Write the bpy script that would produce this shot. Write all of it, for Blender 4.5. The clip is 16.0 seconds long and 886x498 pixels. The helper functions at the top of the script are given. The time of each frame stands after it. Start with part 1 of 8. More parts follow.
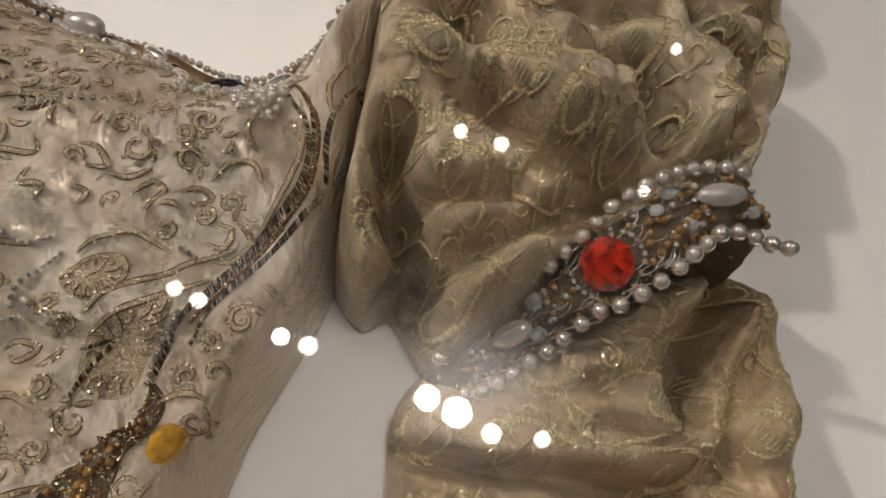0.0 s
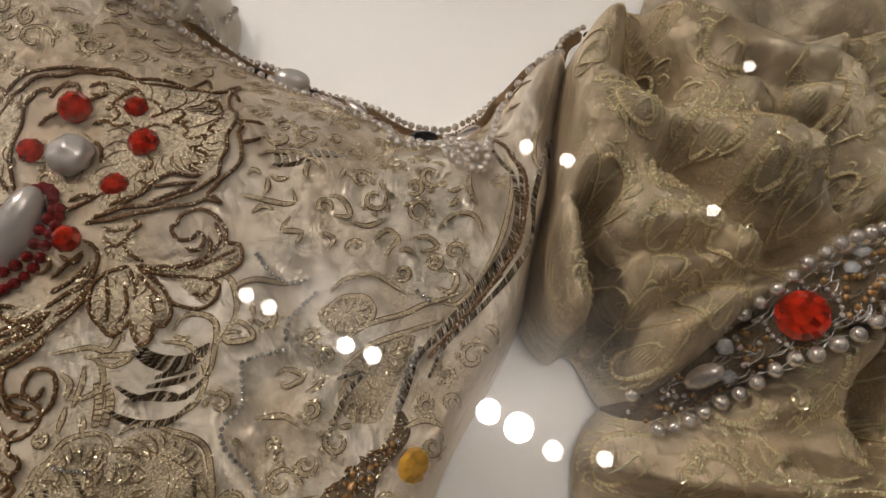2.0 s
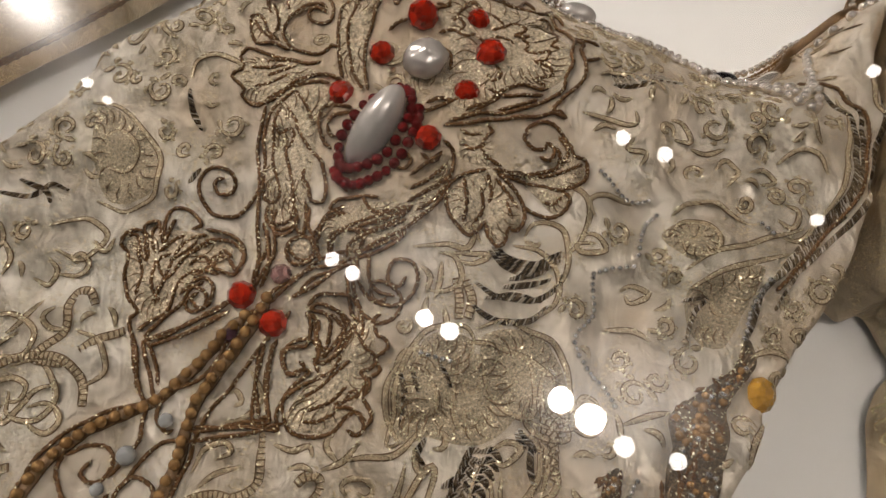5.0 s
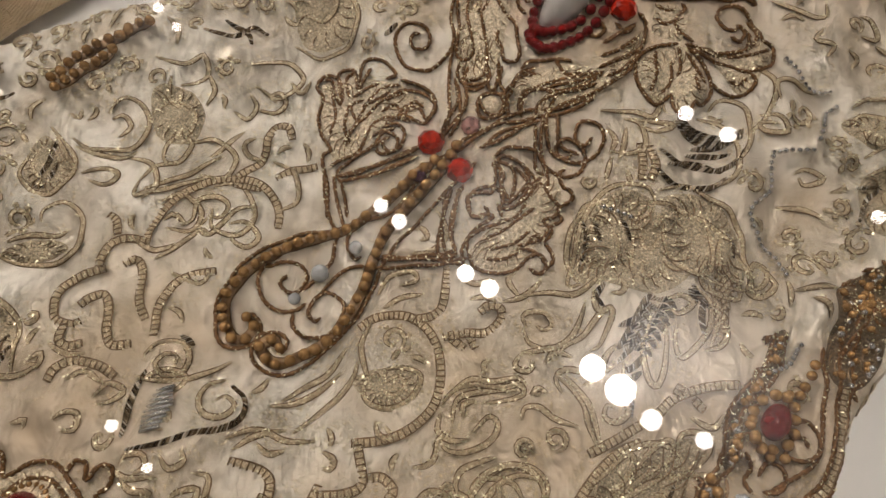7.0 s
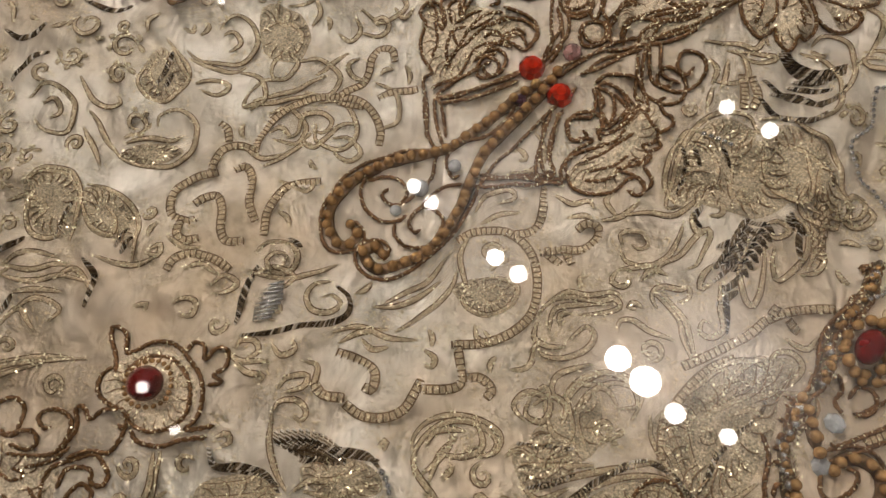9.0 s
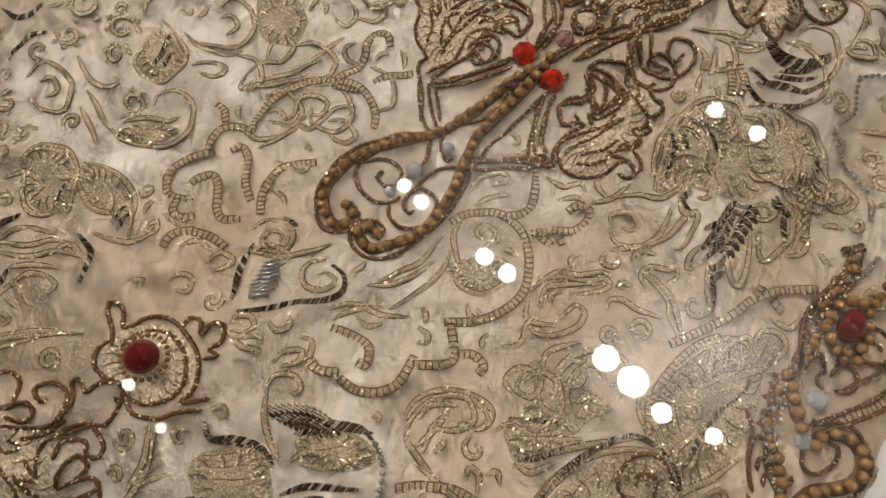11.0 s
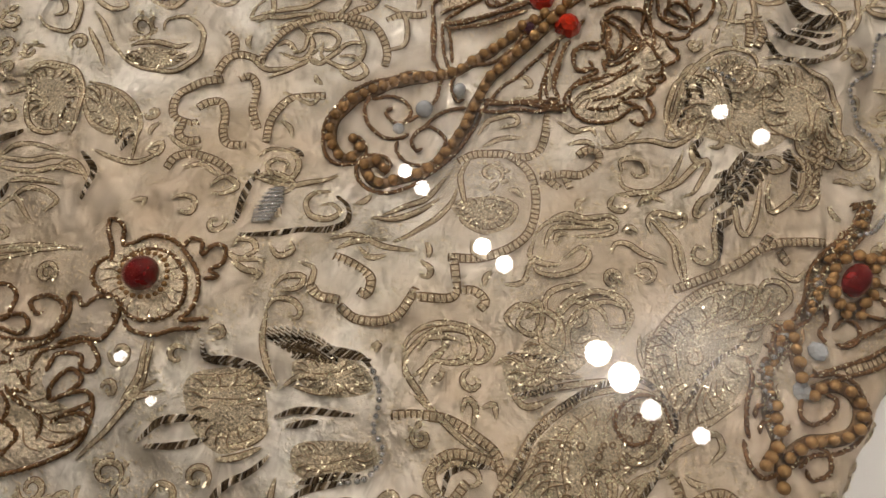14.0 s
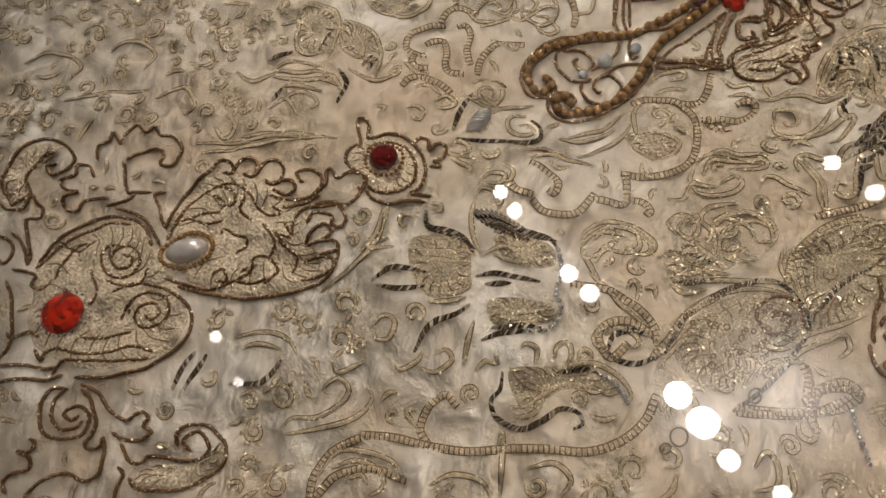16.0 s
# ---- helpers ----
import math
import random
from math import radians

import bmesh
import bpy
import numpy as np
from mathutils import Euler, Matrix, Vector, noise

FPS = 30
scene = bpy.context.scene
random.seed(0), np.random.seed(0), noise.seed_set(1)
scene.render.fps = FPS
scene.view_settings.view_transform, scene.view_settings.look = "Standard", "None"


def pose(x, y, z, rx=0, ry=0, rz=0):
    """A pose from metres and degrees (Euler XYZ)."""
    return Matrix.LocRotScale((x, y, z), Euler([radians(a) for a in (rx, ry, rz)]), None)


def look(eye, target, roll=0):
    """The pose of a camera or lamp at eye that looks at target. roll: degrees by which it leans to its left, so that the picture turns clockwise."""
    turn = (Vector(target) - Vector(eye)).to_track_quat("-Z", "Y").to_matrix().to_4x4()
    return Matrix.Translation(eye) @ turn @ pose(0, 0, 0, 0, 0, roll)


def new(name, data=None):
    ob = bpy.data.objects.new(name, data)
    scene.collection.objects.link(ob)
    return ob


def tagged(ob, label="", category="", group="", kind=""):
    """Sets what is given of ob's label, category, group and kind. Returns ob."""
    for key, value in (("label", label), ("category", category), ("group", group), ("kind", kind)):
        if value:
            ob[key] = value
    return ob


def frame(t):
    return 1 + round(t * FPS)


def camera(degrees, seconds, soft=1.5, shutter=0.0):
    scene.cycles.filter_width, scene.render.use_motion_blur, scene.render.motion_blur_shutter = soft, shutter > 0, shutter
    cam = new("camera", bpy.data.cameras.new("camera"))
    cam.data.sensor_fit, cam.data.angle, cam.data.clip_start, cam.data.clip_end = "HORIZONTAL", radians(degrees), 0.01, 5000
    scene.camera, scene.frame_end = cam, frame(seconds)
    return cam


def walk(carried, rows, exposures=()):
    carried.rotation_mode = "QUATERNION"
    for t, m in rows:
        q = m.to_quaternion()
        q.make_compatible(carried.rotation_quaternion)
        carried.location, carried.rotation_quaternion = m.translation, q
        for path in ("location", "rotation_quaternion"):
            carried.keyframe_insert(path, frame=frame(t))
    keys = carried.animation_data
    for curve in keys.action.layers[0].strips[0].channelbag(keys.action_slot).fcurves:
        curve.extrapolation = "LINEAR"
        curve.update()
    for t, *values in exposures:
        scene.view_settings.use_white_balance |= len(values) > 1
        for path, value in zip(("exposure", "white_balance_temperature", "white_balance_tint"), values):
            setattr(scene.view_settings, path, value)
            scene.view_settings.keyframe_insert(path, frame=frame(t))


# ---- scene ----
cam = camera(69.1, 16.0)
PATH = [
    (0, (0.222, 0.009, 0.267), (0.409, 0.684, -1.606), 20.0),
    (0.5, (0.203, 0.016, 0.269), (0.376, 0.671, -1.613), 18.5),
    (1, (0.192, 0.015, 0.277), (0.317, 0.689, -1.602), 14.8),
    (1.5, (0.179, 0.011, 0.284), (0.247, 0.695, -1.594), 11.3),
    (2, (0.162, 0.008, 0.289), (0.193, 0.702, -1.587), 9.3),
    (2.5, (0.146, 0.005, 0.29), (0.158, 0.693, -1.588), 8.9),
    (3, (0.119, -0.003, 0.289), (0.084, 0.638, -1.606), 5.3),
    (3.5, (0.094, -0.011, 0.283), (0.056, 0.608, -1.619), 6.3),
    (3.7, (0.084, -0.016, 0.28), (0.039, 0.618, -1.616), 6.1),
    (5.8, (0.05, -0.036, 0.278), (-0.127, 0.575, -1.618), -1.8),
    (6, (0.041, -0.039, 0.283), (-0.104, 0.523, -1.631), 0.0),
    (6.5, (0.032, -0.066, 0.283), (-0.155, 0.462, -1.637), -2.0),
    (7, (0.027, -0.087, 0.28), (-0.183, 0.408, -1.646), -3.2),
    (7.5, (0.023, -0.095, 0.281), (-0.212, 0.373, -1.649), -5.9),
    (8, (0.02, -0.106, 0.28), (-0.227, 0.352, -1.651), -6.6),
    (8.5, (0.016, -0.117, 0.281), (-0.244, 0.328, -1.652), -7.7),
    (9, (0.012, -0.122, 0.281), (-0.254, 0.315, -1.652), -8.3),
    (9.2, (0.012, -0.126, 0.28), (-0.248, 0.311, -1.654), -7.8),
    (11.3, (0.014, -0.132, 0.283), (-0.21, 0.331, -1.65), -2.4),
    (11.5, (0.012, -0.137, 0.283), (-0.199, 0.359, -1.643), 0.1),
    (12, (0.017, -0.134, 0.28), (-0.196, 0.351, -1.649), 0.3),
    (12.5, (0.024, -0.139, 0.279), (-0.241, 0.318, -1.65), -4.2),
    (13, (0.029, -0.131, 0.283), (-0.242, 0.31, -1.649), -6.7),
    (13.5, (0.026, -0.135, 0.276), (-0.196, 0.291, -1.665), -2.4),
    (14, (0.019, -0.148, 0.276), (-0.2, 0.289, -1.663), -0.4),
    (14.5, (0.017, -0.16, 0.284), (-0.241, 0.279, -1.651), -3.6),
    (15, (0.017, -0.18, 0.294), (-0.325, 0.247, -1.63), -9.6),
    (15.5, (0.015, -0.202, 0.302), (-0.385, 0.204, -1.615), -13.2),
    (16, (0.016, -0.22, 0.314), (-0.456, 0.175, -1.589), -16.6),
]
walk(cam, [(t, look(eye, target, roll)) for t, eye, target, roll in PATH], [(0, -0.28), (3.7, -0.28), (6.0, -0.12), (8.5, 0.06), (16, 0.1)])

# ---- light ----
scene.view_settings.exposure = 0.0
world = bpy.data.worlds.new("gallery_air")
scene.world = world
world.use_nodes = True
world.node_tree.nodes["Background"].inputs[0].default_value = (1.0, 0.86, 0.7, 1)
world.node_tree.nodes["Background"].inputs[1].default_value = 0.006

GLASS = 0.16          # underside of the glass over the gown
LAMP_POWER = 24.0    # radiance of a ceiling lamp's lens


# ---- materials ----
def material(name):
    m = bpy.data.materials.new(name)
    m.use_nodes = True
    nt = m.node_tree
    return m, nt, nt.nodes["Principled BSDF"]


def node(nt, kind, **values):
    n = nt.nodes.new(kind)
    for key, value in values.items():
        n.inputs[key.replace("_", " ")].default_value = value
    return n


def ramp(nt, source, stops):
    r = nt.nodes.new("ShaderNodeValToRGB")
    while len(r.color_ramp.elements) < len(stops):
        r.color_ramp.elements.new(0.5)
    for e, (p, c) in zip(r.color_ramp.elements, stops):
        e.position, e.color = p, (*c, 1)
    nt.links.new(source, r.inputs[0])
    return r.outputs[0]


def coords(nt, scale=(1, 1, 1), turn=0.0):
    tc = nt.nodes.new("ShaderNodeTexCoord")
    mp = nt.nodes.new("ShaderNodeMapping")
    mp.inputs["Scale"].default_value = scale
    mp.inputs["Rotation"].default_value = (0, 0, turn)
    nt.links.new(tc.outputs["Object"], mp.inputs[0])
    return mp.outputs[0]


def tex_noise(nt, vec, scale, detail=3.0, rough=0.55, distortion=0.0):
    n = node(nt, "ShaderNodeTexNoise", Scale=scale, Detail=detail, Roughness=rough, Distortion=distortion)
    nt.links.new(vec, n.inputs["Vector"])
    return n.outputs["Fac"]


def maths(nt, op, a, b):
    n = nt.nodes.new("ShaderNodeMath")
    n.operation = op
    for i, v in enumerate((a, b)):
        if isinstance(v, (int, float)):
            n.inputs[i].default_value = v
        else:
            nt.links.new(v, n.inputs[i])
    return n.outputs[0]


def mix_colour(nt, fac, a, b, mode="MIX"):
    n = nt.nodes.new("ShaderNodeMix")
    n.data_type, n.blend_type = "RGBA", mode
    for i, v in ((0, fac), (6, a), (7, b)):
        if isinstance(v, (int, float)):
            n.inputs[i].default_value = v
        elif isinstance(v, tuple):
            n.inputs[i].default_value = (*v, 1)
        else:
            nt.links.new(v, n.inputs[i])
    return n.outputs[2]


def bump(nt, bsdf, height, strength, distance=0.001):
    b = node(nt, "ShaderNodeBump", Strength=strength, Distance=distance)
    nt.links.new(height, b.inputs["Height"])
    nt.links.new(b.outputs[0], bsdf.inputs["Normal"])


def brocade(name, dark, light, gold, relief):
    """Silk brocade: satin ground with the light and dark of its crumples painted in, fine threads and a small woven
    figure in gilt thread, its glitter set in as gold specks.
    """
    m, nt, bsdf = material(name)
    v = coords(nt)
    warp = tex_noise(nt, coords(nt, (1, 0.75, 1), 0.7), 34, 4, 0.6, 0.6)
    # hollows darker, ridges lighter: satin sheen put into the colour
    ground = ramp(nt, warp, [(0.34, dark), (0.62, light)])
    # large random patches of a browner tone mixed over the ground
    tan_mottle = ramp(nt, tex_noise(nt, v, 9, 4, 0.6), [(0.4, (0, 0, 0)), (0.62, (0.85, 0.85, 0.85))])
    ground = mix_colour(nt, tan_mottle, ground, tuple(c * k for c, k in zip(light, (0.68, 0.575, 0.455))))
    thread = node(nt, "ShaderNodeTexWave", Scale=900.0, Distortion=1.5, Detail=1.0)
    nt.links.new(coords(nt, (1, 1, 1), 0.5), thread.inputs["Vector"])
    speck = ramp(nt, tex_noise(nt, v, 1000, 2), [(0.53, (0, 0, 0)), (0.68, (1, 1, 1))])
    patch = ramp(nt, tex_noise(nt, v, 60, 3, 0.55, 0.8), [(0.46, (0, 0, 0)), (0.56, (1, 1, 1))])
    figure = maths(nt, "MULTIPLY", patch, speck)
    nt.links.new(mix_colour(nt, maths(nt, "MULTIPLY", figure, 0.8), ground, gold), bsdf.inputs["Base Color"])
    nt.links.new(maths(nt, "ADD", maths(nt, "MULTIPLY", figure, 0.35), 0.45), bsdf.inputs["Metallic"])
    bsdf.inputs["Roughness"].default_value = 0.3
    h = maths(nt, "ADD", maths(nt, "MULTIPLY", thread.outputs["Fac"], 0.035), maths(nt, "MULTIPLY", figure, 0.14))
    h = maths(nt, "ADD", h, maths(nt, "MULTIPLY", warp, 1.0))
    crumple = tex_noise(nt, coords(nt, (1, 0.6, 1), 0.9), 95, 3, 0.5, 0.8)
    h = maths(nt, "ADD", h, maths(nt, "MULTIPLY", crumple, 1.0))
    bump(nt, bsdf, h, 1.0, relief)
    return m


SILK = brocade("silver_taupe_brocade", (0.45, 0.39, 0.305), (0.88, 0.82, 0.725), (0.88, 0.72, 0.46), 0.0058)
SLEEVE_SILK = brocade("olive_taupe_brocade", (0.27, 0.22, 0.148), (0.72, 0.615, 0.455), (0.88, 0.72, 0.42), 0.0035)


def plain(name, colour, rough, metal=0.0, grain=300.0, vary=0.25, relief=0.3, dist=0.0004):
    m, nt, bsdf = material(name)
    n = tex_noise(nt, coords(nt), grain, 4)
    lo, hi = tuple(c * (1 - vary) for c in colour), tuple(min(1, c * (1 + vary)) for c in colour)
    nt.links.new(ramp(nt, n, [(0.3, lo), (0.7, hi)]), bsdf.inputs["Base Color"])
    bsdf.inputs["Roughness"].default_value, bsdf.inputs["Metallic"].default_value = rough, metal
    bump(nt, bsdf, n, relief, dist)
    return m


BOARD = plain("white_linen_board", (0.84, 0.825, 0.8), 0.85, 0, 1500, 0.03, 0.25)
WALL = plain("dark_gallery_paint", (0.09, 0.08, 0.075), 0.8, 0, 30, 0.1)
FLOOR = plain("dark_oak_floor", (0.1, 0.07, 0.05), 0.5, 0, 12, 0.3)
BLACK_METAL = plain("black_enamelled_metal", (0.02, 0.02, 0.02), 0.4, 0, 400, 0.1)


def glass_material():
    m, nt, bsdf = material("clear_case_glass")
    bsdf.inputs["Base Color"].default_value = (0.98, 0.99, 0.985, 1)
    bsdf.inputs["Roughness"].default_value = 0.0
    bsdf.inputs["IOR"].default_value = 1.5
    bsdf.inputs["Transmission Weight"].default_value = 1.0
    smear = ramp(nt, tex_noise(nt, coords(nt), 14, 5), [(0.35, (0.09, 0.09, 0.09)), (0.7, (0.22, 0.22, 0.22))])
    nt.links.new(smear, bsdf.inputs["Coat Weight"])   # finger smears and dust
    bsdf.inputs["Coat Roughness"].default_value = 0.15
    return m


def lamp_material(weight):
    m, nt, bsdf = material("glowing_lamp_lens")
    bsdf.inputs["Base Color"].default_value = (0.1, 0.1, 0.1, 1)
    bsdf.inputs["Emission Color"].default_value = (1.0, 0.905, 0.83, 1)
    bsdf.inputs["Emission Strength"].default_value = LAMP_POWER * weight
    return m


CASE_GLASS = glass_material()


# ---- building helpers ----
def mesh_object(name, verts, faces, mat, parent=None, smooth=True):
    me = bpy.data.meshes.new(name)
    me.from_pydata([tuple(v) for v in verts], [], [tuple(f) for f in faces])
    if smooth:
        me.polygons.foreach_set("use_smooth", [True] * len(me.polygons))
    me.materials.append(mat)
    ob = new(name, me)
    ob.parent = parent
    return ob


def part(name, bm, mat, parent=None, label="", smooth=False):
    me = bpy.data.meshes.new(name)
    bm.to_mesh(me)
    bm.free()
    if smooth:
        me.polygons.foreach_set("use_smooth", [True] * len(me.polygons))
    me.materials.append(mat)
    ob = new(name, me)
    ob.parent = parent
    return tagged(ob, label)


def box(name, lo, hi, mat, parent=None, bevel=0.0, label=""):
    bm = bmesh.new()
    bmesh.ops.create_cube(bm, size=1)
    for v in bm.verts:
        v.co = Vector([l + (c + 0.5) * (h - l) for c, l, h in zip(v.co, lo, hi)])
    if bevel:
        bmesh.ops.bevel(bm, geom=bm.edges[:], offset=bevel, segments=2, affect="EDGES")
    return part(name, bm, mat, parent, label)


def smooth_line(points, n=8, closed=False):
    """Catmull-Rom line through the points, n steps to a span."""
    p = np.array(points, float)
    k = len(p)
    if k < 3 and not closed:
        s = np.linspace(0, 1, n + 1)[:, None]
        return p[0] + s * (p[-1] - p[0])
    q = np.vstack([p[-1], p, p[0], p[1]]) if closed else np.vstack([2 * p[0] - p[1], p, 2 * p[-1] - p[-2]])
    u = np.linspace(0, 1, n, endpoint=False)[:, None]
    out = []
    for i in range(1, len(q) - 2):
        a, b, c, d = q[i - 1], q[i], q[i + 1], q[i + 2]
        out.append(0.5 * (2 * b + (c - a) * u + (2 * a - 5 * b + 4 * c - d) * u ** 2 + (3 * b - a - 3 * c + d) * u ** 3))
    out = np.vstack(out)
    return out if closed else np.vstack([out, p[-1]])


def smoothstep(a, b, x):
    s = np.clip((x - a) / (b - a), 0, 1)
    return s * s * (3 - 2 * s)


def ripples(x, y, seed, amp, low, high, count=14, turn=None, spread=3.14):
    """Sum of soft folds: wavelengths from low to high metres, running round the direction turn."""
    r = random.Random(seed)
    z = np.zeros_like(x)
    for _ in range(count):
        a = (turn if turn is not None else 0) + r.uniform(-spread, spread)
        k = 2 * math.pi / r.uniform(low, high)
        z = z + np.sin(k * (x * math.cos(a) + y * math.sin(a)) + r.uniform(0, 6.3) + 0.8 * np.sin(9 * x + 14 * y + r.uniform(0, 6)))
    return amp * z / math.sqrt(count)


class Form:
    """A stuffed shape of cloth over an outline in plan: it rises from base, over a rounded edge, to the height top(x, y)."""

    def __init__(self, points, top, roll, base=0.002):
        self.line = smooth_line(points, 8, True)
        self.top, self.roll, self.base, self.chart = top, roll, base, None

    def reach(self, x, y):
        """Distance to the outline, positive inside, and the nearest point of it."""
        a = self.line
        b = np.roll(a, -1, 0)
        best = np.full(x.shape, 1e9)
        near = np.zeros(x.shape + (2,))
        inside = np.zeros(x.shape, bool)
        for (ax, ay), (bx, by) in zip(a, b):
            dx, dy = bx - ax, by - ay
            s = np.clip(((x - ax) * dx + (y - ay) * dy) / (dx * dx + dy * dy + 1e-15), 0, 1)
            px, py = ax + s * dx, ay + s * dy
            d = np.hypot(x - px, y - py)
            m = d < best
            best[m] = d[m]
            near[m, 0], near[m, 1] = px[m], py[m]
            if by != ay:
                cross = ((ay > y) != (by > y)) & (x < ax + (y - ay) * dx / dy)
                inside ^= cross
        return np.where(inside, best, -best), near

    def survey(self, step):
        """Keeps a table of the heights, from which later questions are answered."""
        lo, hi = self.line.min(0) - 0.02, self.line.max(0) + 0.02
        xs, ys = np.arange(lo[0], hi[0], step), np.arange(lo[1], hi[1], step)
        x, y = np.meshgrid(xs, ys)
        d = self.reach(x, y)[0]
        self.chart = (lo, step, self.height(x, y, d), d)

    def read(self, x, y, which):
        lo, step, *tables = self.chart
        t = tables[which]
        u = np.clip((np.asarray(x, float) - lo[0]) / step, 0, t.shape[1] - 1.001)
        v = np.clip((np.asarray(y, float) - lo[1]) / step, 0, t.shape[0] - 1.001)
        i, j = u.astype(int), v.astype(int)
        a, b = u - i, v - j
        return (t[j, i] * (1 - a) + t[j, i + 1] * a) * (1 - b) + (t[j + 1, i] * (1 - a) + t[j + 1, i + 1] * a) * b

    def height(self, x, y, d=None):
        if d is None and self.chart:
            return self.read(x, y, 0)
        x, y = np.asarray(x, float), np.asarray(y, float)
        if d is None:
            d = self.reach(x, y)[0]
        u = np.clip(d / self.roll(x, y), 0, 1)
        return self.base + (self.top(x, y) - self.base) * np.sin(u * math.pi / 2) ** 0.8

    def build(self, name, step, mat, parent, label=""):
        lo, hi = self.line.min(0) - step, self.line.max(0) + step
        xs, ys = np.arange(lo[0], hi[0], step), np.arange(lo[1], hi[1], step)
        x, y = np.meshgrid(xs, ys)
        d, near = self.reach(x, y)
        out = d < 0
        x, y = np.where(out, near[..., 0], x), np.where(out, near[..., 1], y)
        z = self.height(x, y, np.maximum(d, 0))
        ins = d > 0
        cell = ins[:-1, :-1] | ins[1:, :-1] | ins[:-1, 1:] | ins[1:, 1:]
        rows, cols = x.shape
        ids = np.arange(rows * cols).reshape(rows, cols)
        quads = np.stack([ids[:-1, :-1][cell], ids[:-1, 1:][cell], ids[1:, 1:][cell], ids[1:, :-1][cell]], 1)
        used = np.unique(quads)
        back = np.full(rows * cols, -1)
        back[used] = np.arange(len(used))
        verts = np.stack([x.ravel(), y.ravel(), z.ravel()], 1)[used]
        ob = mesh_object(name, verts, back[quads], mat, parent)
        return tagged(ob, label)


# ---- gallery and show case ----
def slab(name, lo, hi, mat, kind="structure", label="", category=""):
    return tagged(box(name, lo, hi, mat), label, category, "", kind)


slab("floor", (-4, -4, -0.95), (4, 4, -0.85), FLOOR, label="dark wooden gallery floor", category="floor")
slab("ceiling", (-4, -4, 2.9), (4, 4, 3.0), WALL, label="dark painted gallery ceiling", category="ceiling")
slab("wall_north", (-4, 4, -0.85), (4, 4.1, 2.9), WALL, label="dark painted gallery wall", category="wall")
slab("wall_south", (-4, -4.1, -0.85), (4, -4, 2.9), WALL, label="dark painted gallery wall", category="wall")
slab("wall_east", (4, -4, -0.85), (4.1, 4, 2.9), WALL, label="dark painted gallery wall", category="wall")
slab("wall_west", (-4.1, -4, -0.85), (-4, 4, 2.9), WALL, label="dark painted gallery wall", category="wall")

case = tagged(new("display_case"), "table show case with white lining under a clear glass top", "display case")
box("plinth", (-0.95, -1.25, -0.85), (0.75, 0.75, -0.03), BLACK_METAL, case, 0.004)
box("lining_board", (-0.94, -1.24, -0.03), (0.74, 0.74, 0.0), BOARD, case, 0.002, "white linen-covered lining board")
pane = box("glass_top", (-0.95, -1.25, GLASS), (0.75, 0.75, GLASS + 0.006), CASE_GLASS, case, 0.0, "clear reflecting glass top")
for lo, hi in (((-0.95, -1.25), (-0.944, 0.75)), ((0.744, -1.25), (0.75, 0.75)), ((-0.944, -1.25), (0.744, -1.244)), ((-0.944, 0.744), (0.744, 0.75))):
    side = box("glass_side", (*lo, -0.03), (*hi, GLASS), CASE_GLASS, case)
    side.visible_shadow = False
pane.visible_shadow = False


def ceiling_lamp(x, y, z, size, weight):
    """A spotlight hung from the ceiling on a stem, its lens turned to the case."""
    lamp = tagged(new("ceiling_spotlight"), "small round black ceiling spotlight, switched on", "spotlight", "gallery spotlights")
    lamp.location = (x, y, z)
    turn = (Vector((x, y, z)) - Vector((0.05, 0.0, 0.05))).to_track_quat("Z", "Y").to_matrix().to_4x4()
    bm = bmesh.new()
    bmesh.ops.create_cone(bm, cap_ends=True, segments=32, radius1=0.038 * size, radius2=0.03 * size, depth=0.1, matrix=turn @ Matrix.Translation((0, 0, 0.052)))
    part("housing", bm, BLACK_METAL, lamp)
    bm = bmesh.new()
    bmesh.ops.create_circle(bm, cap_ends=True, segments=32, radius=0.031 * size, matrix=turn @ Matrix.Rotation(math.pi, 4, "X"))
    part("lens", bm, lamp_material(weight), lamp, "glowing white lens")
    high = 2.9 - z - 0.06
    bm = bmesh.new()
    bmesh.ops.create_cone(bm, cap_ends=True, segments=12, radius1=0.007, radius2=0.007, depth=high, matrix=Matrix.Translation((0, 0, 0.06 + high / 2)) @ Matrix.Translation(turn.to_3x3() @ Vector((0, 0, 0.05)) * Vector((1, 1, 0))))
    part("stem", bm, BLACK_METAL, lamp)


# place of each lamp and its size
for place in ((0.509, 1.423, 2.478, 1.0, 1.0), (0.669, 1.329, 2.382, 1.0, 1.0), (-0.54, 0.63, 2.505, 0.95, 1.2), (-0.446, 0.594, 2.508, 1.0, 1.2),
              (-0.126, 0.479, 2.494, 1.05, 1.2), (-0.016, 0.448, 2.471, 1.15, 1.2), (0.435, 0.287, 2.441, 1.5, 5.5), (0.537, 0.237, 2.371, 1.7, 5.5),
              (0.659, 0.171, 2.349, 1.15, 1.0), (0.817, 0.158, 2.267, 0.9, 1.0), (1.24, 1.145, 2.308, 0.8, 0.8), (1.348, 1.74, 2.166, 0.75, 0.8),
              (-1.126, -0.495, 2.42, 0.7, 1.0), (-0.94, -0.58, 2.42, 0.6, 0.6), (-1.754, 1.125, 2.42, 0.7, 1.0), (-1.637, 1.065, 2.42, 0.6, 0.7),
              # added unseen pair for the key light, too far out to mirror in the glass
              (-2.25, 1.5, 2.42, 0.9, 1.0), (-2.13, 1.44, 2.42, 0.9, 1.0)):
    ceiling_lamp(*place)


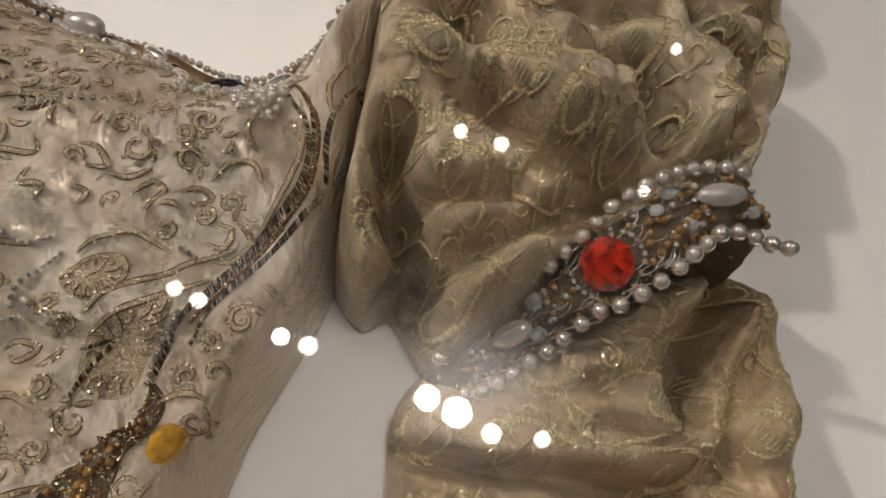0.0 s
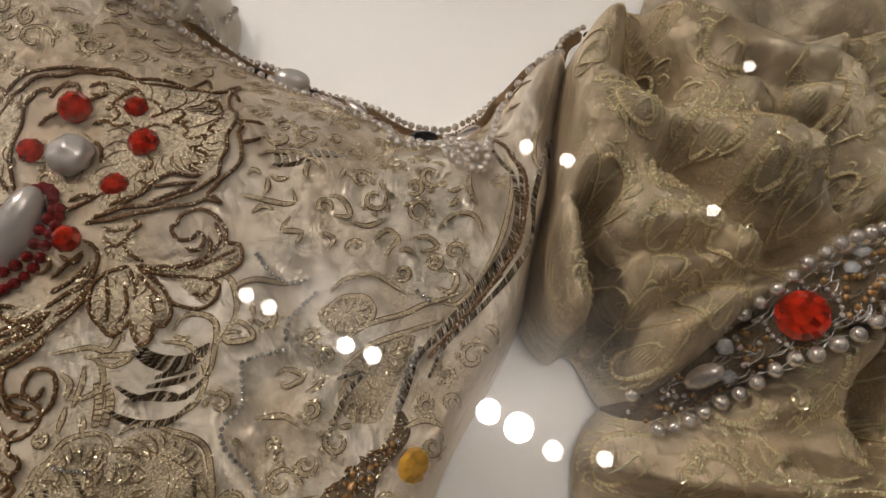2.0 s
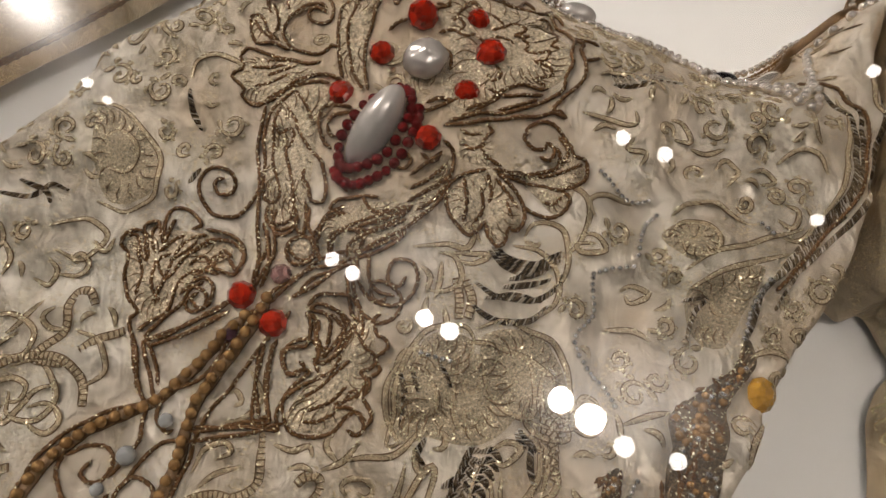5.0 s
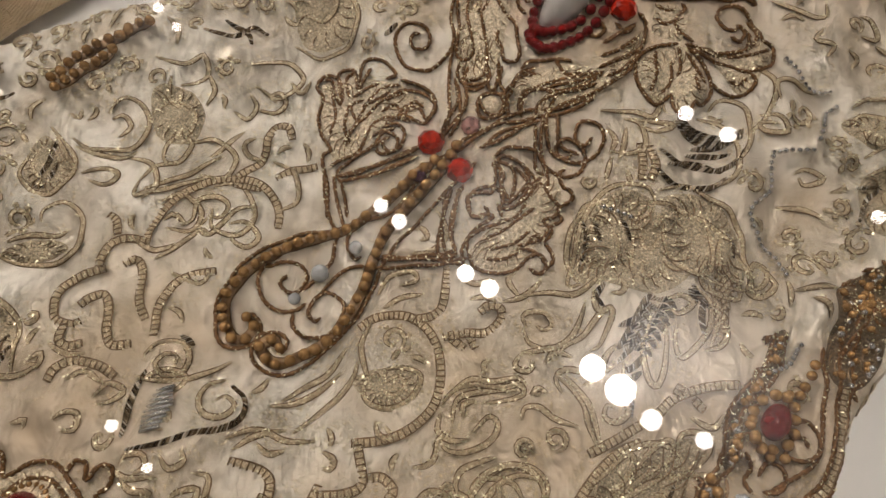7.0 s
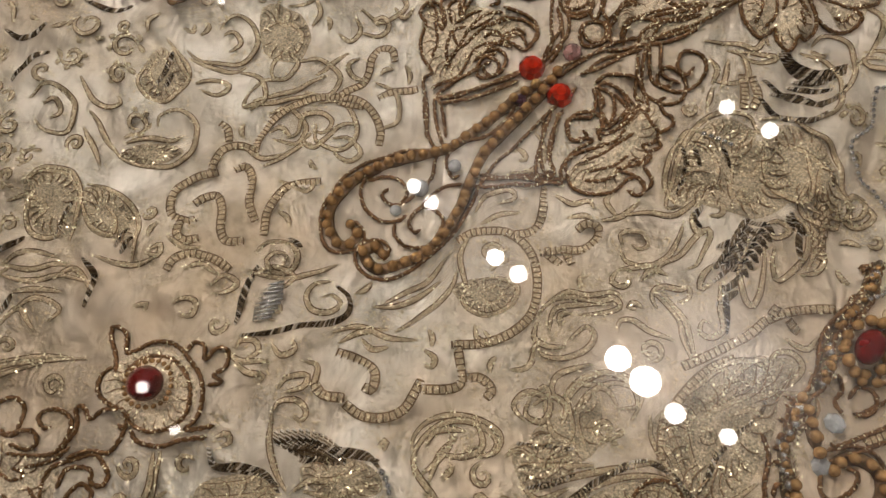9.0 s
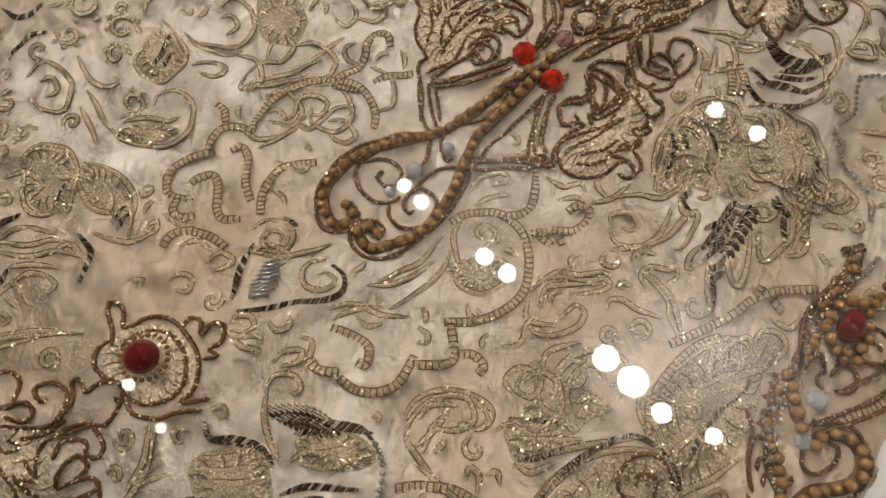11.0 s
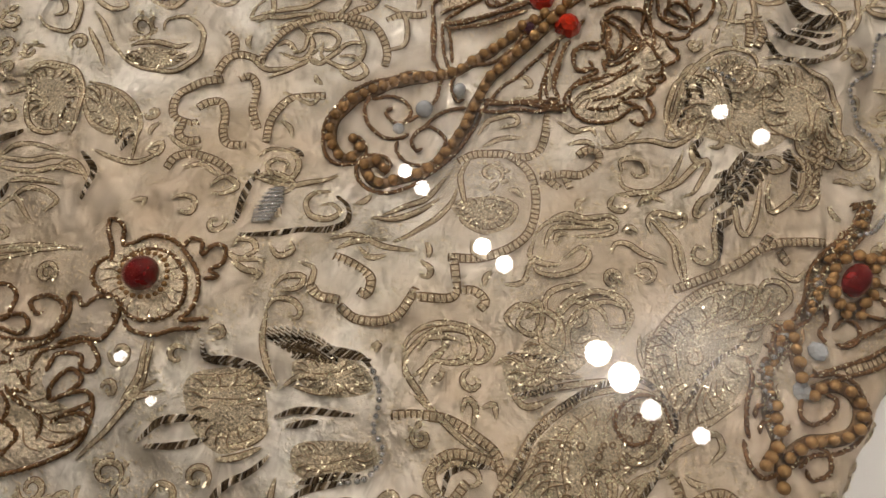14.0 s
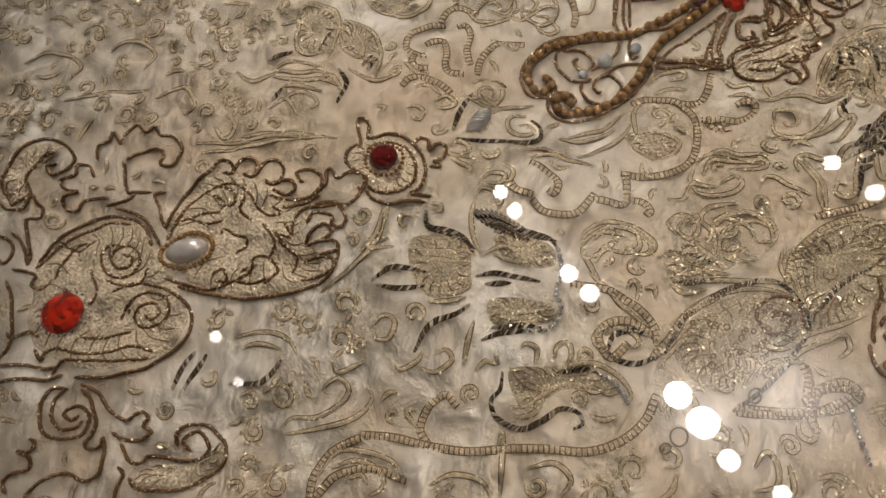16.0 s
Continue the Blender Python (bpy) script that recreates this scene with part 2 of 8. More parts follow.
def beam(x, y, z, watts, aim, degrees, soft=0.03):
    """The narrow beam of a spotlight whose lens hangs there."""
    data = bpy.data.lights.new("spotlight_beam", "SPOT")
    data.energy, data.spot_size, data.spot_blend, data.shadow_soft_size = watts, radians(degrees), 1.0, soft
    data.color = (1.0, 0.905, 0.83)
    new("spotlight_beam", data).matrix_world = look((x, y, z), aim)


# key beams of the added pair, for contrast in the folds
beam(-2.24, 1.493, 2.405, 125, (0.13, -0.02, 0.05), 19, 0.035)
beam(-2.12, 1.433, 2.405, 100, (0.15, -0.04, 0.05), 19, 0.035)
beam(0.43, 0.285, 2.425, 4, (-0.08, -0.17, 0.06), 30)
beam(0.531, 0.235, 2.355, 4, (-0.04, -0.13, 0.06), 30)
beam(-0.12, 0.475, 2.48, 5, (-0.12, -0.22, 0.06), 30)

# ---- trimmings: materials ----
CORD = plain("dark_bronze_cord", (0.165, 0.082, 0.03), 0.28, 0.55, 1500, 0.7, 1.0, 0.0008)
GILT = plain("gilt_glass_bead", (0.35, 0.2, 0.078), 0.14, 0.5, 500, 0.25, 0.1)
SLEEVE_EDGE = plain("old_gold_outline_thread", (0.58, 0.42, 0.23), 0.32, 0.55, 1500, 0.5, 0.6)
SLEEVE_THREAD = plain("bright_gold_thread", (0.82, 0.65, 0.41), 0.28, 0.5, 1900, 0.5, 1.0, 0.0015)
THREAD = plain("pale_gold_thread", (0.58, 0.465, 0.31), 0.28, 0.45, 1900, 0.5, 1.0, 0.0015)
GLINT = plain("gold_glint", (0.92, 0.8, 0.56), 0.36, 1.0, 300, 0.2, 0.0)
OUTLINE = plain("brown_gold_outline_thread", (0.2, 0.132, 0.07), 0.34, 0.45, 1500, 0.4, 0.4)
PADDING = plain("gold_net_padding", (0.5, 0.415, 0.3), 0.36, 0.45, 800, 0.5, 1.0, 0.0016)
WEAVE = plain("bronze_grey_weave", (0.44, 0.36, 0.25), 0.34, 0.45, 1300, 0.55, 1.0, 0.0014)
PEARL = plain("cream_pearl", (0.76, 0.69, 0.62), 0.2, 0.82, 200, 0.08, 0.05)
GREY_PEARL = plain("grey_pearl", (0.5, 0.46, 0.43), 0.24, 0.5, 150, 0.12, 0.1)
JET = plain("black_stone", (0.012, 0.01, 0.012), 0.08, 0, 100, 0.3, 0.0)
SILVER = plain("silver_bead", (0.8, 0.78, 0.75), 0.14, 0.9, 300, 0.1, 0.1)


def stone(name, colour, through_light, rough=0.04, depth=0.6):
    """Cut glass: the reflections inside its facets are painted as patches of deeper and lighter colour."""
    m, nt, bsdf = material(name)
    cells = node(nt, "ShaderNodeTexVoronoi", Scale=330.0)
    nt.links.new(coords(nt), cells.inputs["Vector"])
    grey = nt.nodes.new("ShaderNodeSeparateColor")
    nt.links.new(cells.outputs["Color"], grey.inputs[0])
    mix = maths(nt, "ADD", maths(nt, "MULTIPLY", grey.outputs[0], 0.7), maths(nt, "MULTIPLY", tex_noise(nt, coords(nt), 420, 3), 0.3))
    nt.links.new(ramp(nt, mix, [(0.2, tuple(c * (1 - depth) for c in colour)), (0.6, colour), (0.85, tuple(min(1, c * (1 + depth)) for c in colour))]), bsdf.inputs["Base Color"])
    bsdf.inputs["Roughness"].default_value = rough
    bsdf.inputs["Transmission Weight"].default_value = through_light
    bsdf.inputs["IOR"].default_value = 1.6
    bsdf.inputs["Coat Weight"].default_value = 0.8
    return m


RED = stone("orange_red_paste_stone", (0.42, 0.02, 0.006), 0.3, 0.04, 0.5)
GARNET = stone("garnet_red_bead", (0.13, 0.004, 0.004), 0.1, 0.1)
DEEP_RED = stone("deep_red_cabochon", (0.085, 0.003, 0.003), 0.0, 0.06, 0.35)
PINK = stone("pale_pink_stone", (0.6, 0.35, 0.32), 0.5)
CRYSTAL = stone("clear_crystal", (0.75, 0.77, 0.78), 0.6, 0.03, 0.3)
AMBER = stone("amber_stone", (0.5, 0.26, 0.03), 0.3, 0.04, 0.3)
AMETHYST = stone("dark_violet_stone", (0.1, 0.04, 0.06), 0.2)


def stitch_material():
    """Couched metal strip: dark bronze with single bright silver stitches."""
    m, nt, bsdf = material("couched_metal_stitches")
    geo = nt.nodes.new("ShaderNodeNewGeometry")
    c = ramp(nt, geo.outputs["Random Per Island"], [(0.0, (0.07, 0.047, 0.026)), (0.42, (0.15, 0.105, 0.06)), (0.7, (0.34, 0.26, 0.16)), (0.88, (0.8, 0.75, 0.67))])
    nt.links.new(c, bsdf.inputs["Base Color"])
    bsdf.inputs["Metallic"].default_value, bsdf.inputs["Roughness"].default_value = 0.5, 0.25
    return m


STITCH = stitch_material()

# ---- the gown ----
gown = tagged(new("gown"), "taupe silk brocade gown with gold embroidery, pearls and red stones", "gown")


def bell(x, y, cx, cy, s):
    return np.exp(-((x - cx) ** 2 + (y - cy) ** 2) / (2 * s * s))


def bodice_top(x, y):
    z = 0.06 + 0.010 * bell(x, y, 0.045, 0.085, 0.05) - 0.009 * bell(x, y, -0.035, -0.05, 0.045) + 0.014 * bell(x, y, -0.08, -0.16, 0.05)
    z = z + 0.012 * bell(x, y, 0.045, -0.17, 0.06) - 0.010 * bell(x, y, -0.1, 0.0, 0.05) + 0.006 * bell(x, y, 0.075, -0.035, 0.03)
    z = z + ripples(x, y, 5, 0.003, 0.024, 0.055, 10) * smoothstep(0.04, 0.12, x) * smoothstep(-0.07, 0.02, y) * (1 - smoothstep(0.12, 0.15, y))
    return z + ripples(x, y, 3, 0.0012, 0.02, 0.06) + ripples(x, y, 4, 0.0009, 0.01, 0.022, 18)


def bodice_roll(x, y):
    near_neck = smoothstep(0.09, 0.14, y) * (1 - smoothstep(0.175, 0.2, x))
    return 0.026 + 0.045 * near_neck - 0.014 * smoothstep(0.12, 0.17, x) * smoothstep(-0.05, 0.0, y) * (1 - smoothstep(0.13, 0.16, y))


BODICE = Form([(-0.099, 0.17), (-0.09, 0.23), (-0.03, 0.262), (0.02, 0.255), (0.046, 0.228), (0.052, 0.203), (0.083, 0.188),
               (0.118, 0.181), (0.147, 0.171), (0.166, 0.173), (0.187, 0.196), (0.21, 0.214), (0.222, 0.2), (0.215, 0.15),
               (0.207, 0.1), (0.204, 0.078), (0.196, 0.055), (0.18, 0.02), (0.172, -0.011), (0.166, -0.06), (0.162, -0.11),
               (0.158, -0.16), (0.165, -0.26), (0.2, -0.5), (0.0, -0.6), (-0.3, -0.58), (-0.42, -0.42), (-0.36, -0.2),
               (-0.258, -0.049), (-0.204, 0.006), (-0.16, 0.044), (-0.137, 0.064), (-0.119, 0.1)], bodice_top, bodice_roll)
bodice = BODICE.build("bodice", 0.0025, SILK, gown)
BODICE.survey(0.0015)

def fold(x, y, points, deep, wide):
    """A soft crease along a line given in millimetres."""
    line = smooth_line(np.array(points) / 1000.0, 6)
    best = np.full(np.shape(x), 1e9)
    for (ax, ay), (bx, by) in zip(line[:-1], line[1:]):
        dx, dy = bx - ax, by - ay
        s = np.clip(((x - ax) * dx + (y - ay) * dy) / (dx * dx + dy * dy + 1e-15), 0, 1)
        best = np.minimum(best, np.hypot(x - ax - s * dx, y - ay - s * dy))
    return -deep * np.exp(-(best / wide) ** 2)


def upper_top(x, y):
    z = 0.078 + ripples(x, y, 8, 0.0045, 0.035, 0.08, 9, 2.2, 0.8) + ripples(x, y, 9, 0.0014, 0.014, 0.03, 12, 2.4, 0.9)
    for line, deep, wide in (([(221, 116), (225, 100), (230, 85), (235, 72)], 0.05, 0.0075),      # hollow beside the armhole
                             ([(226, 94), (237, 99), (250, 102), (263, 103)], 0.018, 0.006),
                             ([(252, 140), (264, 132), (278, 124), (292, 117), (306, 116)], 0.030, 0.009),
                             ([(300, 166), (312, 162), (322, 152), (326, 140)], 0.034, 0.010),
                             ([(318, 150), (322, 143)], 0.014, 0.012),
                             ([(231, 66), (249, 80), (265, 90), (285, 98), (312, 116), (345, 128)], 0.026, 0.006),
                             ([(373, 195), (365, 172), (357, 147), (343, 126)], 0.026, 0.006),
                             ([(239, 204), (240, 184), (246, 170)], 0.030, 0.009),
                             ([(341, 208), (337, 188), (352, 176), (364, 160)], 0.032, 0.007),
                             ([(300, 205), (340, 200), (372, 190)], 0.014, 0.007),
                             ([(284, 186), (300, 182), (318, 186)], 0.016, 0.006),
                             ([(311, 123), (301, 135), (296, 150)], 0.006, 0.0022),
                             ([(314, 124), (309, 138), (308, 154)], 0.006, 0.0022),
                             ([(307, 121), (294, 129), (284, 143)], 0.006, 0.0024),
                             ([(380, 205), (382, 185), (374, 160)], 0.014, 0.005)):
        z = z + fold(x, y, line, deep, wide)
    return 0.074 + (z - 0.074) * (1 - 0.85 * smoothstep(0.35, 0.385, x))


def lower_top(x, y):
    z = 0.055 + ripples(x, y, 28, 0.0035, 0.03, 0.07, 8, 1.9, 0.5) + ripples(x, y, 29, 0.0013, 0.014, 0.03, 12, 1.9, 0.8)
    for line, deep, wide in (([(226, 19), (248, 15), (267, 13), (290, 12), (330, 6)], 0.046, 0.007),
                             ([(356, 84), (345, 68), (336, 50), (333, 40)], 0.052, 0.0075),
                             ([(267, 34), (292, 40), (319, 50)], 0.012, 0.005),
                             ([(368, 65), (357, 52), (349, 36), (344, 17)], 0.018, 0.006),
                             ([(300, 28), (322, 22), (340, 10)], 0.010, 0.006)):
        z = z + fold(x, y, line, deep, wide)
    z = 0.052 + (z - 0.052) * (1 - 0.85 * smoothstep(0.355, 0.38, x))
    return np.minimum(z, cuff_top(x, y) - 0.001)


def cuff_top(x, y):
    s = ((x - 0.25) * 0.857 + (y - 0.045) * 0.515)
    return 0.036 + 0.042 * smoothstep(0.0, 0.085, s)


UPPER = Form([(0.207, 0.15), (0.211, 0.196), (0.235, 0.226), (0.303, 0.224), (0.367, 0.232), (0.391, 0.21), (0.392, 0.175),
              (0.38, 0.145), (0.358, 0.112), (0.31, 0.09), (0.268, 0.056), (0.245, 0.046), (0.228, 0.068), (0.217, 0.064),
              (0.205, 0.077), (0.203, 0.1)],
             upper_top, lambda x, y: 0.024 - 0.015 * (1 - smoothstep(0.212, 0.245, x)), 0.004)
upper_sleeve = UPPER.build("upper_sleeve", 0.002, SLEEVE_SILK, gown)
UPPER.survey(0.0015)
TOP_PUFF = Form([(0.25, 0.222), (0.26, 0.205), (0.31, 0.2), (0.36, 0.215), (0.4, 0.22), (0.41, 0.27), (0.36, 0.33), (0.28, 0.31)],
                lambda x, y: 0.055 + ripples(x, y, 18, 0.006, 0.04, 0.09, 8, 1.2, 0.6), lambda x, y: 0.035 + 0 * x, 0.01)
TOP_PUFF.build("shoulder_puff", 0.003, SLEEVE_SILK, gown)
LOWER = Form([(0.232, 0.03), (0.246, 0.05), (0.29, 0.07), (0.338, 0.096), (0.362, 0.1), (0.381, 0.083), (0.384, 0.048),
              (0.382, 0.0), (0.375, -0.09), (0.3, -0.12), (0.235, -0.09), (0.232, 0.0)],
             lower_top, lambda x, y: 0.02 + 0 * x, 0.004)
lower_sleeve = LOWER.build("lower_sleeve", 0.002, SLEEVE_SILK, gown)
LOWER.survey(0.0015)
FAR = Form([(-0.345, -0.27), (-0.312, -0.2), (-0.276, -0.125), (-0.258, -0.045), (-0.231, 0.018), (-0.177, 0.086), (-0.128, 0.138), (-0.1, 0.178),
            (-0.1, 0.2), (-0.2, 0.16), (-0.32, 0.02), (-0.42, -0.18)],
           lambda x, y: 0.05 + 0.03 * smoothstep(0.0, -0.12, y) + ripples(x, y, 38, 0.004, 0.04, 0.09, 8, 2.2, 0.4), lambda x, y: 0.022 + 0 * x, 0.01)
far_sleeve = FAR.build("sleeve", 0.003, SLEEVE_SILK, gown)
FAR.survey(0.002)
CUFF = Form([(0.32, 0.117), (0.348, 0.121), (0.362, 0.09), (0.34, 0.088), (0.312, 0.069), (0.286, 0.052), (0.258, 0.035), (0.243, 0.042), (0.246, 0.058), (0.27, 0.078), (0.298, 0.102)],
            cuff_top, lambda x, y: 0.012 + 0 * x, 0.006)
DARK_NET = plain("dark_gold_net", (0.15, 0.105, 0.06), 0.36, 0.45, 1600, 0.7, 1.0, 0.0015)
cuff = CUFF.build("sleeve_cuff", 0.002, DARK_NET, gown, "dark gold-net cuff band set with pearls")


# ---- trimmings: makers ----
def resample(points, step, form, closed=False):
    """Even steps along a smooth line in millimetres, as places on the cloth, with the way along and across."""
    line = smooth_line(np.array(points, float) / 1000.0, 10, closed)
    if closed:
        line = np.vstack([line, line[0]])
    s = np.concatenate([[0], np.cumsum(np.hypot(*np.diff(line, axis=0).T))])
    n = max(2, int(round(s[-1] / step)) + 1)
    q = np.linspace(0, s[-1], n)
    x, y = np.interp(q, s, line[:, 0]), np.interp(q, s, line[:, 1])
    z = form.height(x, y)
    p = np.stack([x, y, z], 1)
    along = np.gradient(p, axis=0)
    along /= np.linalg.norm(along, axis=1)[:, None] + 1e-12
    across = np.stack([-along[:, 1], along[:, 0], np.zeros(n)], 1)
    across /= np.linalg.norm(across, axis=1)[:, None] + 1e-12
    up = np.cross(along, across)
    up *= np.sign(up[:, 2:3] + 1e-9)
    return p, along, across, up, q


def tube(points, wide, high, form, step=0.0008, sides=8, twist=0.0, lift=0.3, ends=True, shift=0.0, swell=0.0, rib=0.0):
    """Vertices and faces of a cord that lies on the cloth; twist makes it a rope."""
    p, along, across, up, q = resample(points, step, form)
    n = len(p)
    taper = np.ones(n)
    if ends:
        taper = np.clip(np.minimum(np.arange(n) + 0.6, n - np.arange(n) - 0.4) / 2.5, 0.2, 1)
    body = np.sin(math.pi * np.clip(q / max(q[-1], 1e-6), 0, 1))
    wide = wide * (1 - swell + swell * body)[:, None]
    high = high * (1 + rib * np.where(np.arange(n) % 2 == 0, -1.0, 1.0))[:, None]
    shift = shift * (1 - swell + swell * body)[:, None]
    ang = np.arange(sides) * 2 * math.pi / sides
    rad = taper[:, None] * (1 + (0.2 * np.cos(2 * ang[None, :] + q[:, None] * twist) if twist else 0))
    c = p + up * high * lift + across * shift
    v = c[:, None, :] + across[:, None, :] * (wide * rad * np.cos(ang))[..., None] + up[:, None, :] * (high * rad * np.sin(ang))[..., None]
    i, j = np.meshgrid(np.arange(n - 1), np.arange(sides), indexing="ij")
    k = (j + 1) % sides
    f = np.stack([i * sides + j, i * sides + k, (i + 1) * sides + k, (i + 1) * sides + j], -1).reshape(-1, 4)
    return v.reshape(-1, 3), f


class Heap:
    """Gathers many small pieces of one kind into one mesh."""

    def __init__(self):
        self.v, self.f, self.n = [], [], 0

    def add(self, v, f):
        self.v.append(v)
        self.f.append(np.asarray(f) + self.n)
        self.n += len(v)

    def build(self, name, mat, parent, label=""):
        return tagged(mesh_object(name, np.vstack(self.v), np.vstack(self.f), mat, parent), label, kind="stuff")


WOVEN, WOVEN_UP, WOVEN_LOW = (Heap(), Heap()), (Heap(), Heap()), (Heap(), Heap())   # pale bands and their outlines
jitter = random.Random(5)
GLINTS, GLINTS_UP, GLINTS_LOW = Heap(), Heap(), Heap()
sparkle = random.Random(21)
USED = []          # places on the bodice that already carry ornament


def glints(points, form, heap, gap, spread, high):
    """Tiny flat gilt flakes, added along a line to stand for the glints of metal thread."""
    p, along, across, up, q = resample(points, gap, form)
    for a, b, c, d in zip(p, along, across, up):
        if sparkle.random() < 0.15:
            continue
        o = a + c * sparkle.uniform(-spread, spread) + b * sparkle.uniform(-0.5, 0.5) * gap + d * high
        e, w = sparkle.uniform(0.00025, 0.0005), sparkle.uniform(0.00012, 0.00024)
        k = sparkle.uniform(0, 6.3)
        u = b * math.cos(k) + c * math.sin(k) + d * sparkle.uniform(-0.6, 0.6)
        v = c * math.cos(k) - b * math.sin(k) + d * sparkle.uniform(-0.6, 0.6)
        heap.add(np.array([o - u * e - v * w, o + u * e - v * w, o + u * e + v * w, o - u * e + v * w]), [(0, 1, 2, 3)])


def note(points):
    USED.extend(map(tuple, smooth_line(np.array(points, float), 5)))


def cord(*points):
    note(points)
    v, f = tube(points, 0.00078, 0.0008, BODICE, 0.0006, 8, 2600.0, 0.6)
    mesh_object("cord", v, f, CORD, bodice)
    glints(points, BODICE, GLINTS, 0.0023, 0.0007, 0.0013)


def thread(*points, heap=None, form=None):
    if heap is None:
        note(points)
    band, edge = heap or WOVEN
    form = form or BODICE
    glints(points, form, GLINTS if heap is None else GLINTS_UP if heap is WOVEN_UP else GLINTS_LOW, 0.0011, 0.0012, 0.0008)
    slim = 1.0 if heap is None else 0.75
    band.add(*tube(points, 0.00095 * slim, 0.00045, form, 0.0006, 6, 0.0, 0.3, swell=0.6, rib=0.45))
    for side in (-0.00098 * slim, 0.00098 * slim):
        edge.add(*tube(points, 0.00028 * slim, 0.0004, form, 0.0014, 4, 0.0, 0.4, shift=side, swell=0.6))


def ladder(*points, heap=None, form=None):
    """A woven band: two edge threads with rungs between."""
    if heap is None:
        note(points)
    (band, edge), form = heap or WOVEN, form or BODICE
    glints(points, form, GLINTS if heap is None else GLINTS_UP if heap is WOVEN_UP else GLINTS_LOW, 0.0018, 0.0016, 0.0006)
    band.add(*tube(points, 0.0014, 0.0004, form, 0.0009, 6, 0.0, 0.3, rib=0.3))
    for side in (-0.0014, 0.0014):
        edge.add(*tube(points, 0.0003, 0.0004, form, 0.0012, 5, 0.0, 0.4, shift=side))
    p, along, across, up, q = resample(points, 0.0019, form)
    for a, b, c, d in zip(p, along, across, up):
        r = [a + c * sx * 0.0013 + b * sy * 0.00025 + d * h for h in (-0.0002, 0.0006) for sx, sy in ((-1, -1), (1, -1), (1, 1), (-1, 1))]
        edge.add(np.array(r), [(0, 1, 5, 4), (1, 2, 6, 5), (2, 3, 7, 6), (3, 0, 4, 7), (4, 5, 6, 7)])


def thread_up(*points):
    thread(*points, heap=WOVEN_UP, form=UPPER)


def ladder_up(*points):
    ladder(*points, heap=WOVEN_UP, form=UPPER)


def thread_low(*points):
    thread(*points, heap=WOVEN_LOW, form=LOWER)


def couching(*points):
    """A row of slanting metal stitches, widest in its middle."""
    note(points)
    p, along, across, up, q = resample(points, 0.0005, BODICE)
    h = Heap()
    n = len(p)
    for i, (a, b, c, d) in enumerate(zip(p, along, across, up)):
        half = 0.0006 + 0.0009 * math.sin(math.pi * (i + 0.5) / n)
        w = (c * 0.8 + b * 0.6) * half
        t = (b * 0.8 - c * 0.6) * 0.00034
        v = np.array([a - w - t, a + w - t, a + w + t, a - w + t, a - w * 0.8 + d * 0.0008, a + w * 0.8 + d * 0.0008])
        h.add(v, [(0, 1, 5, 4), (3, 4, 5, 2), (0, 4, 3, 3), (1, 2, 5, 5)])
    faces = [tuple(dict.fromkeys(f)) for f in np.vstack(h.f)]
    mesh_object("couched_stitching", np.vstack(h.v), faces, STITCH, bodice, smooth=False)


def ball_mesh(name, mat, seg=14, ring=9):
    bm = bmesh.new()
    bmesh.ops.create_uvsphere(bm, u_segments=seg, v_segments=ring, radius=1)
    me = bpy.data.meshes.new(name)
    bm.to_mesh(me)
    bm.free()
    me.polygons.foreach_set("use_smooth", [True] * len(me.polygons))
    me.materials.append(mat)
    return me


PEARL_BALL, GILT_BALL, SILVER_BALL, GARNET_BALL = ball_mesh("pearl", PEARL), ball_mesh("gilt_bead", GILT, 12, 8), ball_mesh("silver_bead", SILVER, 8, 6), ball_mesh("garnet_bead", GARNET, 10, 7)


def bead(mesh, x, y, z, r, parent):
    ob = new(mesh.name, mesh)
    ob.parent = parent
    k = r * jitter.uniform(0.92, 1.06)
    ob.location, ob.scale = (x, y, z), (k, k, k * jitter.uniform(0.9, 1.0))
    ob.rotation_euler = (jitter.uniform(0, 3), jitter.uniform(0, 3), jitter.uniform(0, 3))
    return ob


def beads_along(mesh, points, r, gap, form, parent, lift=0.8, closed=False):
    p, along, across, up, q = resample(points, gap, form, closed)
    for a, d in zip(p[:-1] if closed else p, up):
        c = a + d * r * lift
        bead(mesh, c[0] + jitter.uniform(-1, 1) * r * 0.12, c[1] + jitter.uniform(-1, 1) * r * 0.12, c[2], r, parent)


def bead_cord(*points):
    """Gilt beads on a padded gold ground."""
    note(points)
    v, f = tube(points, 0.0023, 0.0006, BODICE, 0.0015, 8, 0.0, 0.3)
    mesh_object("gold_ground", v, f, CORD_GOLD, bodice)
    beads_along(GILT_BALL, points, 0.0020, 0.0045, BODICE, bodice, 1.15)


def bead_row(*points):
    note(points)
    beads_along(SILVER_BALL, points, 0.0011, 0.0023, BODICE, bodice, 0.8)


CORD_GOLD = plain("brown_gold_ground", (0.12, 0.066, 0.025), 0.4, 0.45, 1200, 0.5, 0.5)


def dark_leaf(*points):
    panel(*points, mat=DARK_NET, name="dark_beaded_leaf", high=0.0008)
    LEAVES.append(points)


LEAVES, OPEN_RINGS = [], []


def woven_leaf(*points):
    panel(*points, mat=WEAVE, name="woven_leaf", high=0.0003)


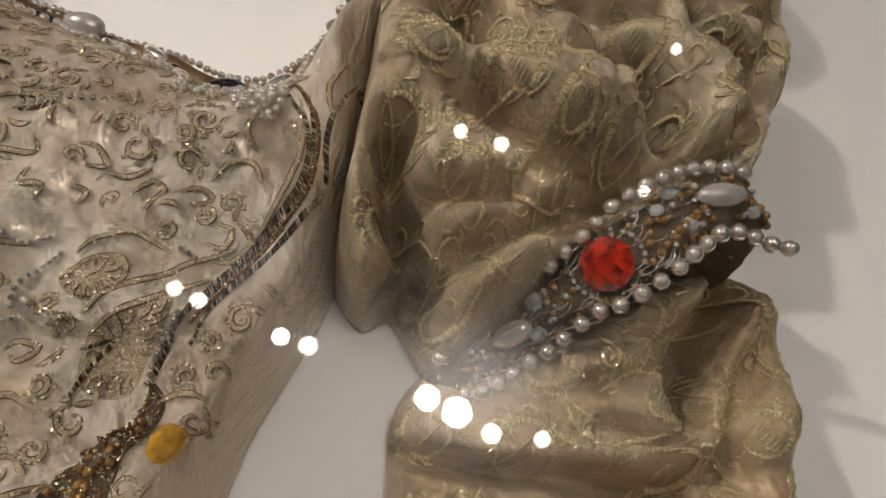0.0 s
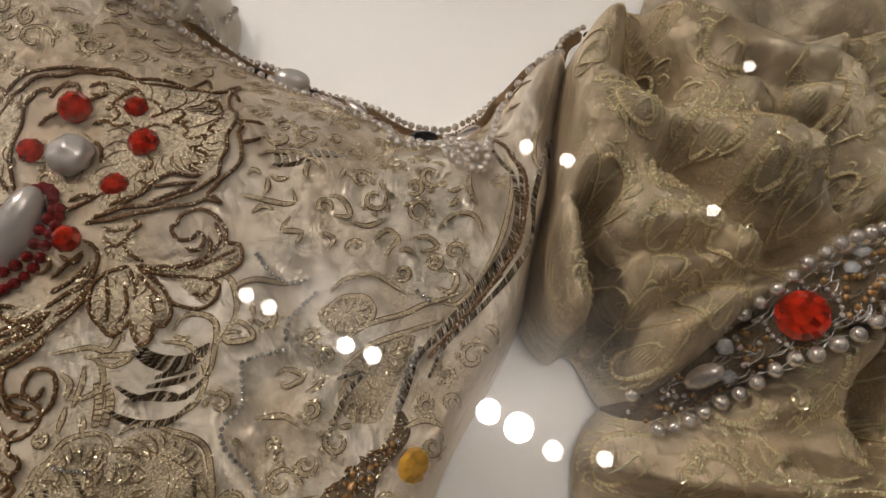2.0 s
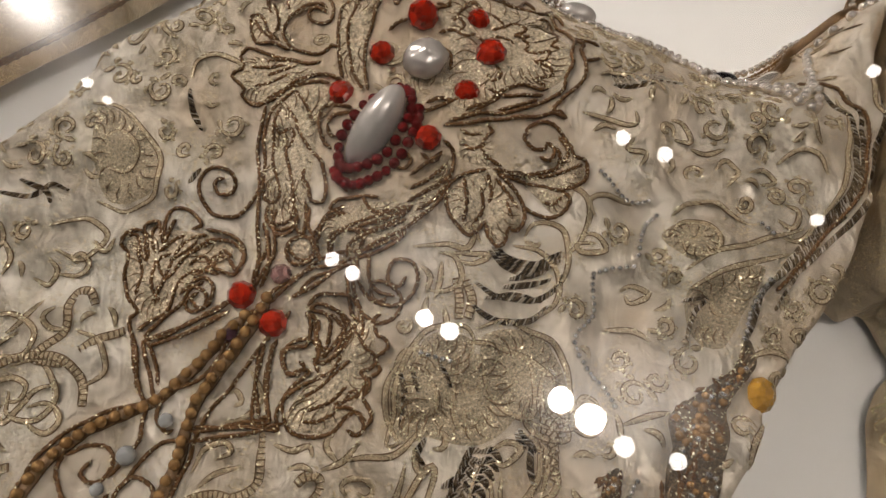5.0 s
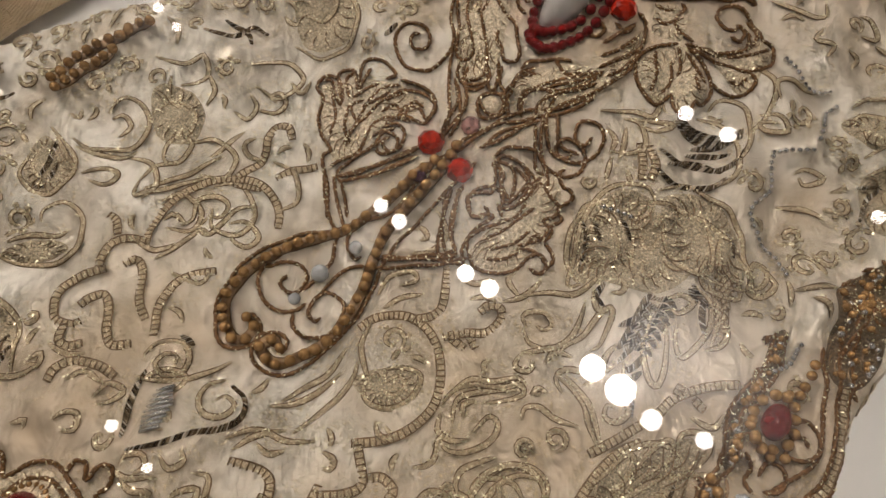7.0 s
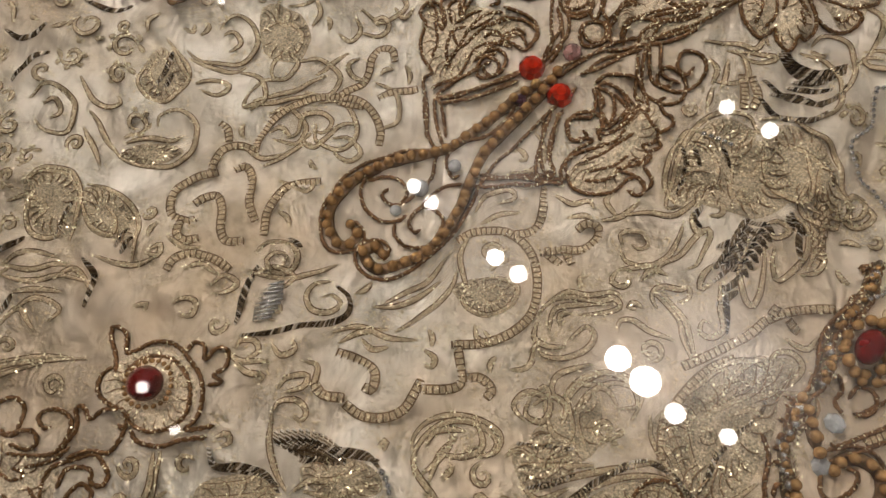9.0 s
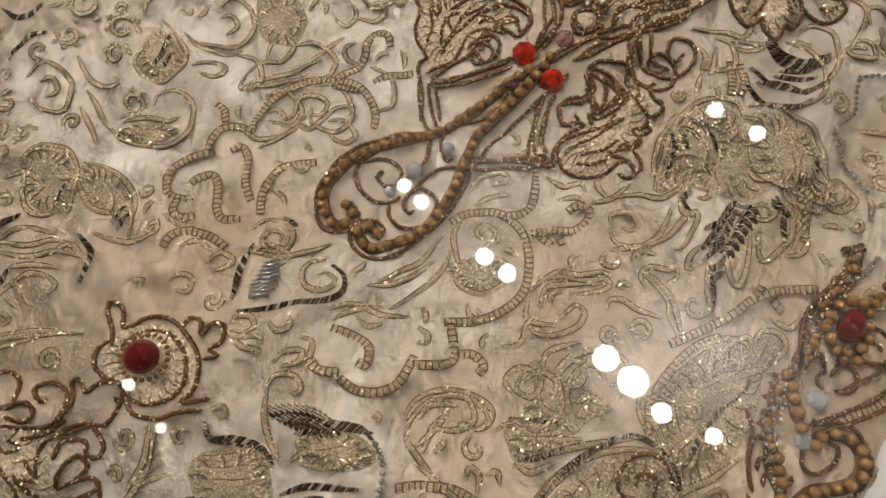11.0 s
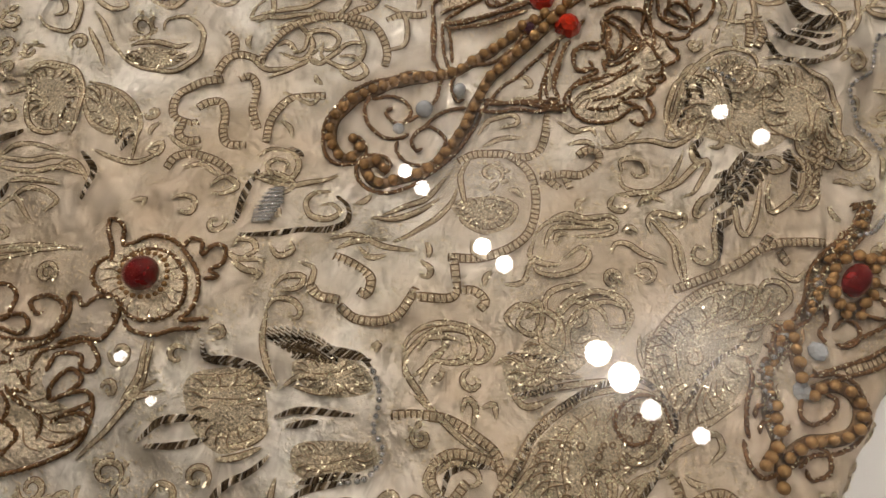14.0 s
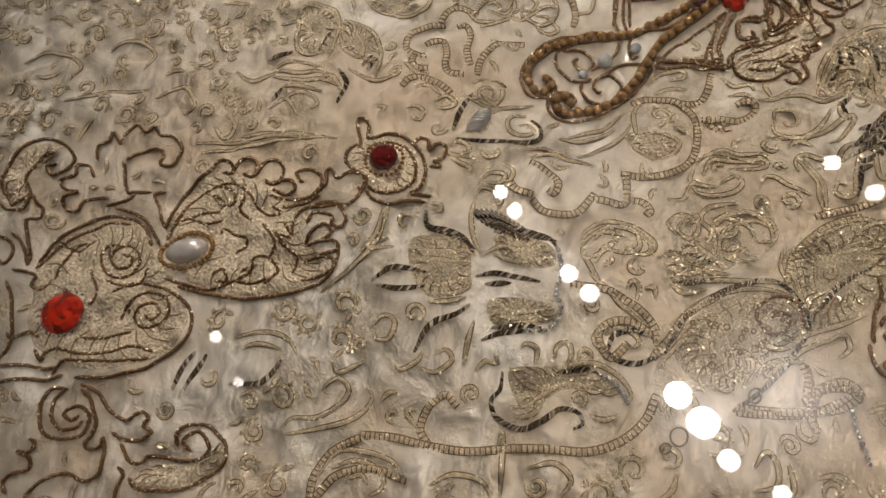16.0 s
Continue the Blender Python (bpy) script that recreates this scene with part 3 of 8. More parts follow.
def panel(*points, mat=None, name="padded_panel", high=0.0006):
    """A padded patch of gold net that follows the cloth."""
    flat = np.array(points, float) / 1000.0
    patch = Form(flat, lambda x, y: BODICE.height(x, y) + 0.0007, lambda x, y: 0.002 + 0 * x)
    patch.height = lambda x, y, d=None: BODICE.height(x, y) + 0.0001 + high * np.clip((patch.reach(x, y)[0] if d is None else d) / 0.002, 0, 1)
    patch.build(name, 0.0012, mat or PADDING, bodice)
    # feathered stitches from the rim towards the middle
    rim = patch.line * 1000
    mid = rim.mean(0)
    h = Heap()
    for k in range(0, len(rim), 3):
        a = rim[k] + (mid - rim[k]) * 0.06
        b = rim[k] + (mid - rim[k]) * jitter.uniform(0.35, 0.6)
        bend = np.array([-(b - a)[1], (b - a)[0]]) * 0.18
        h.add(*tube([a, (a + b) / 2 + bend, b], 0.00032, 0.0005, BODICE, 0.0012, 5, 0.0, 1.3))
        glints([a, b], BODICE, GLINTS, 0.0018, 0.001, 0.0012)
    tagged(h.build("feather_stitching", OUTLINE, bodice), kind="stuff")


def cut_stone(name, mat, x, y, a, b, high, form, parent, turn=0.0, facets=10, label="", sink=0.2, lift=0.0):
    """A faceted stone: girdle, sloping crown and a flat table."""
    z = float(form.height(np.array([x / 1000]), np.array([y / 1000]))[0]) + lift
    bm = bmesh.new()
    rings = ((1.0, 0.0), (1.0, 0.3), (0.72, 0.8), (0.36, 1.0))
    layers = []
    for k, (s, h) in enumerate(rings):
        o = 0.5 * (k % 2) if k > 1 else 0
        layers.append([bm.verts.new((s * a * math.cos(2 * math.pi * (i + o) / facets), s * b * math.sin(2 * math.pi * (i + o) / facets), h * high)) for i in range(facets)])
    for lo, hi, straight in ((0, 1, True), (1, 2, False), (2, 3, False)):
        for i in range(facets):
            j = (i + 1) % facets
            p, q = layers[lo], layers[hi]
            if straight:
                bm.faces.new((p[i], p[j], q[j], q[i]))
            elif lo == 1:
                bm.faces.new((p[i], p[j], q[i]))
                bm.faces.new((p[j], q[j], q[i]))
            else:
                bm.faces.new((p[i], q[j], q[i]))
                bm.faces.new((p[i], p[j], q[j]))
    bm.faces.new(layers[3])
    bm.faces.new(list(reversed(layers[0])))
    ob = part(name, bm, mat, parent, label)
    ob.matrix_basis = Matrix.Translation((x / 1000, y / 1000, z - high * sink)) @ lean(form, x / 1000, y / 1000) @ Matrix.Rotation(turn, 4, "Z")
    return ob


def lean(form, x, y):
    """The cloth's tilt at a place."""
    e = 0.004
    h = form.height(np.array([x - e, x + e, x, x]), np.array([y, y, y - e, y + e]))
    normal = Vector((-(h[1] - h[0]) / (2 * e), -(h[3] - h[2]) / (2 * e), 1)).normalized()
    if normal.z < 0.8:
        normal = Vector((normal.x, normal.y, 1.2)).normalized()
    return Vector((0, 0, 1)).rotation_difference(normal).to_matrix().to_4x4()


def egg(name, mat, x, y, a, b, high, form, parent, turn=0.0, label="", lumps=0.0, sink=0.0, lift=0.0):
    """A smooth oval pearl or cabochon; lumps make it baroque."""
    z = float(form.height(np.array([x / 1000]), np.array([y / 1000]))[0]) + lift
    bm = bmesh.new()
    bmesh.ops.create_uvsphere(bm, u_segments=28, v_segments=18, radius=1)
    for v in bm.verts:
        k = 1 + lumps * noise.noise(v.co * 2.1 + Vector((x, y, 0)))
        v.co = Vector((v.co.x * a * k, v.co.y * b * k, v.co.z * high * k))
    ob = part(name, bm, mat, parent, label, True)
    ob.matrix_basis = Matrix.Translation((x / 1000, y / 1000, z + high * (0.5 - sink))) @ lean(form, x / 1000, y / 1000) @ Matrix.Rotation(turn, 4, "Z")
    return ob


def ring(mesh, x, y, a, b, turn, r, count, form, parent, start=0.0, sweep=2 * math.pi, lift=0.0):
    for i in range(count):
        t = start + sweep * i / count
        u, v = a * math.cos(t), b * math.sin(t)
        px, py = (x + u * math.cos(turn) - v * math.sin(turn)) / 1000, (y + u * math.sin(turn) + v * math.cos(turn)) / 1000
        bead(mesh, px, py, float(form.height(np.array([px]), np.array([py]))[0]) + r * 0.8 + lift, r, parent)


# corded edge bands of the other sleeve
for inset in (4, 13, 16):
    v, f = tube([(x - inset * 0.78, y + inset * 0.62) for x, y in ((-330, -235), (-312, -198), (-277, -122), (-259, -44), (-232, 18), (-177, 84), (-128, 136), (-104, 172))], 0.0016, 0.0016, FAR, 0.0012, 8, 1300.0, 0.6)
    mesh_object("edge_cord", v, f, CORD_GOLD if inset == 4 else CORD, far_sleeve)

# ---- brooch on the breast ----
for x, y, r, mat in ((21.0, 127.6, 6.2, RED), (42.0, 131.9, 4.6, RED), (50.5, 115.9, 6.0, RED), (44.9, 97.3, 5.1, RED), (36.0, 74.4, 5.0, RED),
                     # flakes added for sparkle, not a trimming of the gown
                     (9.7, 108.3, 5.0, RED), (-0.9, 88.5, 5.3, RED), (-15.7, 7.6, 5.2, RED), (-1.6, 0.3, 5.2, RED), (-3.3, 17.2, 3.8, PINK), (-14.5, -6.8, 2.6, AMETHYST)):
    cut_stone("faceted_stone", mat, x, y, r / 1000, r / 1000, r * 0.0009, BODICE, bodice, x, 9, "faceted red stone" if mat is RED else "", 0.0)
egg("baroque_pearl", GREY_PEARL, 27.1, 106.4, 0.0085, 0.0078, 0.006, BODICE, bodice, 0.4, "lumpy grey baroque pearl", 0.16)
egg("long_pearl", GREY_PEARL, 16.0, 76.0, 0.0170, 0.0072, 0.007, BODICE, bodice, 1.17, "long grey oval pearl")
ring(GARNET_BALL, 16.0, 75.5, 18.6, 9.4, 1.17, 0.0022, 24, BODICE, bodice)
ring(GARNET_BALL, 17.5, 72.0, 20.6, 11.6, 1.17, 0.0021, 16, BODICE, bodice, 2.7, 3.2)
for x, y, r in ((-36.3, -52.6, 3.4), (-28.1, -39.0, 2.6), (-40.9, -64.4, 2.3)):
    egg("clear_stone", CRYSTAL, x, y, r / 1000, r / 1000, r * 0.0008, BODICE, bodice, x, "clear domed crystal")
egg("gold_disc", PADDING, 1.2, 27.2, 0.0034, 0.0034, 0.0012, BODICE, bodice, 0, "small gold domed disc")

# ---- ring, pearl and oval lower down ----
egg("red_cabochon", DEEP_RED, -84.5, -152.3, 0.0064, 0.0056, 0.0045, BODICE, bodice, 0.3, "dark red polished cabochon")
ring(GILT_BALL, -84.5, -152.3, 8.0, 7.2, 0.3, 0.0009, 22, BODICE, bodice)
egg("oval_pearl", GREY_PEARL, -135.5, -227.4, 0.0098, 0.0052, 0.0048, BODICE, bodice, 0.72, "grey oval pearl")
ring(GILT_BALL, -135.5, -227.4, 11.8, 7.4, 0.72, 0.0011, 30, BODICE, bodice)
cut_stone("red_oval", RED, -164.3, -277.5, 0.0098, 0.0088, 0.0045, BODICE, bodice, 0.72, 14, "flat red oval stone in a claw setting", 0.0)
ring(SILVER_BALL, -164.3, -277.5, 10.8, 9.8, 0.72, 0.0008, 22, BODICE, bodice)
egg("dark_red_oval", DEEP_RED, 122.5, -50.5, 0.0062, 0.0046, 0.0036, BODICE, bodice, 1.4, "very dark red oval stone")
ring(GILT_BALL, 122.5, -50.5, 8.8, 7.2, 1.4, 0.0019, 12, BODICE, bodice)
cut_stone("clear_stone", CRYSTAL, 118.5, -92.0, 0.0036, 0.0036, 0.0026, BODICE, bodice, 0, 8, "clear round crystal", 0.0)
cut_stone("clear_stone", CRYSTAL, 119.0, -78.0, 0.0034, 0.0034, 0.0026, BODICE, bodice, 0, 8, "clear round crystal", 0.0)
cut_stone("amber_stone", AMBER, 164.2, 14.3, 0.007, 0.0055, 0.004, BODICE, bodice, 1.0, 10, "faceted amber stone", 0.0)

# bugle beads laid side by side in the leaf
for i in range(9):
    bm = bmesh.new()
    bmesh.ops.create_cone(bm, cap_ends=True, segments=8, radius1=0.0007, radius2=0.0007, depth=0.010 - abs(i - 4) * 0.0009)
    ob = part("bugle_bead", bm, SILVER, bodice, smooth=True)
    bx, by = -0.0642 + (i - 4) * 0.0004, -0.1134 - (i - 4) * 0.00155
    ob.matrix_basis = Matrix.Translation((bx, by, float(BODICE.height(np.array([bx]), np.array([by]))[0]) + 0.0009)) @ Matrix.Rotation(0.62, 4, "Z") @ Matrix.Rotation(math.pi / 2, 4, "Y")

# ---- jewelled neckline ----
NECK_EDGE = [(32.3, 206.1), (45.5, 202.9), (60.4, 197.6), (74.8, 194.6), (95.8, 185.0), (112.6, 182.4), (129.6, 178.2), (144.0, 172.8), (157.8, 172.0),
             (168.2, 176.8), (178.4, 186.1), (186.0, 195.3), (199.4, 205.4), (210.4, 213.7), (214.2, 224.6), (216.6, 235.5), (226.6, 244.2)]
NECK_LOW = [(-1.1, 194.9), (3.8, 191.7), (16.3, 194.7), (32.9, 193.1), (49.6, 190.5), (64.2, 185.1), (75.1, 184.3), (87.4, 176.4), (103.9, 173.9),
            (113.5, 164.3), (127.1, 161.5), (136.0, 155.0), (140.0, 145.2), (148.1, 143.3), (157.8, 148.8), (163.8, 142.2), (170.2, 131.5), (175.9, 139.4),
            (181.4, 150.2), (184.0, 165.6), (187.0, 178.4), (199.9, 191.2), (212.8, 209.4)]


class Flat:
    """A level strip for trimmings that stand on the edge of the cloth."""

    def __init__(self, z):
        self.z = z

    def height(self, x, y):
        return self.z + 0 * np.asarray(x, float)


class Eased:
    """The cloth near the neckline, never under a given level."""

    def height(self, x, y):
        return np.maximum(BODICE.height(x, y), 0.010)


EASED = Eased()
EDGE = [(x, y - 1.0) for x, y in NECK_EDGE]
beads_along(PEARL_BALL, EDGE, 0.0018, 0.0037, EASED, bodice, 0.8)
beads_along(PEARL_BALL, NECK_LOW, 0.0023, 0.0045, EASED, bodice, 0.7)
v, f = tube([(x * 0.5 + a * 0.5, y * 0.5 + b * 0.5 - 1) for (x, y), (a, b) in zip(NECK_EDGE, [(30, 196), (46, 192), (62, 187), (74, 185), (92, 176), (108, 172), (125, 163), (140, 152), (158, 155), (172, 150), (181, 160), (186, 178), (196, 190), (208, 204), (214, 215), (218, 228), (226, 238)])],
            0.0038, 0.0012, EASED, 0.002, 10, 0.0, 0.2)
mesh_object("neckline_band", v, f, CORD_GOLD, bodice)
for shift in (-4.5, -7.5):
    beads_along(GILT_BALL, [(x, y + shift) for x, y in NECK_EDGE[:14]], 0.0009, 0.002, EASED, bodice, 0.8)
for row in ([(147, 151), (158, 148), (168, 152), (175, 147)], [(163, 158), (170, 146), (172, 138)], [(-20.3, 206), (-9.1, 202), (0.5, 197)], [(21.8, 226), (23.8, 213.5), (28, 205)], [(34, 226), (33, 215), (40, 206)], [(46, 226), (43, 216)], [(-12, 214), (0, 207), (12, 213)]):
    beads_along(PEARL_BALL, row, 0.0021, 0.0043, EASED, bodice, 0.9)
for name, mat, x, y, a, b, turn in (("grey_disc", GREY_PEARL, 83, 188, 9.0, 5.5, -0.1), ("black_stone", JET, 97, 181, 7.0, 3.0, -0.3), ("oval_pearl", PEARL, 117, 175, 8.0, 3.2, -0.75),
                                    ("red_bead", GARNET, 128.5, 165, 2.0, 2.0, 0), ("black_stone", JET, 151.5, 157.5, 7.4, 4.0, 0.45), ("oval_pearl", PEARL, 172, 163.5, 7.8, 3.8, 0.85),
                                    ("red_bead", RED, 191, 194.5, 3.4, 2.4, 0.6), ("black_stone", JET, 232, 239, 5.5, 2.4, 0.3), ("dark_red_stone", DEEP_RED, 9.7, 201.3, 7.0, 5.0, -0.1),
                                    ("oval_pearl", PEARL, 10.6, 219, 7.0, 4.5, 0.3), ("black_stone", JET, 67, 189, 5.5, 2.2, -0.25)):
    egg(name, mat, x, y, a / 1000, b / 1000, min(a, b) * 0.0008, EASED, bodice, turn, lift=0.0012)

# ---- cuff of the sleeve ----
CUFF_HIGH = [(342, 114), (332, 115), (319, 111.6), (308.4, 106), (299, 99.7), (290, 90.4), (282, 82.6), (274.4, 77), (268, 72.4), (261.5, 68), (253.5, 61.7), (248.4, 55.7), (246, 50)]
CUFF_LOW = [(356, 88), (348, 89), (340, 92), (333, 90.8), (325, 84.8), (320, 80), (313.5, 74.5), (307, 70), (302, 66.6), (295.4, 65), (291, 60.8), (283.7, 54.5), (275, 48.3), (269, 44), (263.5, 40), (256.4, 38)]
class CuffLevel:
    """The cuff's surface carried on past its rounded edge."""

    def height(self, x, y):
        return cuff_top(np.asarray(x, float), np.asarray(y, float)) - 0.002


CUFF_LEVEL = CuffLevel()
beads_along(PEARL_BALL, CUFF_HIGH, 0.0029, 0.0061, CUFF_LEVEL, cuff, 0.9)
beads_along(PEARL_BALL, CUFF_LOW, 0.0030, 0.0062, CUFF_LEVEL, cuff, 0.9)
beads_along(GILT_BALL, [(x * 0.9 + 29.5, y * 0.9 + 10.5) for x, y in CUFF_LOW], 0.0012, 0.0027, CUFF, cuff, 0.6)
beads_along(GILT_BALL, [(352, 98), (340, 104), (326, 98), (316, 88), (309, 78)], 0.0014, 0.003, CUFF, cuff, 0.6)
cut_stone("red_stone", RED, 297, 80, 0.0092, 0.0092, 0.005, CUFF, cuff, 0.2, 12, "large faceted red stone", 0.0)
ring(SILVER_BALL, 297, 80, 10.6, 10.6, 0, 0.0012, 26, CUFF, cuff)
egg("oval_pearl", PEARL, 270, 58.5, 0.0082, 0.0042, 0.004, CUFF, cuff, 0.55, "cream oval pearl")
egg("oval_pearl", GREY_PEARL, 333, 104, 0.0088, 0.0042, 0.004, CUFF, cuff, 0.15, "grey oval pearl")
for x, y, r in ((317, 104.5, 3.6), (322, 93, 3.0), (276.5, 69.5, 3.6), (279, 59, 3.2), (311, 97, 2.8), (345, 100, 2.6)):
    cut_stone("clear_stone", CRYSTAL, x, y, r / 1000, r / 1000, r * 0.0006, CUFF, cuff, x, 8, "clear round crystal", 0.0)

# wire, small beads and spangles that cover the cuff
cover = random.Random(31)
tries = np.array([(cover.uniform(243, 362), cover.uniform(35, 121)) for _ in range(1400)])
inside = CUFF.reach(tries[:, 0] / 1000, tries[:, 1] / 1000)[0]
laid = [(x, y) for x, y in tries[inside > 0.004]]
for k, (x, y) in enumerate(laid[:190]):
    if math.hypot(x - 297, y - 80) < 11 or math.hypot(x - 270, y - 58.5) < 7 or math.hypot(x - 333, y - 104) < 7:
        continue
    bead((SILVER_BALL, GILT_BALL, GILT_BALL, PEARL_BALL)[k % 4], x / 1000, y / 1000, float(CUFF.height(np.array([x / 1000]), np.array([y / 1000]))[0]) + 0.0008, cover.uniform(0.0009, 0.0015), cuff)
wires = Heap()
for x, y in laid[190:330]:
    if x > 338:
        continue
    a = cover.uniform(0.2, 1.0)
    wires.add(*tube([(x, y), (x + 4 * math.cos(a), y + 4 * math.sin(a)), (x + 7 * math.cos(a + 0.3), y + 7 * math.sin(a + 0.3))], 0.0003, 0.0004, CUFF_LEVEL, 0.0012, 5, 0.0, 4.5))
wires.build("silver_wire", SILVER, cuff, "loops of silver wire")

# ---- embroidery and woven scrolls ----
cord((-16.4, 134.8), (-12.4, 134.6), (-9.5, 131.5), (-12.0, 127.4), (-11.1, 120.1), (-8.3, 109.6), (-3.6, 97.4), (-1.9, 94.5))
cord((-9.5, 131.5), (-7.2, 136.6), (-0.8, 143.0), (7.3, 146.7), (16.1, 148.2), (24.5, 150.6), (32.2, 148.4), (42.5, 144.3), (52.8, 148.8), (64.3, 150.8), (69.8, 162.4))
cord((-8.0, 130.3), (-1.2, 136.9), (4.1, 141.9), (12.3, 144.9), (19.5, 147.6), (26.7, 147.3), (34.8, 146.8), (45.5, 150.1), (54.9, 150.2))
cord((-6.1, 131.9), (-6.5, 122.7), (-5.4, 112.7), (-1.0, 102.3), (2.0, 96.3), (6.9, 90.9))
cord((2.0, 134.1), (2.5, 125.1), (2.5, 118.9), (2.6, 110.8), (4.3, 103.1), (6.2, 97.0), (8.5, 91.7))
cord((0.1, 129.2), (2.7, 134.2), (6.8, 135.8), (8.8, 132.6), (10.1, 136.5), (12.2, 140.6), (16.8, 137.6))
cord((9.7, 118.1), (12.3, 121.8), (16.2, 124.1))
cord((25.6, 139.8), (29.5, 138.1), (29.2, 134.5), (24.7, 134.5))
cord((-32.6, 131.4), (-30.1, 130.7), (-26.8, 134.4), (-21.7, 133.0), (-16.8, 129.0), (-14.8, 121.6), (-17.5, 118.7), (-22.7, 119.6), (-25.1, 123.5), (-22.3, 126.2), (-17.1, 124.4))
cord((-20.8, 124.8), (-18.9, 126.2), (-20.5, 128.0), (-24.6, 126.9), (-28.8, 124.5), (-31.8, 119.4), (-32.2, 112.4), (-29.2, 107.1), (-24.2, 104.1), (-17.0, 103.3), (-13.1, 105.0), (-10.4, 108.2), (-7.1, 107.2))
cord((-47.7, 116.8), (-43.8, 117.3), (-40.8, 115.2), (-38.3, 110.7), (-34.9, 107.8), (-31.3, 106.3))
cord((-39.9, 119.4), (-42.7, 125.2), (-40.6, 127.1), (-38.2, 130.6), (-35.8, 129.1), (-32.8, 132.5), (-30.5, 130.6))
cord((-47.7, 116.8), (-44.7, 109.8), (-40.3, 104.4), (-33.0, 104.7), (-26.6, 104.0))
cord((-45.2, 97.7), (-43.4, 101.9), (-36.5, 100.3), (-30.7, 99.5), (-23.7, 99.2), (-17.5, 98.3), (-12.7, 100.5))
cord((-45.2, 97.7), (-42.1, 92.8), (-43.9, 89.5), (-43.8, 86.7), (-38.2, 82.9), (-38.0, 80.3), (-31.7, 78.1), (-26.1, 80.0), (-22.1, 85.2), (-19.6, 90.4), (-13.7, 93.4), (-5.7, 93.9), (-1.6, 93.4))
cord((-37.0, 79.2), (-30.2, 77.6), (-25.7, 82.3), (-20.5, 86.8), (-15.4, 90.5), (-6.2, 91.0))
cord((-33.4, 95.8), (-27.2, 98.9), (-22.7, 99.7))
cord((-31.0, 90.5), (-26.2, 93.5), (-21.6, 96.6))
cord((45.0, 85.5), (50.6, 89.0), (54.8, 97.5), (58.2, 101.9), (64.0, 104.8), (71.4, 105.3), (74.3, 107.4))
cord((40.1, 80.3), (51.3, 85.2), (62.6, 90.5), (72.3, 94.5), (77.2, 97.2), (82.5, 97.2), (80.1, 98.7), (77.5, 99.0), (80.2, 104.3), (84.6, 110.6), (86.6, 115.5), (85.5, 121.0), (83.2, 126.2), (83.8, 129.7), (78.9, 133.0))
cord((41.5, 83.1), (50.8, 88.0), (58.2, 91.4), (66.0, 94.7), (71.4, 99.5), (76.1, 103.4), (79.7, 107.4), (79.7, 113.4), (81.1, 118.2), (79.8, 123.2), (80.3, 130.9), (76.7, 140.2), (72.7, 143.6), (70.1, 152.0), (69.8, 162.4))
cord((85.5, 121.0), (89.1, 124.1), (91.0, 126.2))
cord((78.9, 133.0), (84.5, 133.1), (90.1, 133.9))
cord((59.4, 128.5), (63.3, 125.6), (62.7, 122.9), (67.5, 120.9), (71.5, 122.9), (71.3, 118.4), (67.3, 116.4), (72.9, 115.3), (74.5, 112.2), (70.5, 110.3), (68.7, 108.5), (73.2, 107.2))
cord((64.9, 141.3), (67.9, 143.5), (70.8, 140.5), (73.7, 129.5), (72.1, 125.7), (75.7, 124.1))
cord((64.3, 150.8), (69.6, 155.3), (75.6, 147.7))
cord((52.4, 129.9), (56.0, 134.2), (61.2, 130.9), (57.2, 128.1), (63.9, 128.7))
cord((33.0, 127.5), (35.7, 135.2), (38.7, 140.6), (44.2, 136.3))
cord((28.7, 121.9), (33.9, 123.7), (39.0, 121.3), (42.5, 124.5))
cord((31.8, 88.5), (36.2, 91.7), (41.5, 91.6))
cord((28.4, 83.9), (34.2, 86.8), (40.5, 91.4), (44.7, 95.2))
cord((63.6, 69.8), (58.2, 71.9), (55.3, 75.9), (56.2, 81.0), (57.7, 83.6), (55.4, 85.1))
cord((70.6, 86.7), (69.2, 83.3), (73.0, 79.5), (76.9, 80.7), (77.5, 83.4))
cord((70.3, 85.2), (70.1, 89.1), (74.7, 93.1), (81.3, 92.2), (86.3, 87.0), (88.1, 82.2), (92.4, 82.2), (94.1, 78.5), (93.7, 74.3), (90.2, 69.8), (86.4, 68.0), (89.5, 65.4), (88.6, 61.0), (84.2, 57.3), (77.1, 57.1), (73.9, 58.4))
cord((60.9, 68.3), (68.9, 68.4), (75.5, 71.2), (82.2, 74.6), (83.4, 79.3), (81.7, 83.0))
cord((63.2, 66.7), (71.3, 66.6), (79.2, 67.8), (85.4, 67.8), (91.1, 70.7))
cord((76.7, 70.5), (84.4, 73.7), (91.7, 79.9))
cord((62.1, 67.5), (70.0, 62.9), (73.9, 58.4), (75.4, 53.7), (73.5, 49.5), (70.6, 49.3), (70.4, 44.8), (68.0, 42.1), (64.1, 45.9), (62.3, 49.8), (60.0, 46.4), (57.5, 44.0), (53.0, 46.8), (49.3, 50.2), (47.1, 55.1), (47.0, 60.4), (51.4, 64.8), (58.9, 68.0))
cord((51.6, 63.7), (54.6, 54.7), (54.7, 48.1))
cord((59.1, 67.1), (62.2, 60.8), (62.1, 56.5))
cord((62.4, 65.6), (68.4, 60.6), (72.2, 56.9))
cord((41.3, 75.0), (45.5, 72.6), (46.8, 66.4), (46.0, 60.2), (44.5, 53.5), (40.9, 47.5), (37.8, 43.8))
cord((32.8, 60.8), (36.9, 65.5), (42.1, 70.4))
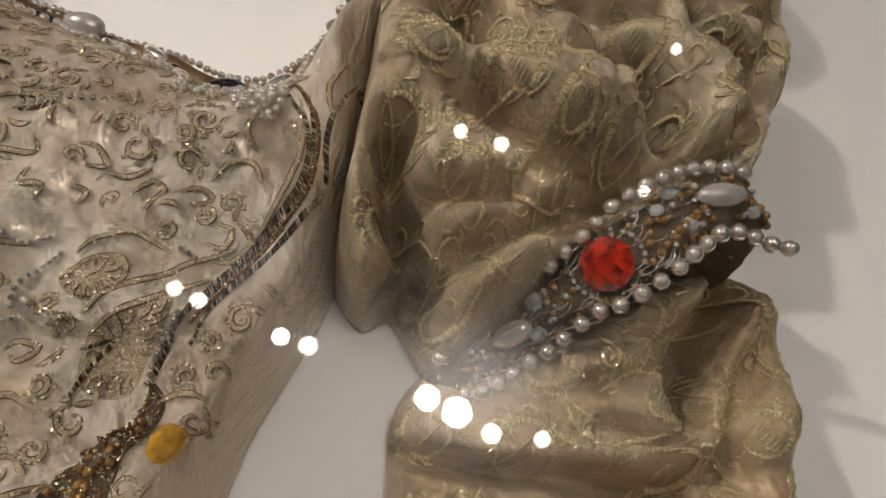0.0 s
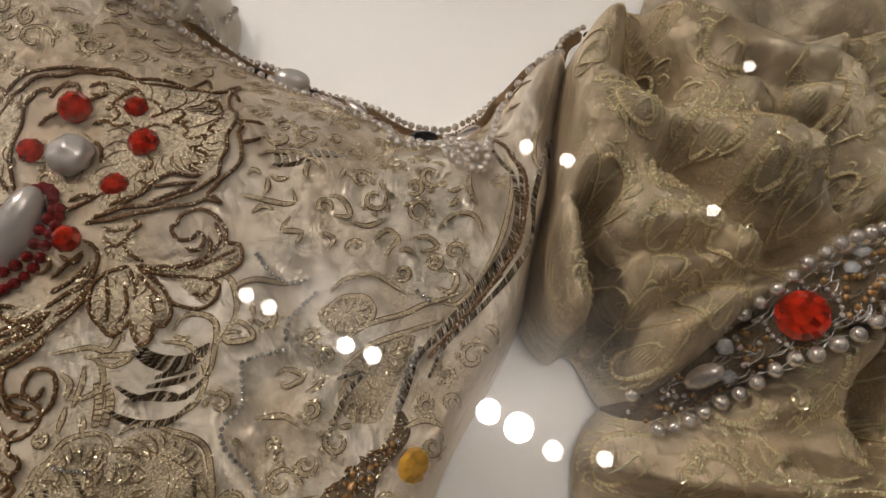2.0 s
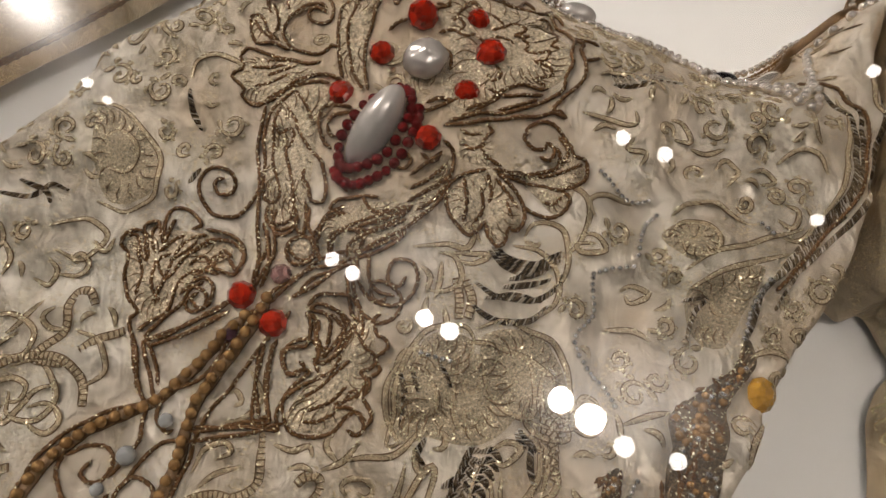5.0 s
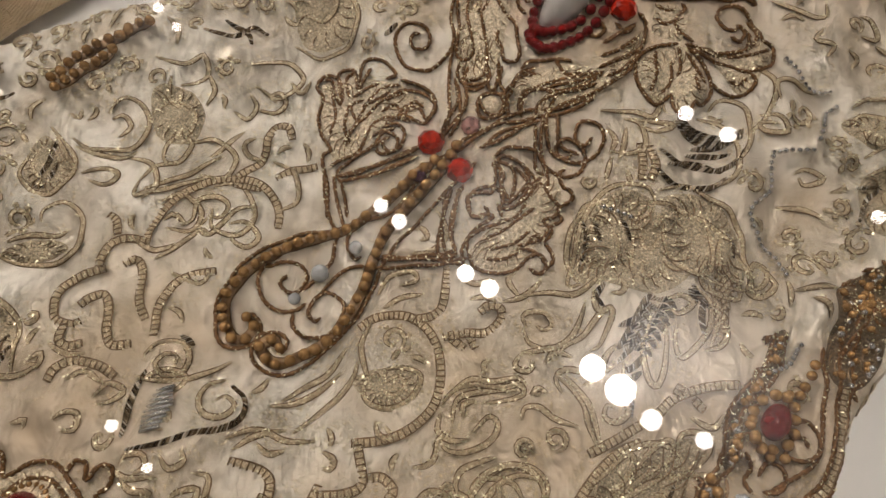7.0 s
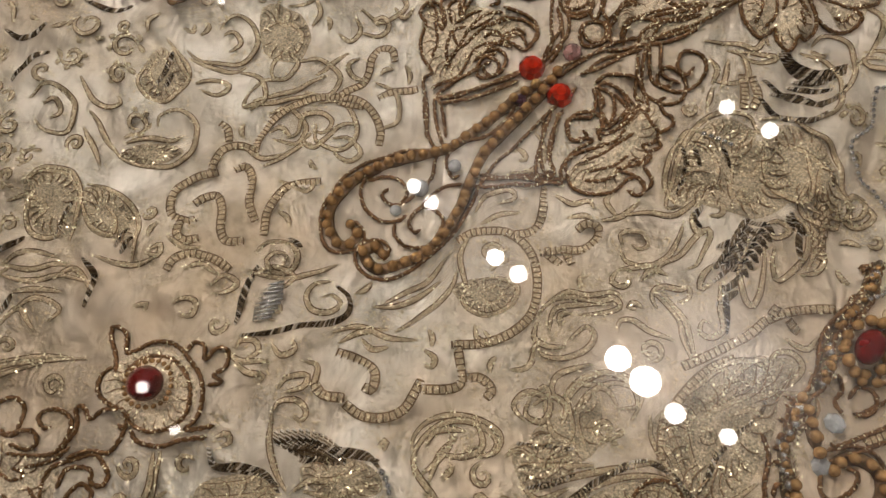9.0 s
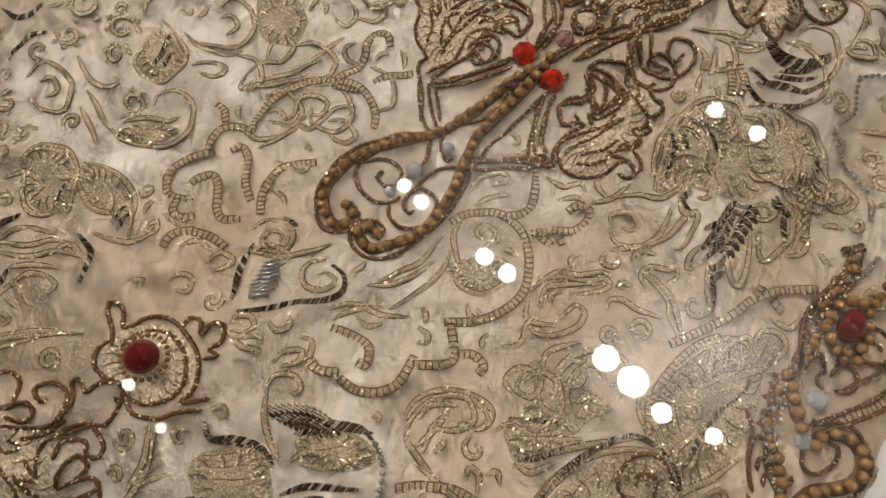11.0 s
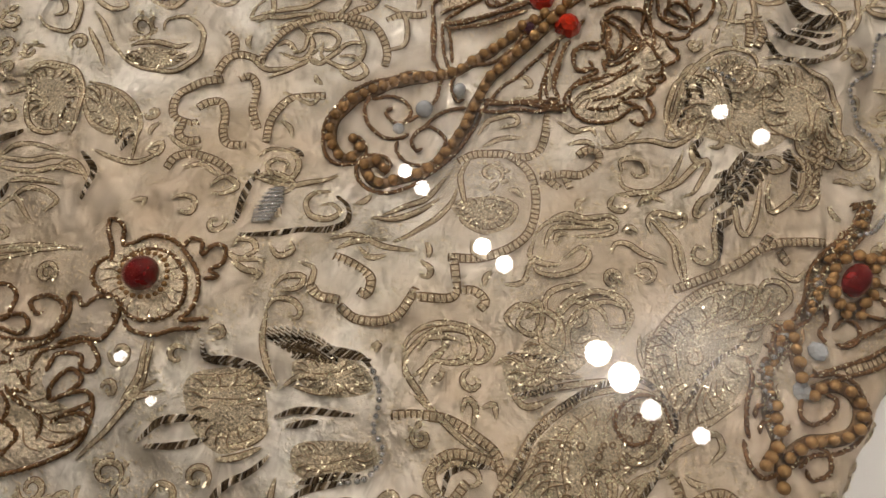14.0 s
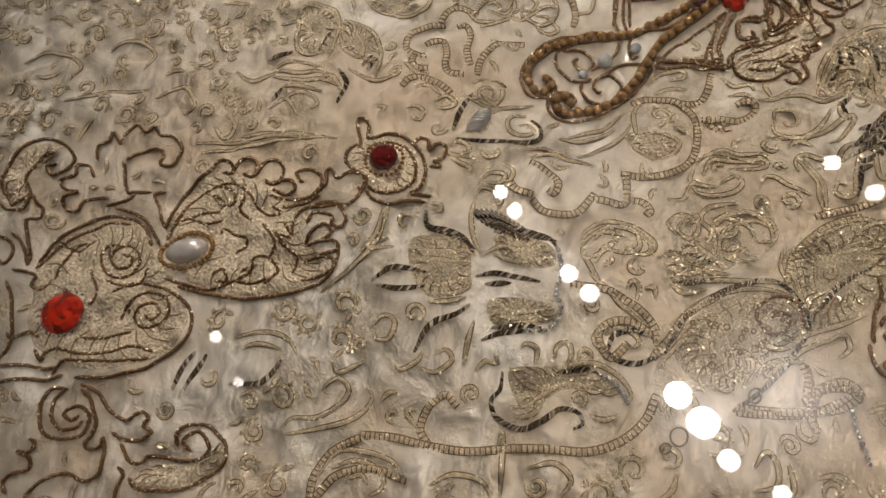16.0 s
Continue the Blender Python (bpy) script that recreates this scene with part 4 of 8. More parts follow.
cord((33.8, 55.8), (39.6, 61.3), (44.7, 67.0))
cord((34.3, 50.4), (40.7, 57.0), (46.5, 63.2))
cord((38.0, 47.8), (42.7, 53.0), (45.2, 59.1))
cord((-6.1, 80.1), (-1.8, 82.7), (5.3, 82.2))
cord((-6.1, 80.1), (-4.5, 72.8), (-1.7, 67.6), (2.0, 65.2))
cord((-1.6, 73.5), (-0.8, 77.3), (2.7, 79.7), (5.5, 80.9))
cord((-1.6, 73.5), (-0.1, 70.3), (2.5, 69.9))
cord((-5.0, 63.1), (-0.8, 60.2), (1.3, 56.7), (4.8, 49.0), (4.7, 44.9), (0.3, 44.6), (-2.3, 49.6), (-5.1, 52.3), (-5.9, 56.6))
cord((-21.8, 78.8), (-22.0, 69.8), (-19.5, 59.6), (-14.9, 51.0), (-12.0, 45.2), (-14.0, 42.3), (-17.5, 42.9), (-19.2, 46.6), (-21.0, 54.9), (-24.9, 63.7), (-25.3, 71.7), (-23.7, 78.4), (-18.1, 86.0))
cord((-16.6, 65.0), (-11.8, 55.9), (-7.4, 47.5), (-5.1, 39.9), (-6.1, 35.7), (-12.0, 34.5), (-15.2, 36.1), (-16.0, 41.1))
cord((-22.2, 71.6), (-19.3, 68.5), (-16.4, 70.9), (-14.0, 69.2), (-14.7, 63.7), (-16.6, 65.0))
cord((-1.9, 44.4), (0.1, 38.5), (0.4, 32.7), (-2.5, 34.2), (-5.2, 41.9))
cord((-27.3, 77.7), (-27.4, 69.7), (-26.1, 59.4), (-21.7, 50.4), (-19.6, 40.6), (-16.7, 30.6), (-12.1, 18.6), (-12.0, 13.1))
cord((-14.2, 33.1), (-10.3, 25.2), (-8.0, 17.2), (-9.8, 11.6))
cord((-14.1, 34.2), (-8.6, 32.4), (-4.5, 33.9), (-2.9, 36.1))
cord((-19.9, 50.4), (-21.8, 42.4), (-25.2, 35.6), (-30.1, 33.8), (-35.8, 34.1), (-41.5, 39.1), (-43.3, 44.9), (-40.7, 50.1), (-34.0, 50.4), (-30.4, 47.2), (-30.3, 43.0), (-34.2, 41.4), (-36.8, 42.8), (-36.9, 45.8), (-34.3, 47.3))
cord((-0.0, 31.7), (-3.2, 29.0), (-3.4, 24.9), (-0.6, 21.7), (4.4, 23.0), (7.2, 26.6), (6.3, 30.2), (3.5, 31.9))
cord((4.9, 31.9), (7.4, 36.7), (9.7, 40.8), (13.0, 42.6), (9.0, 42.9), (7.9, 43.6), (10.0, 47.1), (15.8, 49.0), (24.5, 49.6))
cord((13.4, 25.7), (12.0, 30.1), (12.9, 33.9), (16.1, 36.5), (23.5, 37.2), (28.6, 40.3), (33.6, 45.0), (36.5, 49.6))
cord((18.2, 27.1), (18.3, 31.9), (23.7, 36.3), (30.4, 40.7), (35.7, 44.4))
cord((19.8, 29.3), (26.2, 32.2), (33.1, 37.3), (36.4, 40.7))
cord((18.5, 26.2), (24.9, 29.1), (31.9, 34.1), (36.6, 39.8))
cord((12.5, 54.5), (8.2, 55.0), (5.6, 59.3), (9.4, 58.3))
cord((12.1, 50.7), (9.9, 52.2), (7.8, 56.0))
cord((7.9, 21.8), (13.5, 23.7), (18.5, 26.2), (15.9, 23.0), (10.9, 17.5), (7.5, 14.1), (2.5, 10.3))
cord((-9.6, 1.7), (-5.7, 9.1), (-0.6, 14.7), (4.1, 19.4), (7.9, 21.8))
cord((21.4, 27.5), (22.1, 21.5), (24.7, 14.8), (29.0, 9.7), (35.2, 7.5), (39.9, 11.3), (40.3, 17.2), (37.0, 20.3), (32.1, 21.2), (29.2, 19.1), (30.6, 15.7), (33.9, 15.2), (35.5, 17.3))
cord((19.4, 23.2), (21.9, 16.0), (24.7, 9.2), (28.8, 6.8))
cord((-65.5, 19.4), (-62.6, 21.2), (-57.6, 14.5), (-55.3, 13.9), (-61.1, 24.9), (-55.2, 27.4), (-50.1, 19.7), (-52.3, 32.0), (-45.4, 33.7), (-37.9, 29.3), (-41.1, 27.0))
cord((-38.0, 18.1), (-34.2, 24.2), (-25.6, 25.3), (-18.4, 21.0), (-20.3, 15.8), (-24.9, 19.3), (-30.8, 18.7), (-29.0, 13.4), (-25.7, 12.9))
cord((-25.7, 12.9), (-35.1, 12.8), (-39.3, 9.2), (-40.4, 3.0), (-41.8, -4.1), (-46.3, -7.7), (-49.8, -12.2))
cord((-37.9, 3.2), (-34.8, 6.7), (-28.8, 5.6), (-27.4, 0.9), (-32.8, -1.7), (-35.5, 0.8), (-32.9, 3.7))
cord((-46.4, -14.5), (-38.4, -11.3), (-31.5, -5.4), (-24.0, -0.5), (-18.2, 5.3))
cord((-35.4, -11.8), (-27.2, -5.7), (-21.9, -1.1), (-18.4, 1.4))
cord((-51.5, -14.4), (-48.5, -21.6), (-43.0, -30.2), (-36.3, -36.5))
cord((-47.3, -14.7), (-43.2, -22.6), (-36.9, -31.1), (-33.5, -36.0))
cord((-46.8, 14.2), (-40.2, 18.7), (-37.9, 23.4))
cord((-4.2, -9.0), (-1.4, -17.8), (-0.2, -26.8), (2.1, -32.7), (5.5, -32.9), (7.8, -30.8), (4.0, -24.3), (2.1, -15.4), (0.6, -6.3))
cord((11.9, -33.6), (9.6, -28.7), (10.5, -23.2), (14.6, -18.0), (19.6, -14.4), (23.8, -11.0), (25.6, -5.2))
cord((9.7, 6.6), (12.6, 10.1), (20.8, 8.6), (27.7, 3.7), (32.9, -1.4), (36.8, -3.4), (36.4, -7.1), (33.2, -9.4), (37.1, -12.5), (36.2, -16.2), (32.1, -16.0), (30.3, -19.9), (27.0, -21.3))
cord((27.4, -23.0), (31.7, -21.4), (37.3, -23.1), (39.2, -26.3), (37.3, -29.2), (33.8, -28.1))
cord((7.2, -14.5), (4.7, -8.5), (9.2, -5.9), (12.6, -4.3), (11.5, 3.1), (8.8, 6.4))
cord((7.2, -14.5), (11.4, -14.8), (13.5, -11.7), (11.2, -10.2))
cord((9.7, 6.6), (14.2, 3.6), (15.0, -2.1), (18.6, -7.2), (22.1, -3.0), (24.7, 1.2))
cord((-18.0, -38.8), (-7.9, -37.0), (1.5, -34.5), (11.9, -33.6))
bead_cord((-5.7, 8.7), (-8.9, -3.5), (-14.8, -17.6), (-19.5, -28.6), (-20.1, -38.4), (-20.1, -46.8), (-19.7, -55.9), (-21.0, -66.3), (-23.8, -75.1), (-29.5, -82.2), (-34.9, -87.1), (-40.7, -87.0), (-44.1, -84.2), (-41.4, -80.5), (-37.3, -82.2))
bead_cord((-11.7, 0.5), (-20.9, -13.6), (-27.9, -25.5), (-34.9, -34.3), (-46.6, -42.9), (-56.2, -51.3), (-61.3, -61.6), (-63.3, -71.5), (-61.9, -78.6), (-55.7, -84.2), (-51.0, -84.5), (-49.3, -78.8), (-52.8, -76.5))
cord((-3.9, 12.3), (-8.6, 1.5), (-12.6, -8.8), (-17.3, -16.9), (-23.3, -25.0), (-32.9, -30.6), (-38.1, -35.2), (-47.8, -40.1), (-58.6, -48.6), (-64.5, -60.2), (-65.6, -71.4), (-64.0, -80.0), (-57.0, -87.6), (-50.6, -87.0), (-46.1, -82.6), (-47.7, -77.1), (-52.7, -74.2))
cord((3.4, 5.8), (-4.0, -10.5), (-8.8, -20.9), (-13.6, -32.0), (-16.3, -42.1), (-16.5, -49.9), (-16.9, -59.8), (-19.6, -69.3), (-23.3, -78.5), (-29.7, -88.5), (-37.4, -91.4), (-43.7, -89.7), (-46.5, -85.3), (-46.0, -80.5), (-40.5, -77.7), (-36.3, -79.4), (-36.3, -84.2))
cord((-9.5, 3.7), (-16.0, -11.7), (-20.0, -27.5), (-21.1, -38.8))
cord((-57.3, -56.1), (-56.0, -62.9), (-50.9, -68.5), (-44.0, -70.5), (-38.3, -68.1), (-36.4, -64.7))
cord((-56.7, -57.3), (-51.7, -53.0), (-45.1, -51.8), (-40.5, -55.4), (-40.6, -61.0), (-44.2, -63.0), (-48.0, -60.9), (-47.3, -56.8))
cord((-38.6, -69.6), (-36.5, -73.9), (-31.3, -75.8), (-24.8, -72.9), (-22.9, -67.1), (-23.2, -61.1), (-26.5, -58.8), (-31.3, -58.4), (-34.0, -62.4), (-34.0, -67.5), (-30.9, -69.5), (-29.5, -67.5))
cord((-33.1, -62.0), (-31.9, -54.5), (-28.4, -46.8), (-22.4, -44.1))
cord((-18.9, -44.2), (-10.0, -40.6), (-0.2, -37.4), (7.9, -33.2), (12.5, -31.0))
cord((-19.1, -40.8), (-9.1, -37.3), (0.3, -33.1), (8.1, -31.2))
cord((-39.6, -60.6), (-36.2, -52.7), (-34.1, -46.6), (-35.9, -39.9), (-36.0, -37.1))
cord((-32.6, -31.3), (-31.9, -38.3), (-27.7, -42.7), (-24.8, -41.2))
cord((-43.5, -31.4), (-48.0, -19.9), (-54.0, -9.9), (-52.1, -5.6), (-57.8, -1.1), (-62.2, 6.0), (-63.0, 13.6), (-67.0, 16.9), (-64.3, 22.6), (-59.2, 22.3), (-54.5, 14.3))
cord((-36.1, -28.7), (-42.3, -18.2), (-46.4, -13.3), (-42.8, -7.3), (-36.4, 0.6), (-34.9, 5.6), (-30.5, 9.6))
cord((-35.9, 8.1), (-31.0, 10.7), (-26.3, 7.9), (-26.2, 1.8), (-30.1, 0.0), (-33.6, 2.6), (-31.3, 5.6))
cord((-45.9, -14.4), (-33.2, -7.1), (-24.3, 0.2), (-17.4, 6.2))
cord((-43.9, -16.3), (-34.1, -10.5), (-24.8, -4.4), (-18.8, 1.1))
cord((-35.4, 9.9), (-30.2, 14.6), (-20.5, 14.1), (-19.3, 22.8), (-25.8, 27.4), (-35.5, 27.6))
cord((-38.3, 13.9), (-34.0, 18.2), (-29.1, 14.8), (-28.2, 21.8), (-22.7, 19.6))
cord((-52.7, 16.1), (-57.3, 23.9), (-53.5, 26.9))
cord((-50.3, 19.2), (-49.0, 24.9), (-48.3, 29.3))
cord((-47.3, 3.4), (-46.1, 9.4), (-45.2, 15.9))
cord((-47.7, -1.7), (-48.1, 5.1))
cord((3.9, -31.0), (-0.4, -22.5), (-1.7, -13.3), (-1.8, -7.5))
cord((6.4, -29.3), (2.5, -21.3), (1.2, -12.3), (1.7, -4.7))
cord((3.9, -31.0), (7.7, -30.2))
cord((11.5, -28.5), (10.0, -24.1), (12.2, -18.3), (15.9, -13.0), (12.6, -12.9), (9.1, -15.3), (5.8, -10.7), (6.5, -5.7), (12.0, -2.5), (17.0, -4.6), (17.6, -9.1), (21.4, -8.2), (25.5, -2.9), (27.6, 5.4))
cord((11.5, -28.5), (15.4, -32.8), (22.0, -33.2), (29.2, -30.1), (32.3, -24.3), (35.6, -22.3), (39.6, -25.6), (40.4, -21.8), (36.0, -17.3))
cord((29.6, -19.6), (34.8, -16.5), (36.2, -11.1), (39.2, -7.6), (36.8, -4.1), (40.1, -0.4), (39.0, 2.3), (35.5, 3.6), (33.3, 8.8), (34.9, 10.8))
cord((8.9, 8.4), (11.7, 13.1), (17.5, 13.9), (23.1, 14.2), (28.4, 9.3), (31.3, 1.3))
cord((9.3, 7.3), (16.4, 7.0), (19.3, 0.8), (19.3, -5.3), (14.5, -0.4), (12.5, 5.2))
cord((22.9, -6.7), (26.0, 3.4), (27.2, 6.7))
cord((-15.7, 34.6), (-11.1, 25.3), (-12.7, 14.5), (-11.3, 8.9))
cord((-14.3, 40.2), (-7.9, 25.3), (-9.3, 17.2), (-12.2, 11.0))
cord((-12.2, 40.6), (-11.7, 33.1), (-6.5, 30.6), (-2.7, 35.7), (-4.8, 41.2))
cord((0.3, 42.5), (1.7, 35.4), (5.0, 32.1), (2.4, 31.4))
cord((-1.1, 31.8), (-3.6, 27.8), (-0.6, 24.5), (4.2, 23.7), (6.0, 27.5), (3.4, 31.3), (-1.1, 31.8))
cord((-4.9, 6.6), (0.1, 13.7), (6.1, 21.7), (12.8, 27.4), (19.2, 29.8))
cord((3.8, 10.3), (7.7, 17.7), (14.8, 22.1), (20.7, 25.1))
cord((20.7, 25.1), (24.0, 31.3), (30.5, 36.8), (38.5, 44.1), (46.1, 55.5))
cord((9.6, 24.0), (6.2, 29.5), (7.0, 32.1), (7.5, 40.3), (12.6, 45.7))
cord((11.8, 27.0), (11.3, 32.4), (17.0, 38.7), (23.9, 42.3), (34.7, 48.6))
cord((22.1, 30.6), (22.4, 34.6), (19.3, 37.6), (28.2, 42.5), (36.6, 49.3))
cord((21.5, 29.3), (24.6, 20.3), (29.4, 15.6), (37.1, 14.4), (42.9, 18.6), (44.3, 25.3), (40.7, 30.4), (34.6, 29.5), (34.4, 22.5), (38.5, 21.0), (40.2, 25.2))
cord((25.8, 29.7), (28.3, 21.3), (32.3, 17.9), (37.8, 17.8))
cord((-95.7, -153.8), (-99.5, -149.2), (-105.5, -143.9), (-106.0, -141.1), (-101.1, -141.5), (-97.0, -146.9), (-91.3, -140.6), (-83.9, -138.5), (-73.9, -141.7), (-67.1, -147.2), (-64.7, -154.6), (-66.2, -160.0))
cord((-97.5, -151.6), (-100.2, -156.1), (-97.5, -161.2), (-91.8, -162.6), (-86.4, -162.1))
cord((-93.8, -152.5), (-90.4, -145.6), (-82.0, -142.8), (-73.8, -146.0), (-68.6, -152.9), (-69.4, -159.5), (-75.9, -164.5), (-83.0, -165.2), (-88.1, -161.7))
cord((-83.4, -166.7), (-78.7, -168.8), (-71.2, -167.2), (-65.7, -162.8), (-58.9, -158.9))
cord((-66.2, -160.0), (-62.4, -157.7), (-58.9, -155.2))
cord((-78.6, -139.4), (-78.7, -135.5), (-74.5, -135.0), (-71.7, -138.7), (-70.7, -134.3), (-67.2, -133.2), (-65.2, -138.2), (-66.8, -141.7), (-63.3, -142.7), (-66.9, -145.4))
cord((-87.8, -162.2), (-93.1, -164.8), (-96.1, -169.1), (-101.1, -167.0), (-102.6, -169.2), (-98.7, -173.6), (-99.4, -178.5), (-100.0, -184.1))
cord((-98.2, -182.8), (-92.9, -178.3), (-85.7, -175.5), (-84.7, -168.9), (-87.6, -166.8))
cord((-85.4, -161.5), (-84.7, -168.9))
cord((-150.8, -225.2), (-152.1, -219.0), (-154.5, -210.2), (-152.7, -200.8), (-150.6, -193.3), (-149.1, -188.2), (-143.2, -186.7), (-140.5, -190.2), (-143.6, -191.9))
cord((-140.5, -190.2), (-141.2, -183.6), (-137.3, -179.9), (-132.1, -181.8), (-130.6, -187.0), (-137.1, -187.3))
cord((-129.3, -186.4), (-130.7, -179.5), (-127.8, -175.3), (-122.9, -175.8), (-117.2, -182.3), (-122.0, -185.6), (-124.8, -184.5))
cord((-123.0, -186.2), (-117.2, -182.3), (-112.3, -180.0), (-109.2, -182.3), (-111.6, -185.9), (-118.5, -187.1))
cord((-117.9, -189.8), (-110.6, -187.5), (-102.0, -182.9), (-99.9, -175.9), (-104.0, -171.5), (-110.2, -171.8), (-113.9, -175.3), (-109.7, -177.9), (-107.9, -176.6))
cord((-110.6, -191.5), (-102.0, -185.4), (-97.8, -178.8))
cord((-147.7, -229.1), (-149.0, -219.6), (-149.3, -210.1), (-144.1, -200.5), (-137.2, -193.9), (-126.6, -193.3), (-120.6, -196.0), (-113.3, -196.5), (-109.6, -194.7))
cord((-114.1, -193.0), (-109.7, -192.7), (-109.1, -195.3))
cord((-144.5, -202.2), (-141.2, -197.5), (-133.1, -196.3), (-129.6, -200.4), (-135.0, -203.8), (-134.2, -206.5), (-142.0, -212.1), (-147.2, -218.2), (-148.8, -223.9))
cord((-97.9, -199.3), (-101.4, -192.9), (-100.9, -187.2), (-95.9, -182.3), (-90.0, -178.2), (-83.2, -180.9), (-83.0, -185.0), (-87.1, -185.8), (-89.4, -182.8), (-96.5, -185.6), (-95.6, -191.6))
cord((-90.8, -199.0), (-91.7, -194.8), (-90.1, -187.7), (-84.9, -188.7), (-86.2, -194.2))
cord((-90.8, -199.0), (-86.2, -194.2), (-81.6, -191.0), (-78.8, -193.1), (-83.5, -198.7), (-88.2, -203.5))
cord((-88.7, -205.1), (-85.5, -200.8), (-78.7, -197.2), (-75.9, -200.9), (-80.7, -207.3), (-85.3, -211.4))
cord((-80.6, -190.4), (-76.9, -195.9), (-75.7, -203.4), (-79.5, -210.7), (-88.9, -220.4), (-100.7, -229.5), (-114.3, -236.1), (-129.6, -241.5))
cord((-137.0, -242.0), (-125.4, -238.4), (-115.6, -234.3), (-109.2, -226.2), (-105.6, -218.5), (-106.8, -214.2), (-103.0, -211.2), (-99.1, -211.5), (-95.6, -213.7), (-95.7, -218.4), (-97.4, -220.6))
cord((-106.0, -200.3), (-101.2, -202.8), (-98.3, -203.4), (-102.4, -201.0), (-97.9, -199.3))
cord((-105.7, -195.4), (-98.6, -198.4))
cord((-127.7, -214.3), (-127.4, -211.0), (-121.7, -211.0), (-115.8, -209.4), (-114.1, -212.3), (-115.9, -216.1), (-115.1, -217.1))
cord((-118.7, -229.6), (-115.6, -225.1), (-112.0, -228.1), (-116.1, -230.8))
cord((-109.3, -222.1), (-107.4, -218.3))
cord((-150.8, -225.2), (-157.7, -220.7), (-166.6, -216.1), (-163.0, -212.3))
cord((-189.2, -210.8), (-187.7, -206.6), (-182.9, -200.2), (-175.9, -198.6), (-172.9, -203.5), (-168.4, -201.3), (-169.6, -195.3), (-173.2, -191.1), (-178.9, -190.4), (-183.8, -192.8), (-187.9, -191.2), (-189.5, -195.4), (-197.9, -194.7), (-198.3, -202.7))
cord((-190.3, -211.6), (-183.8, -217.3), (-177.5, -221.7), (-175.3, -220.0), (-168.9, -215.8))
cord((-201.8, -218.0), (-205.1, -212.5), (-202.3, -207.8), (-204.0, -203.4), (-197.2, -206.0), (-197.9, -203.2))
cord((-196.6, -224.9), (-204.3, -222.2), (-208.5, -224.7), (-205.8, -228.9), (-210.2, -234.6), (-202.3, -236.0), (-198.0, -234.2), (-201.3, -239.7), (-197.9, -243.1), (-192.3, -240.8), (-192.2, -235.1), (-182.8, -228.3))
cord((-182.3, -232.1), (-175.1, -225.1), (-174.1, -221.0))
cord((-178.0, -230.3), (-169.3, -227.7), (-161.0, -227.1), (-153.1, -229.9), (-147.6, -232.4))
cord((-219.6, -255.8), (-229.2, -252.1), (-235.8, -242.7), (-236.7, -231.8), (-232.1, -223.9), (-222.0, -220.4), (-212.0, -222.8), (-210.6, -229.0), (-216.3, -234.8), (-221.3, -232.9), (-216.2, -229.2))
cord((-219.6, -255.8), (-217.0, -247.5), (-223.2, -243.3), (-224.9, -237.8), (-224.1, -229.0), (-220.6, -225.0))
cord((-230.7, -257.4), (-223.0, -258.5), (-214.7, -254.5), (-215.8, -246.8), (-211.3, -248.4), (-207.8, -249.0), (-203.9, -252.3), (-209.1, -255.8), (-206.5, -258.8), (-197.7, -264.5), (-192.3, -271.6))
cord((-190.1, -268.2), (-190.9, -259.2), (-186.9, -247.7), (-180.9, -236.8), (-167.4, -230.0), (-158.1, -230.0), (-150.4, -234.4))
cord((-188.4, -270.5), (-188.2, -258.8), (-183.5, -248.3), (-176.5, -237.3), (-165.6, -232.0))
cord((-179.1, -269.7), (-180.1, -261.8), (-182.8, -254.7), (-178.5, -249.2))
cord((-160.8, -240.7), (-167.0, -244.8), (-167.4, -250.5), (-161.1, -254.1), (-153.7, -252.4), (-150.4, -247.2), (-151.8, -241.0), (-158.7, -239.3), (-162.9, -243.7), (-163.1, -248.4), (-157.7, -249.9), (-153.5, -246.6), (-154.8, -243.0), (-159.0, -244.2))
cord((-151.7, -258.8), (-145.8, -250.2), (-133.0, -245.1), (-122.4, -245.1), (-116.3, -249.3), (-112.4, -255.7), (-115.1, -263.9), (-119.5, -275.3), (-129.5, -285.6), (-142.7, -294.7))
cord((-158.3, -256.8), (-148.5, -253.7), (-144.4, -247.8), (-145.9, -241.7))
cord((-140.8, -262.5), (-142.7, -257.0), (-139.4, -250.3), (-130.3, -247.8), (-125.6, -251.7), (-126.2, -257.5), (-132.3, -263.1), (-137.9, -262.0), (-138.3, -256.8), (-134.5, -252.6), (-128.9, -253.8), (-130.4, -258.2), (-134.6, -258.6))
cord((-142.0, -266.2), (-143.4, -261.3), (-142.7, -257.0))
cord((-164.9, -295.5), (-159.8, -297.7), (-160.9, -294.1), (-156.9, -289.7), (-147.2, -286.0), (-136.1, -278.2), (-129.5, -271.0), (-120.5, -267.6))
cord((-151.4, -299.2), (-150.8, -291.9), (-142.8, -286.6), (-129.1, -277.8), (-120.8, -270.7))
cord((-196.7, -276.0), (-186.6, -272.3), (-185.2, -276.9), (-179.9, -275.0), (-180.1, -268.8))
cord((-173.9, -310.1), (-163.2, -302.5), (-155.2, -298.9), (-151.6, -295.1))
cord((-168.4, -314.8), (-159.7, -306.8), (-152.4, -302.4), (-147.8, -296.6))
cord((-141.4, -299.3), (-148.1, -303.7), (-146.6, -310.9), (-140.7, -316.4), (-134.3, -317.3), (-124.7, -310.8), (-123.5, -306.1), (-125.8, -301.1), (-132.4, -301.4), (-136.2, -305.3), (-135.7, -307.7), (-130.9, -307.1), (-129.6, -303.6))
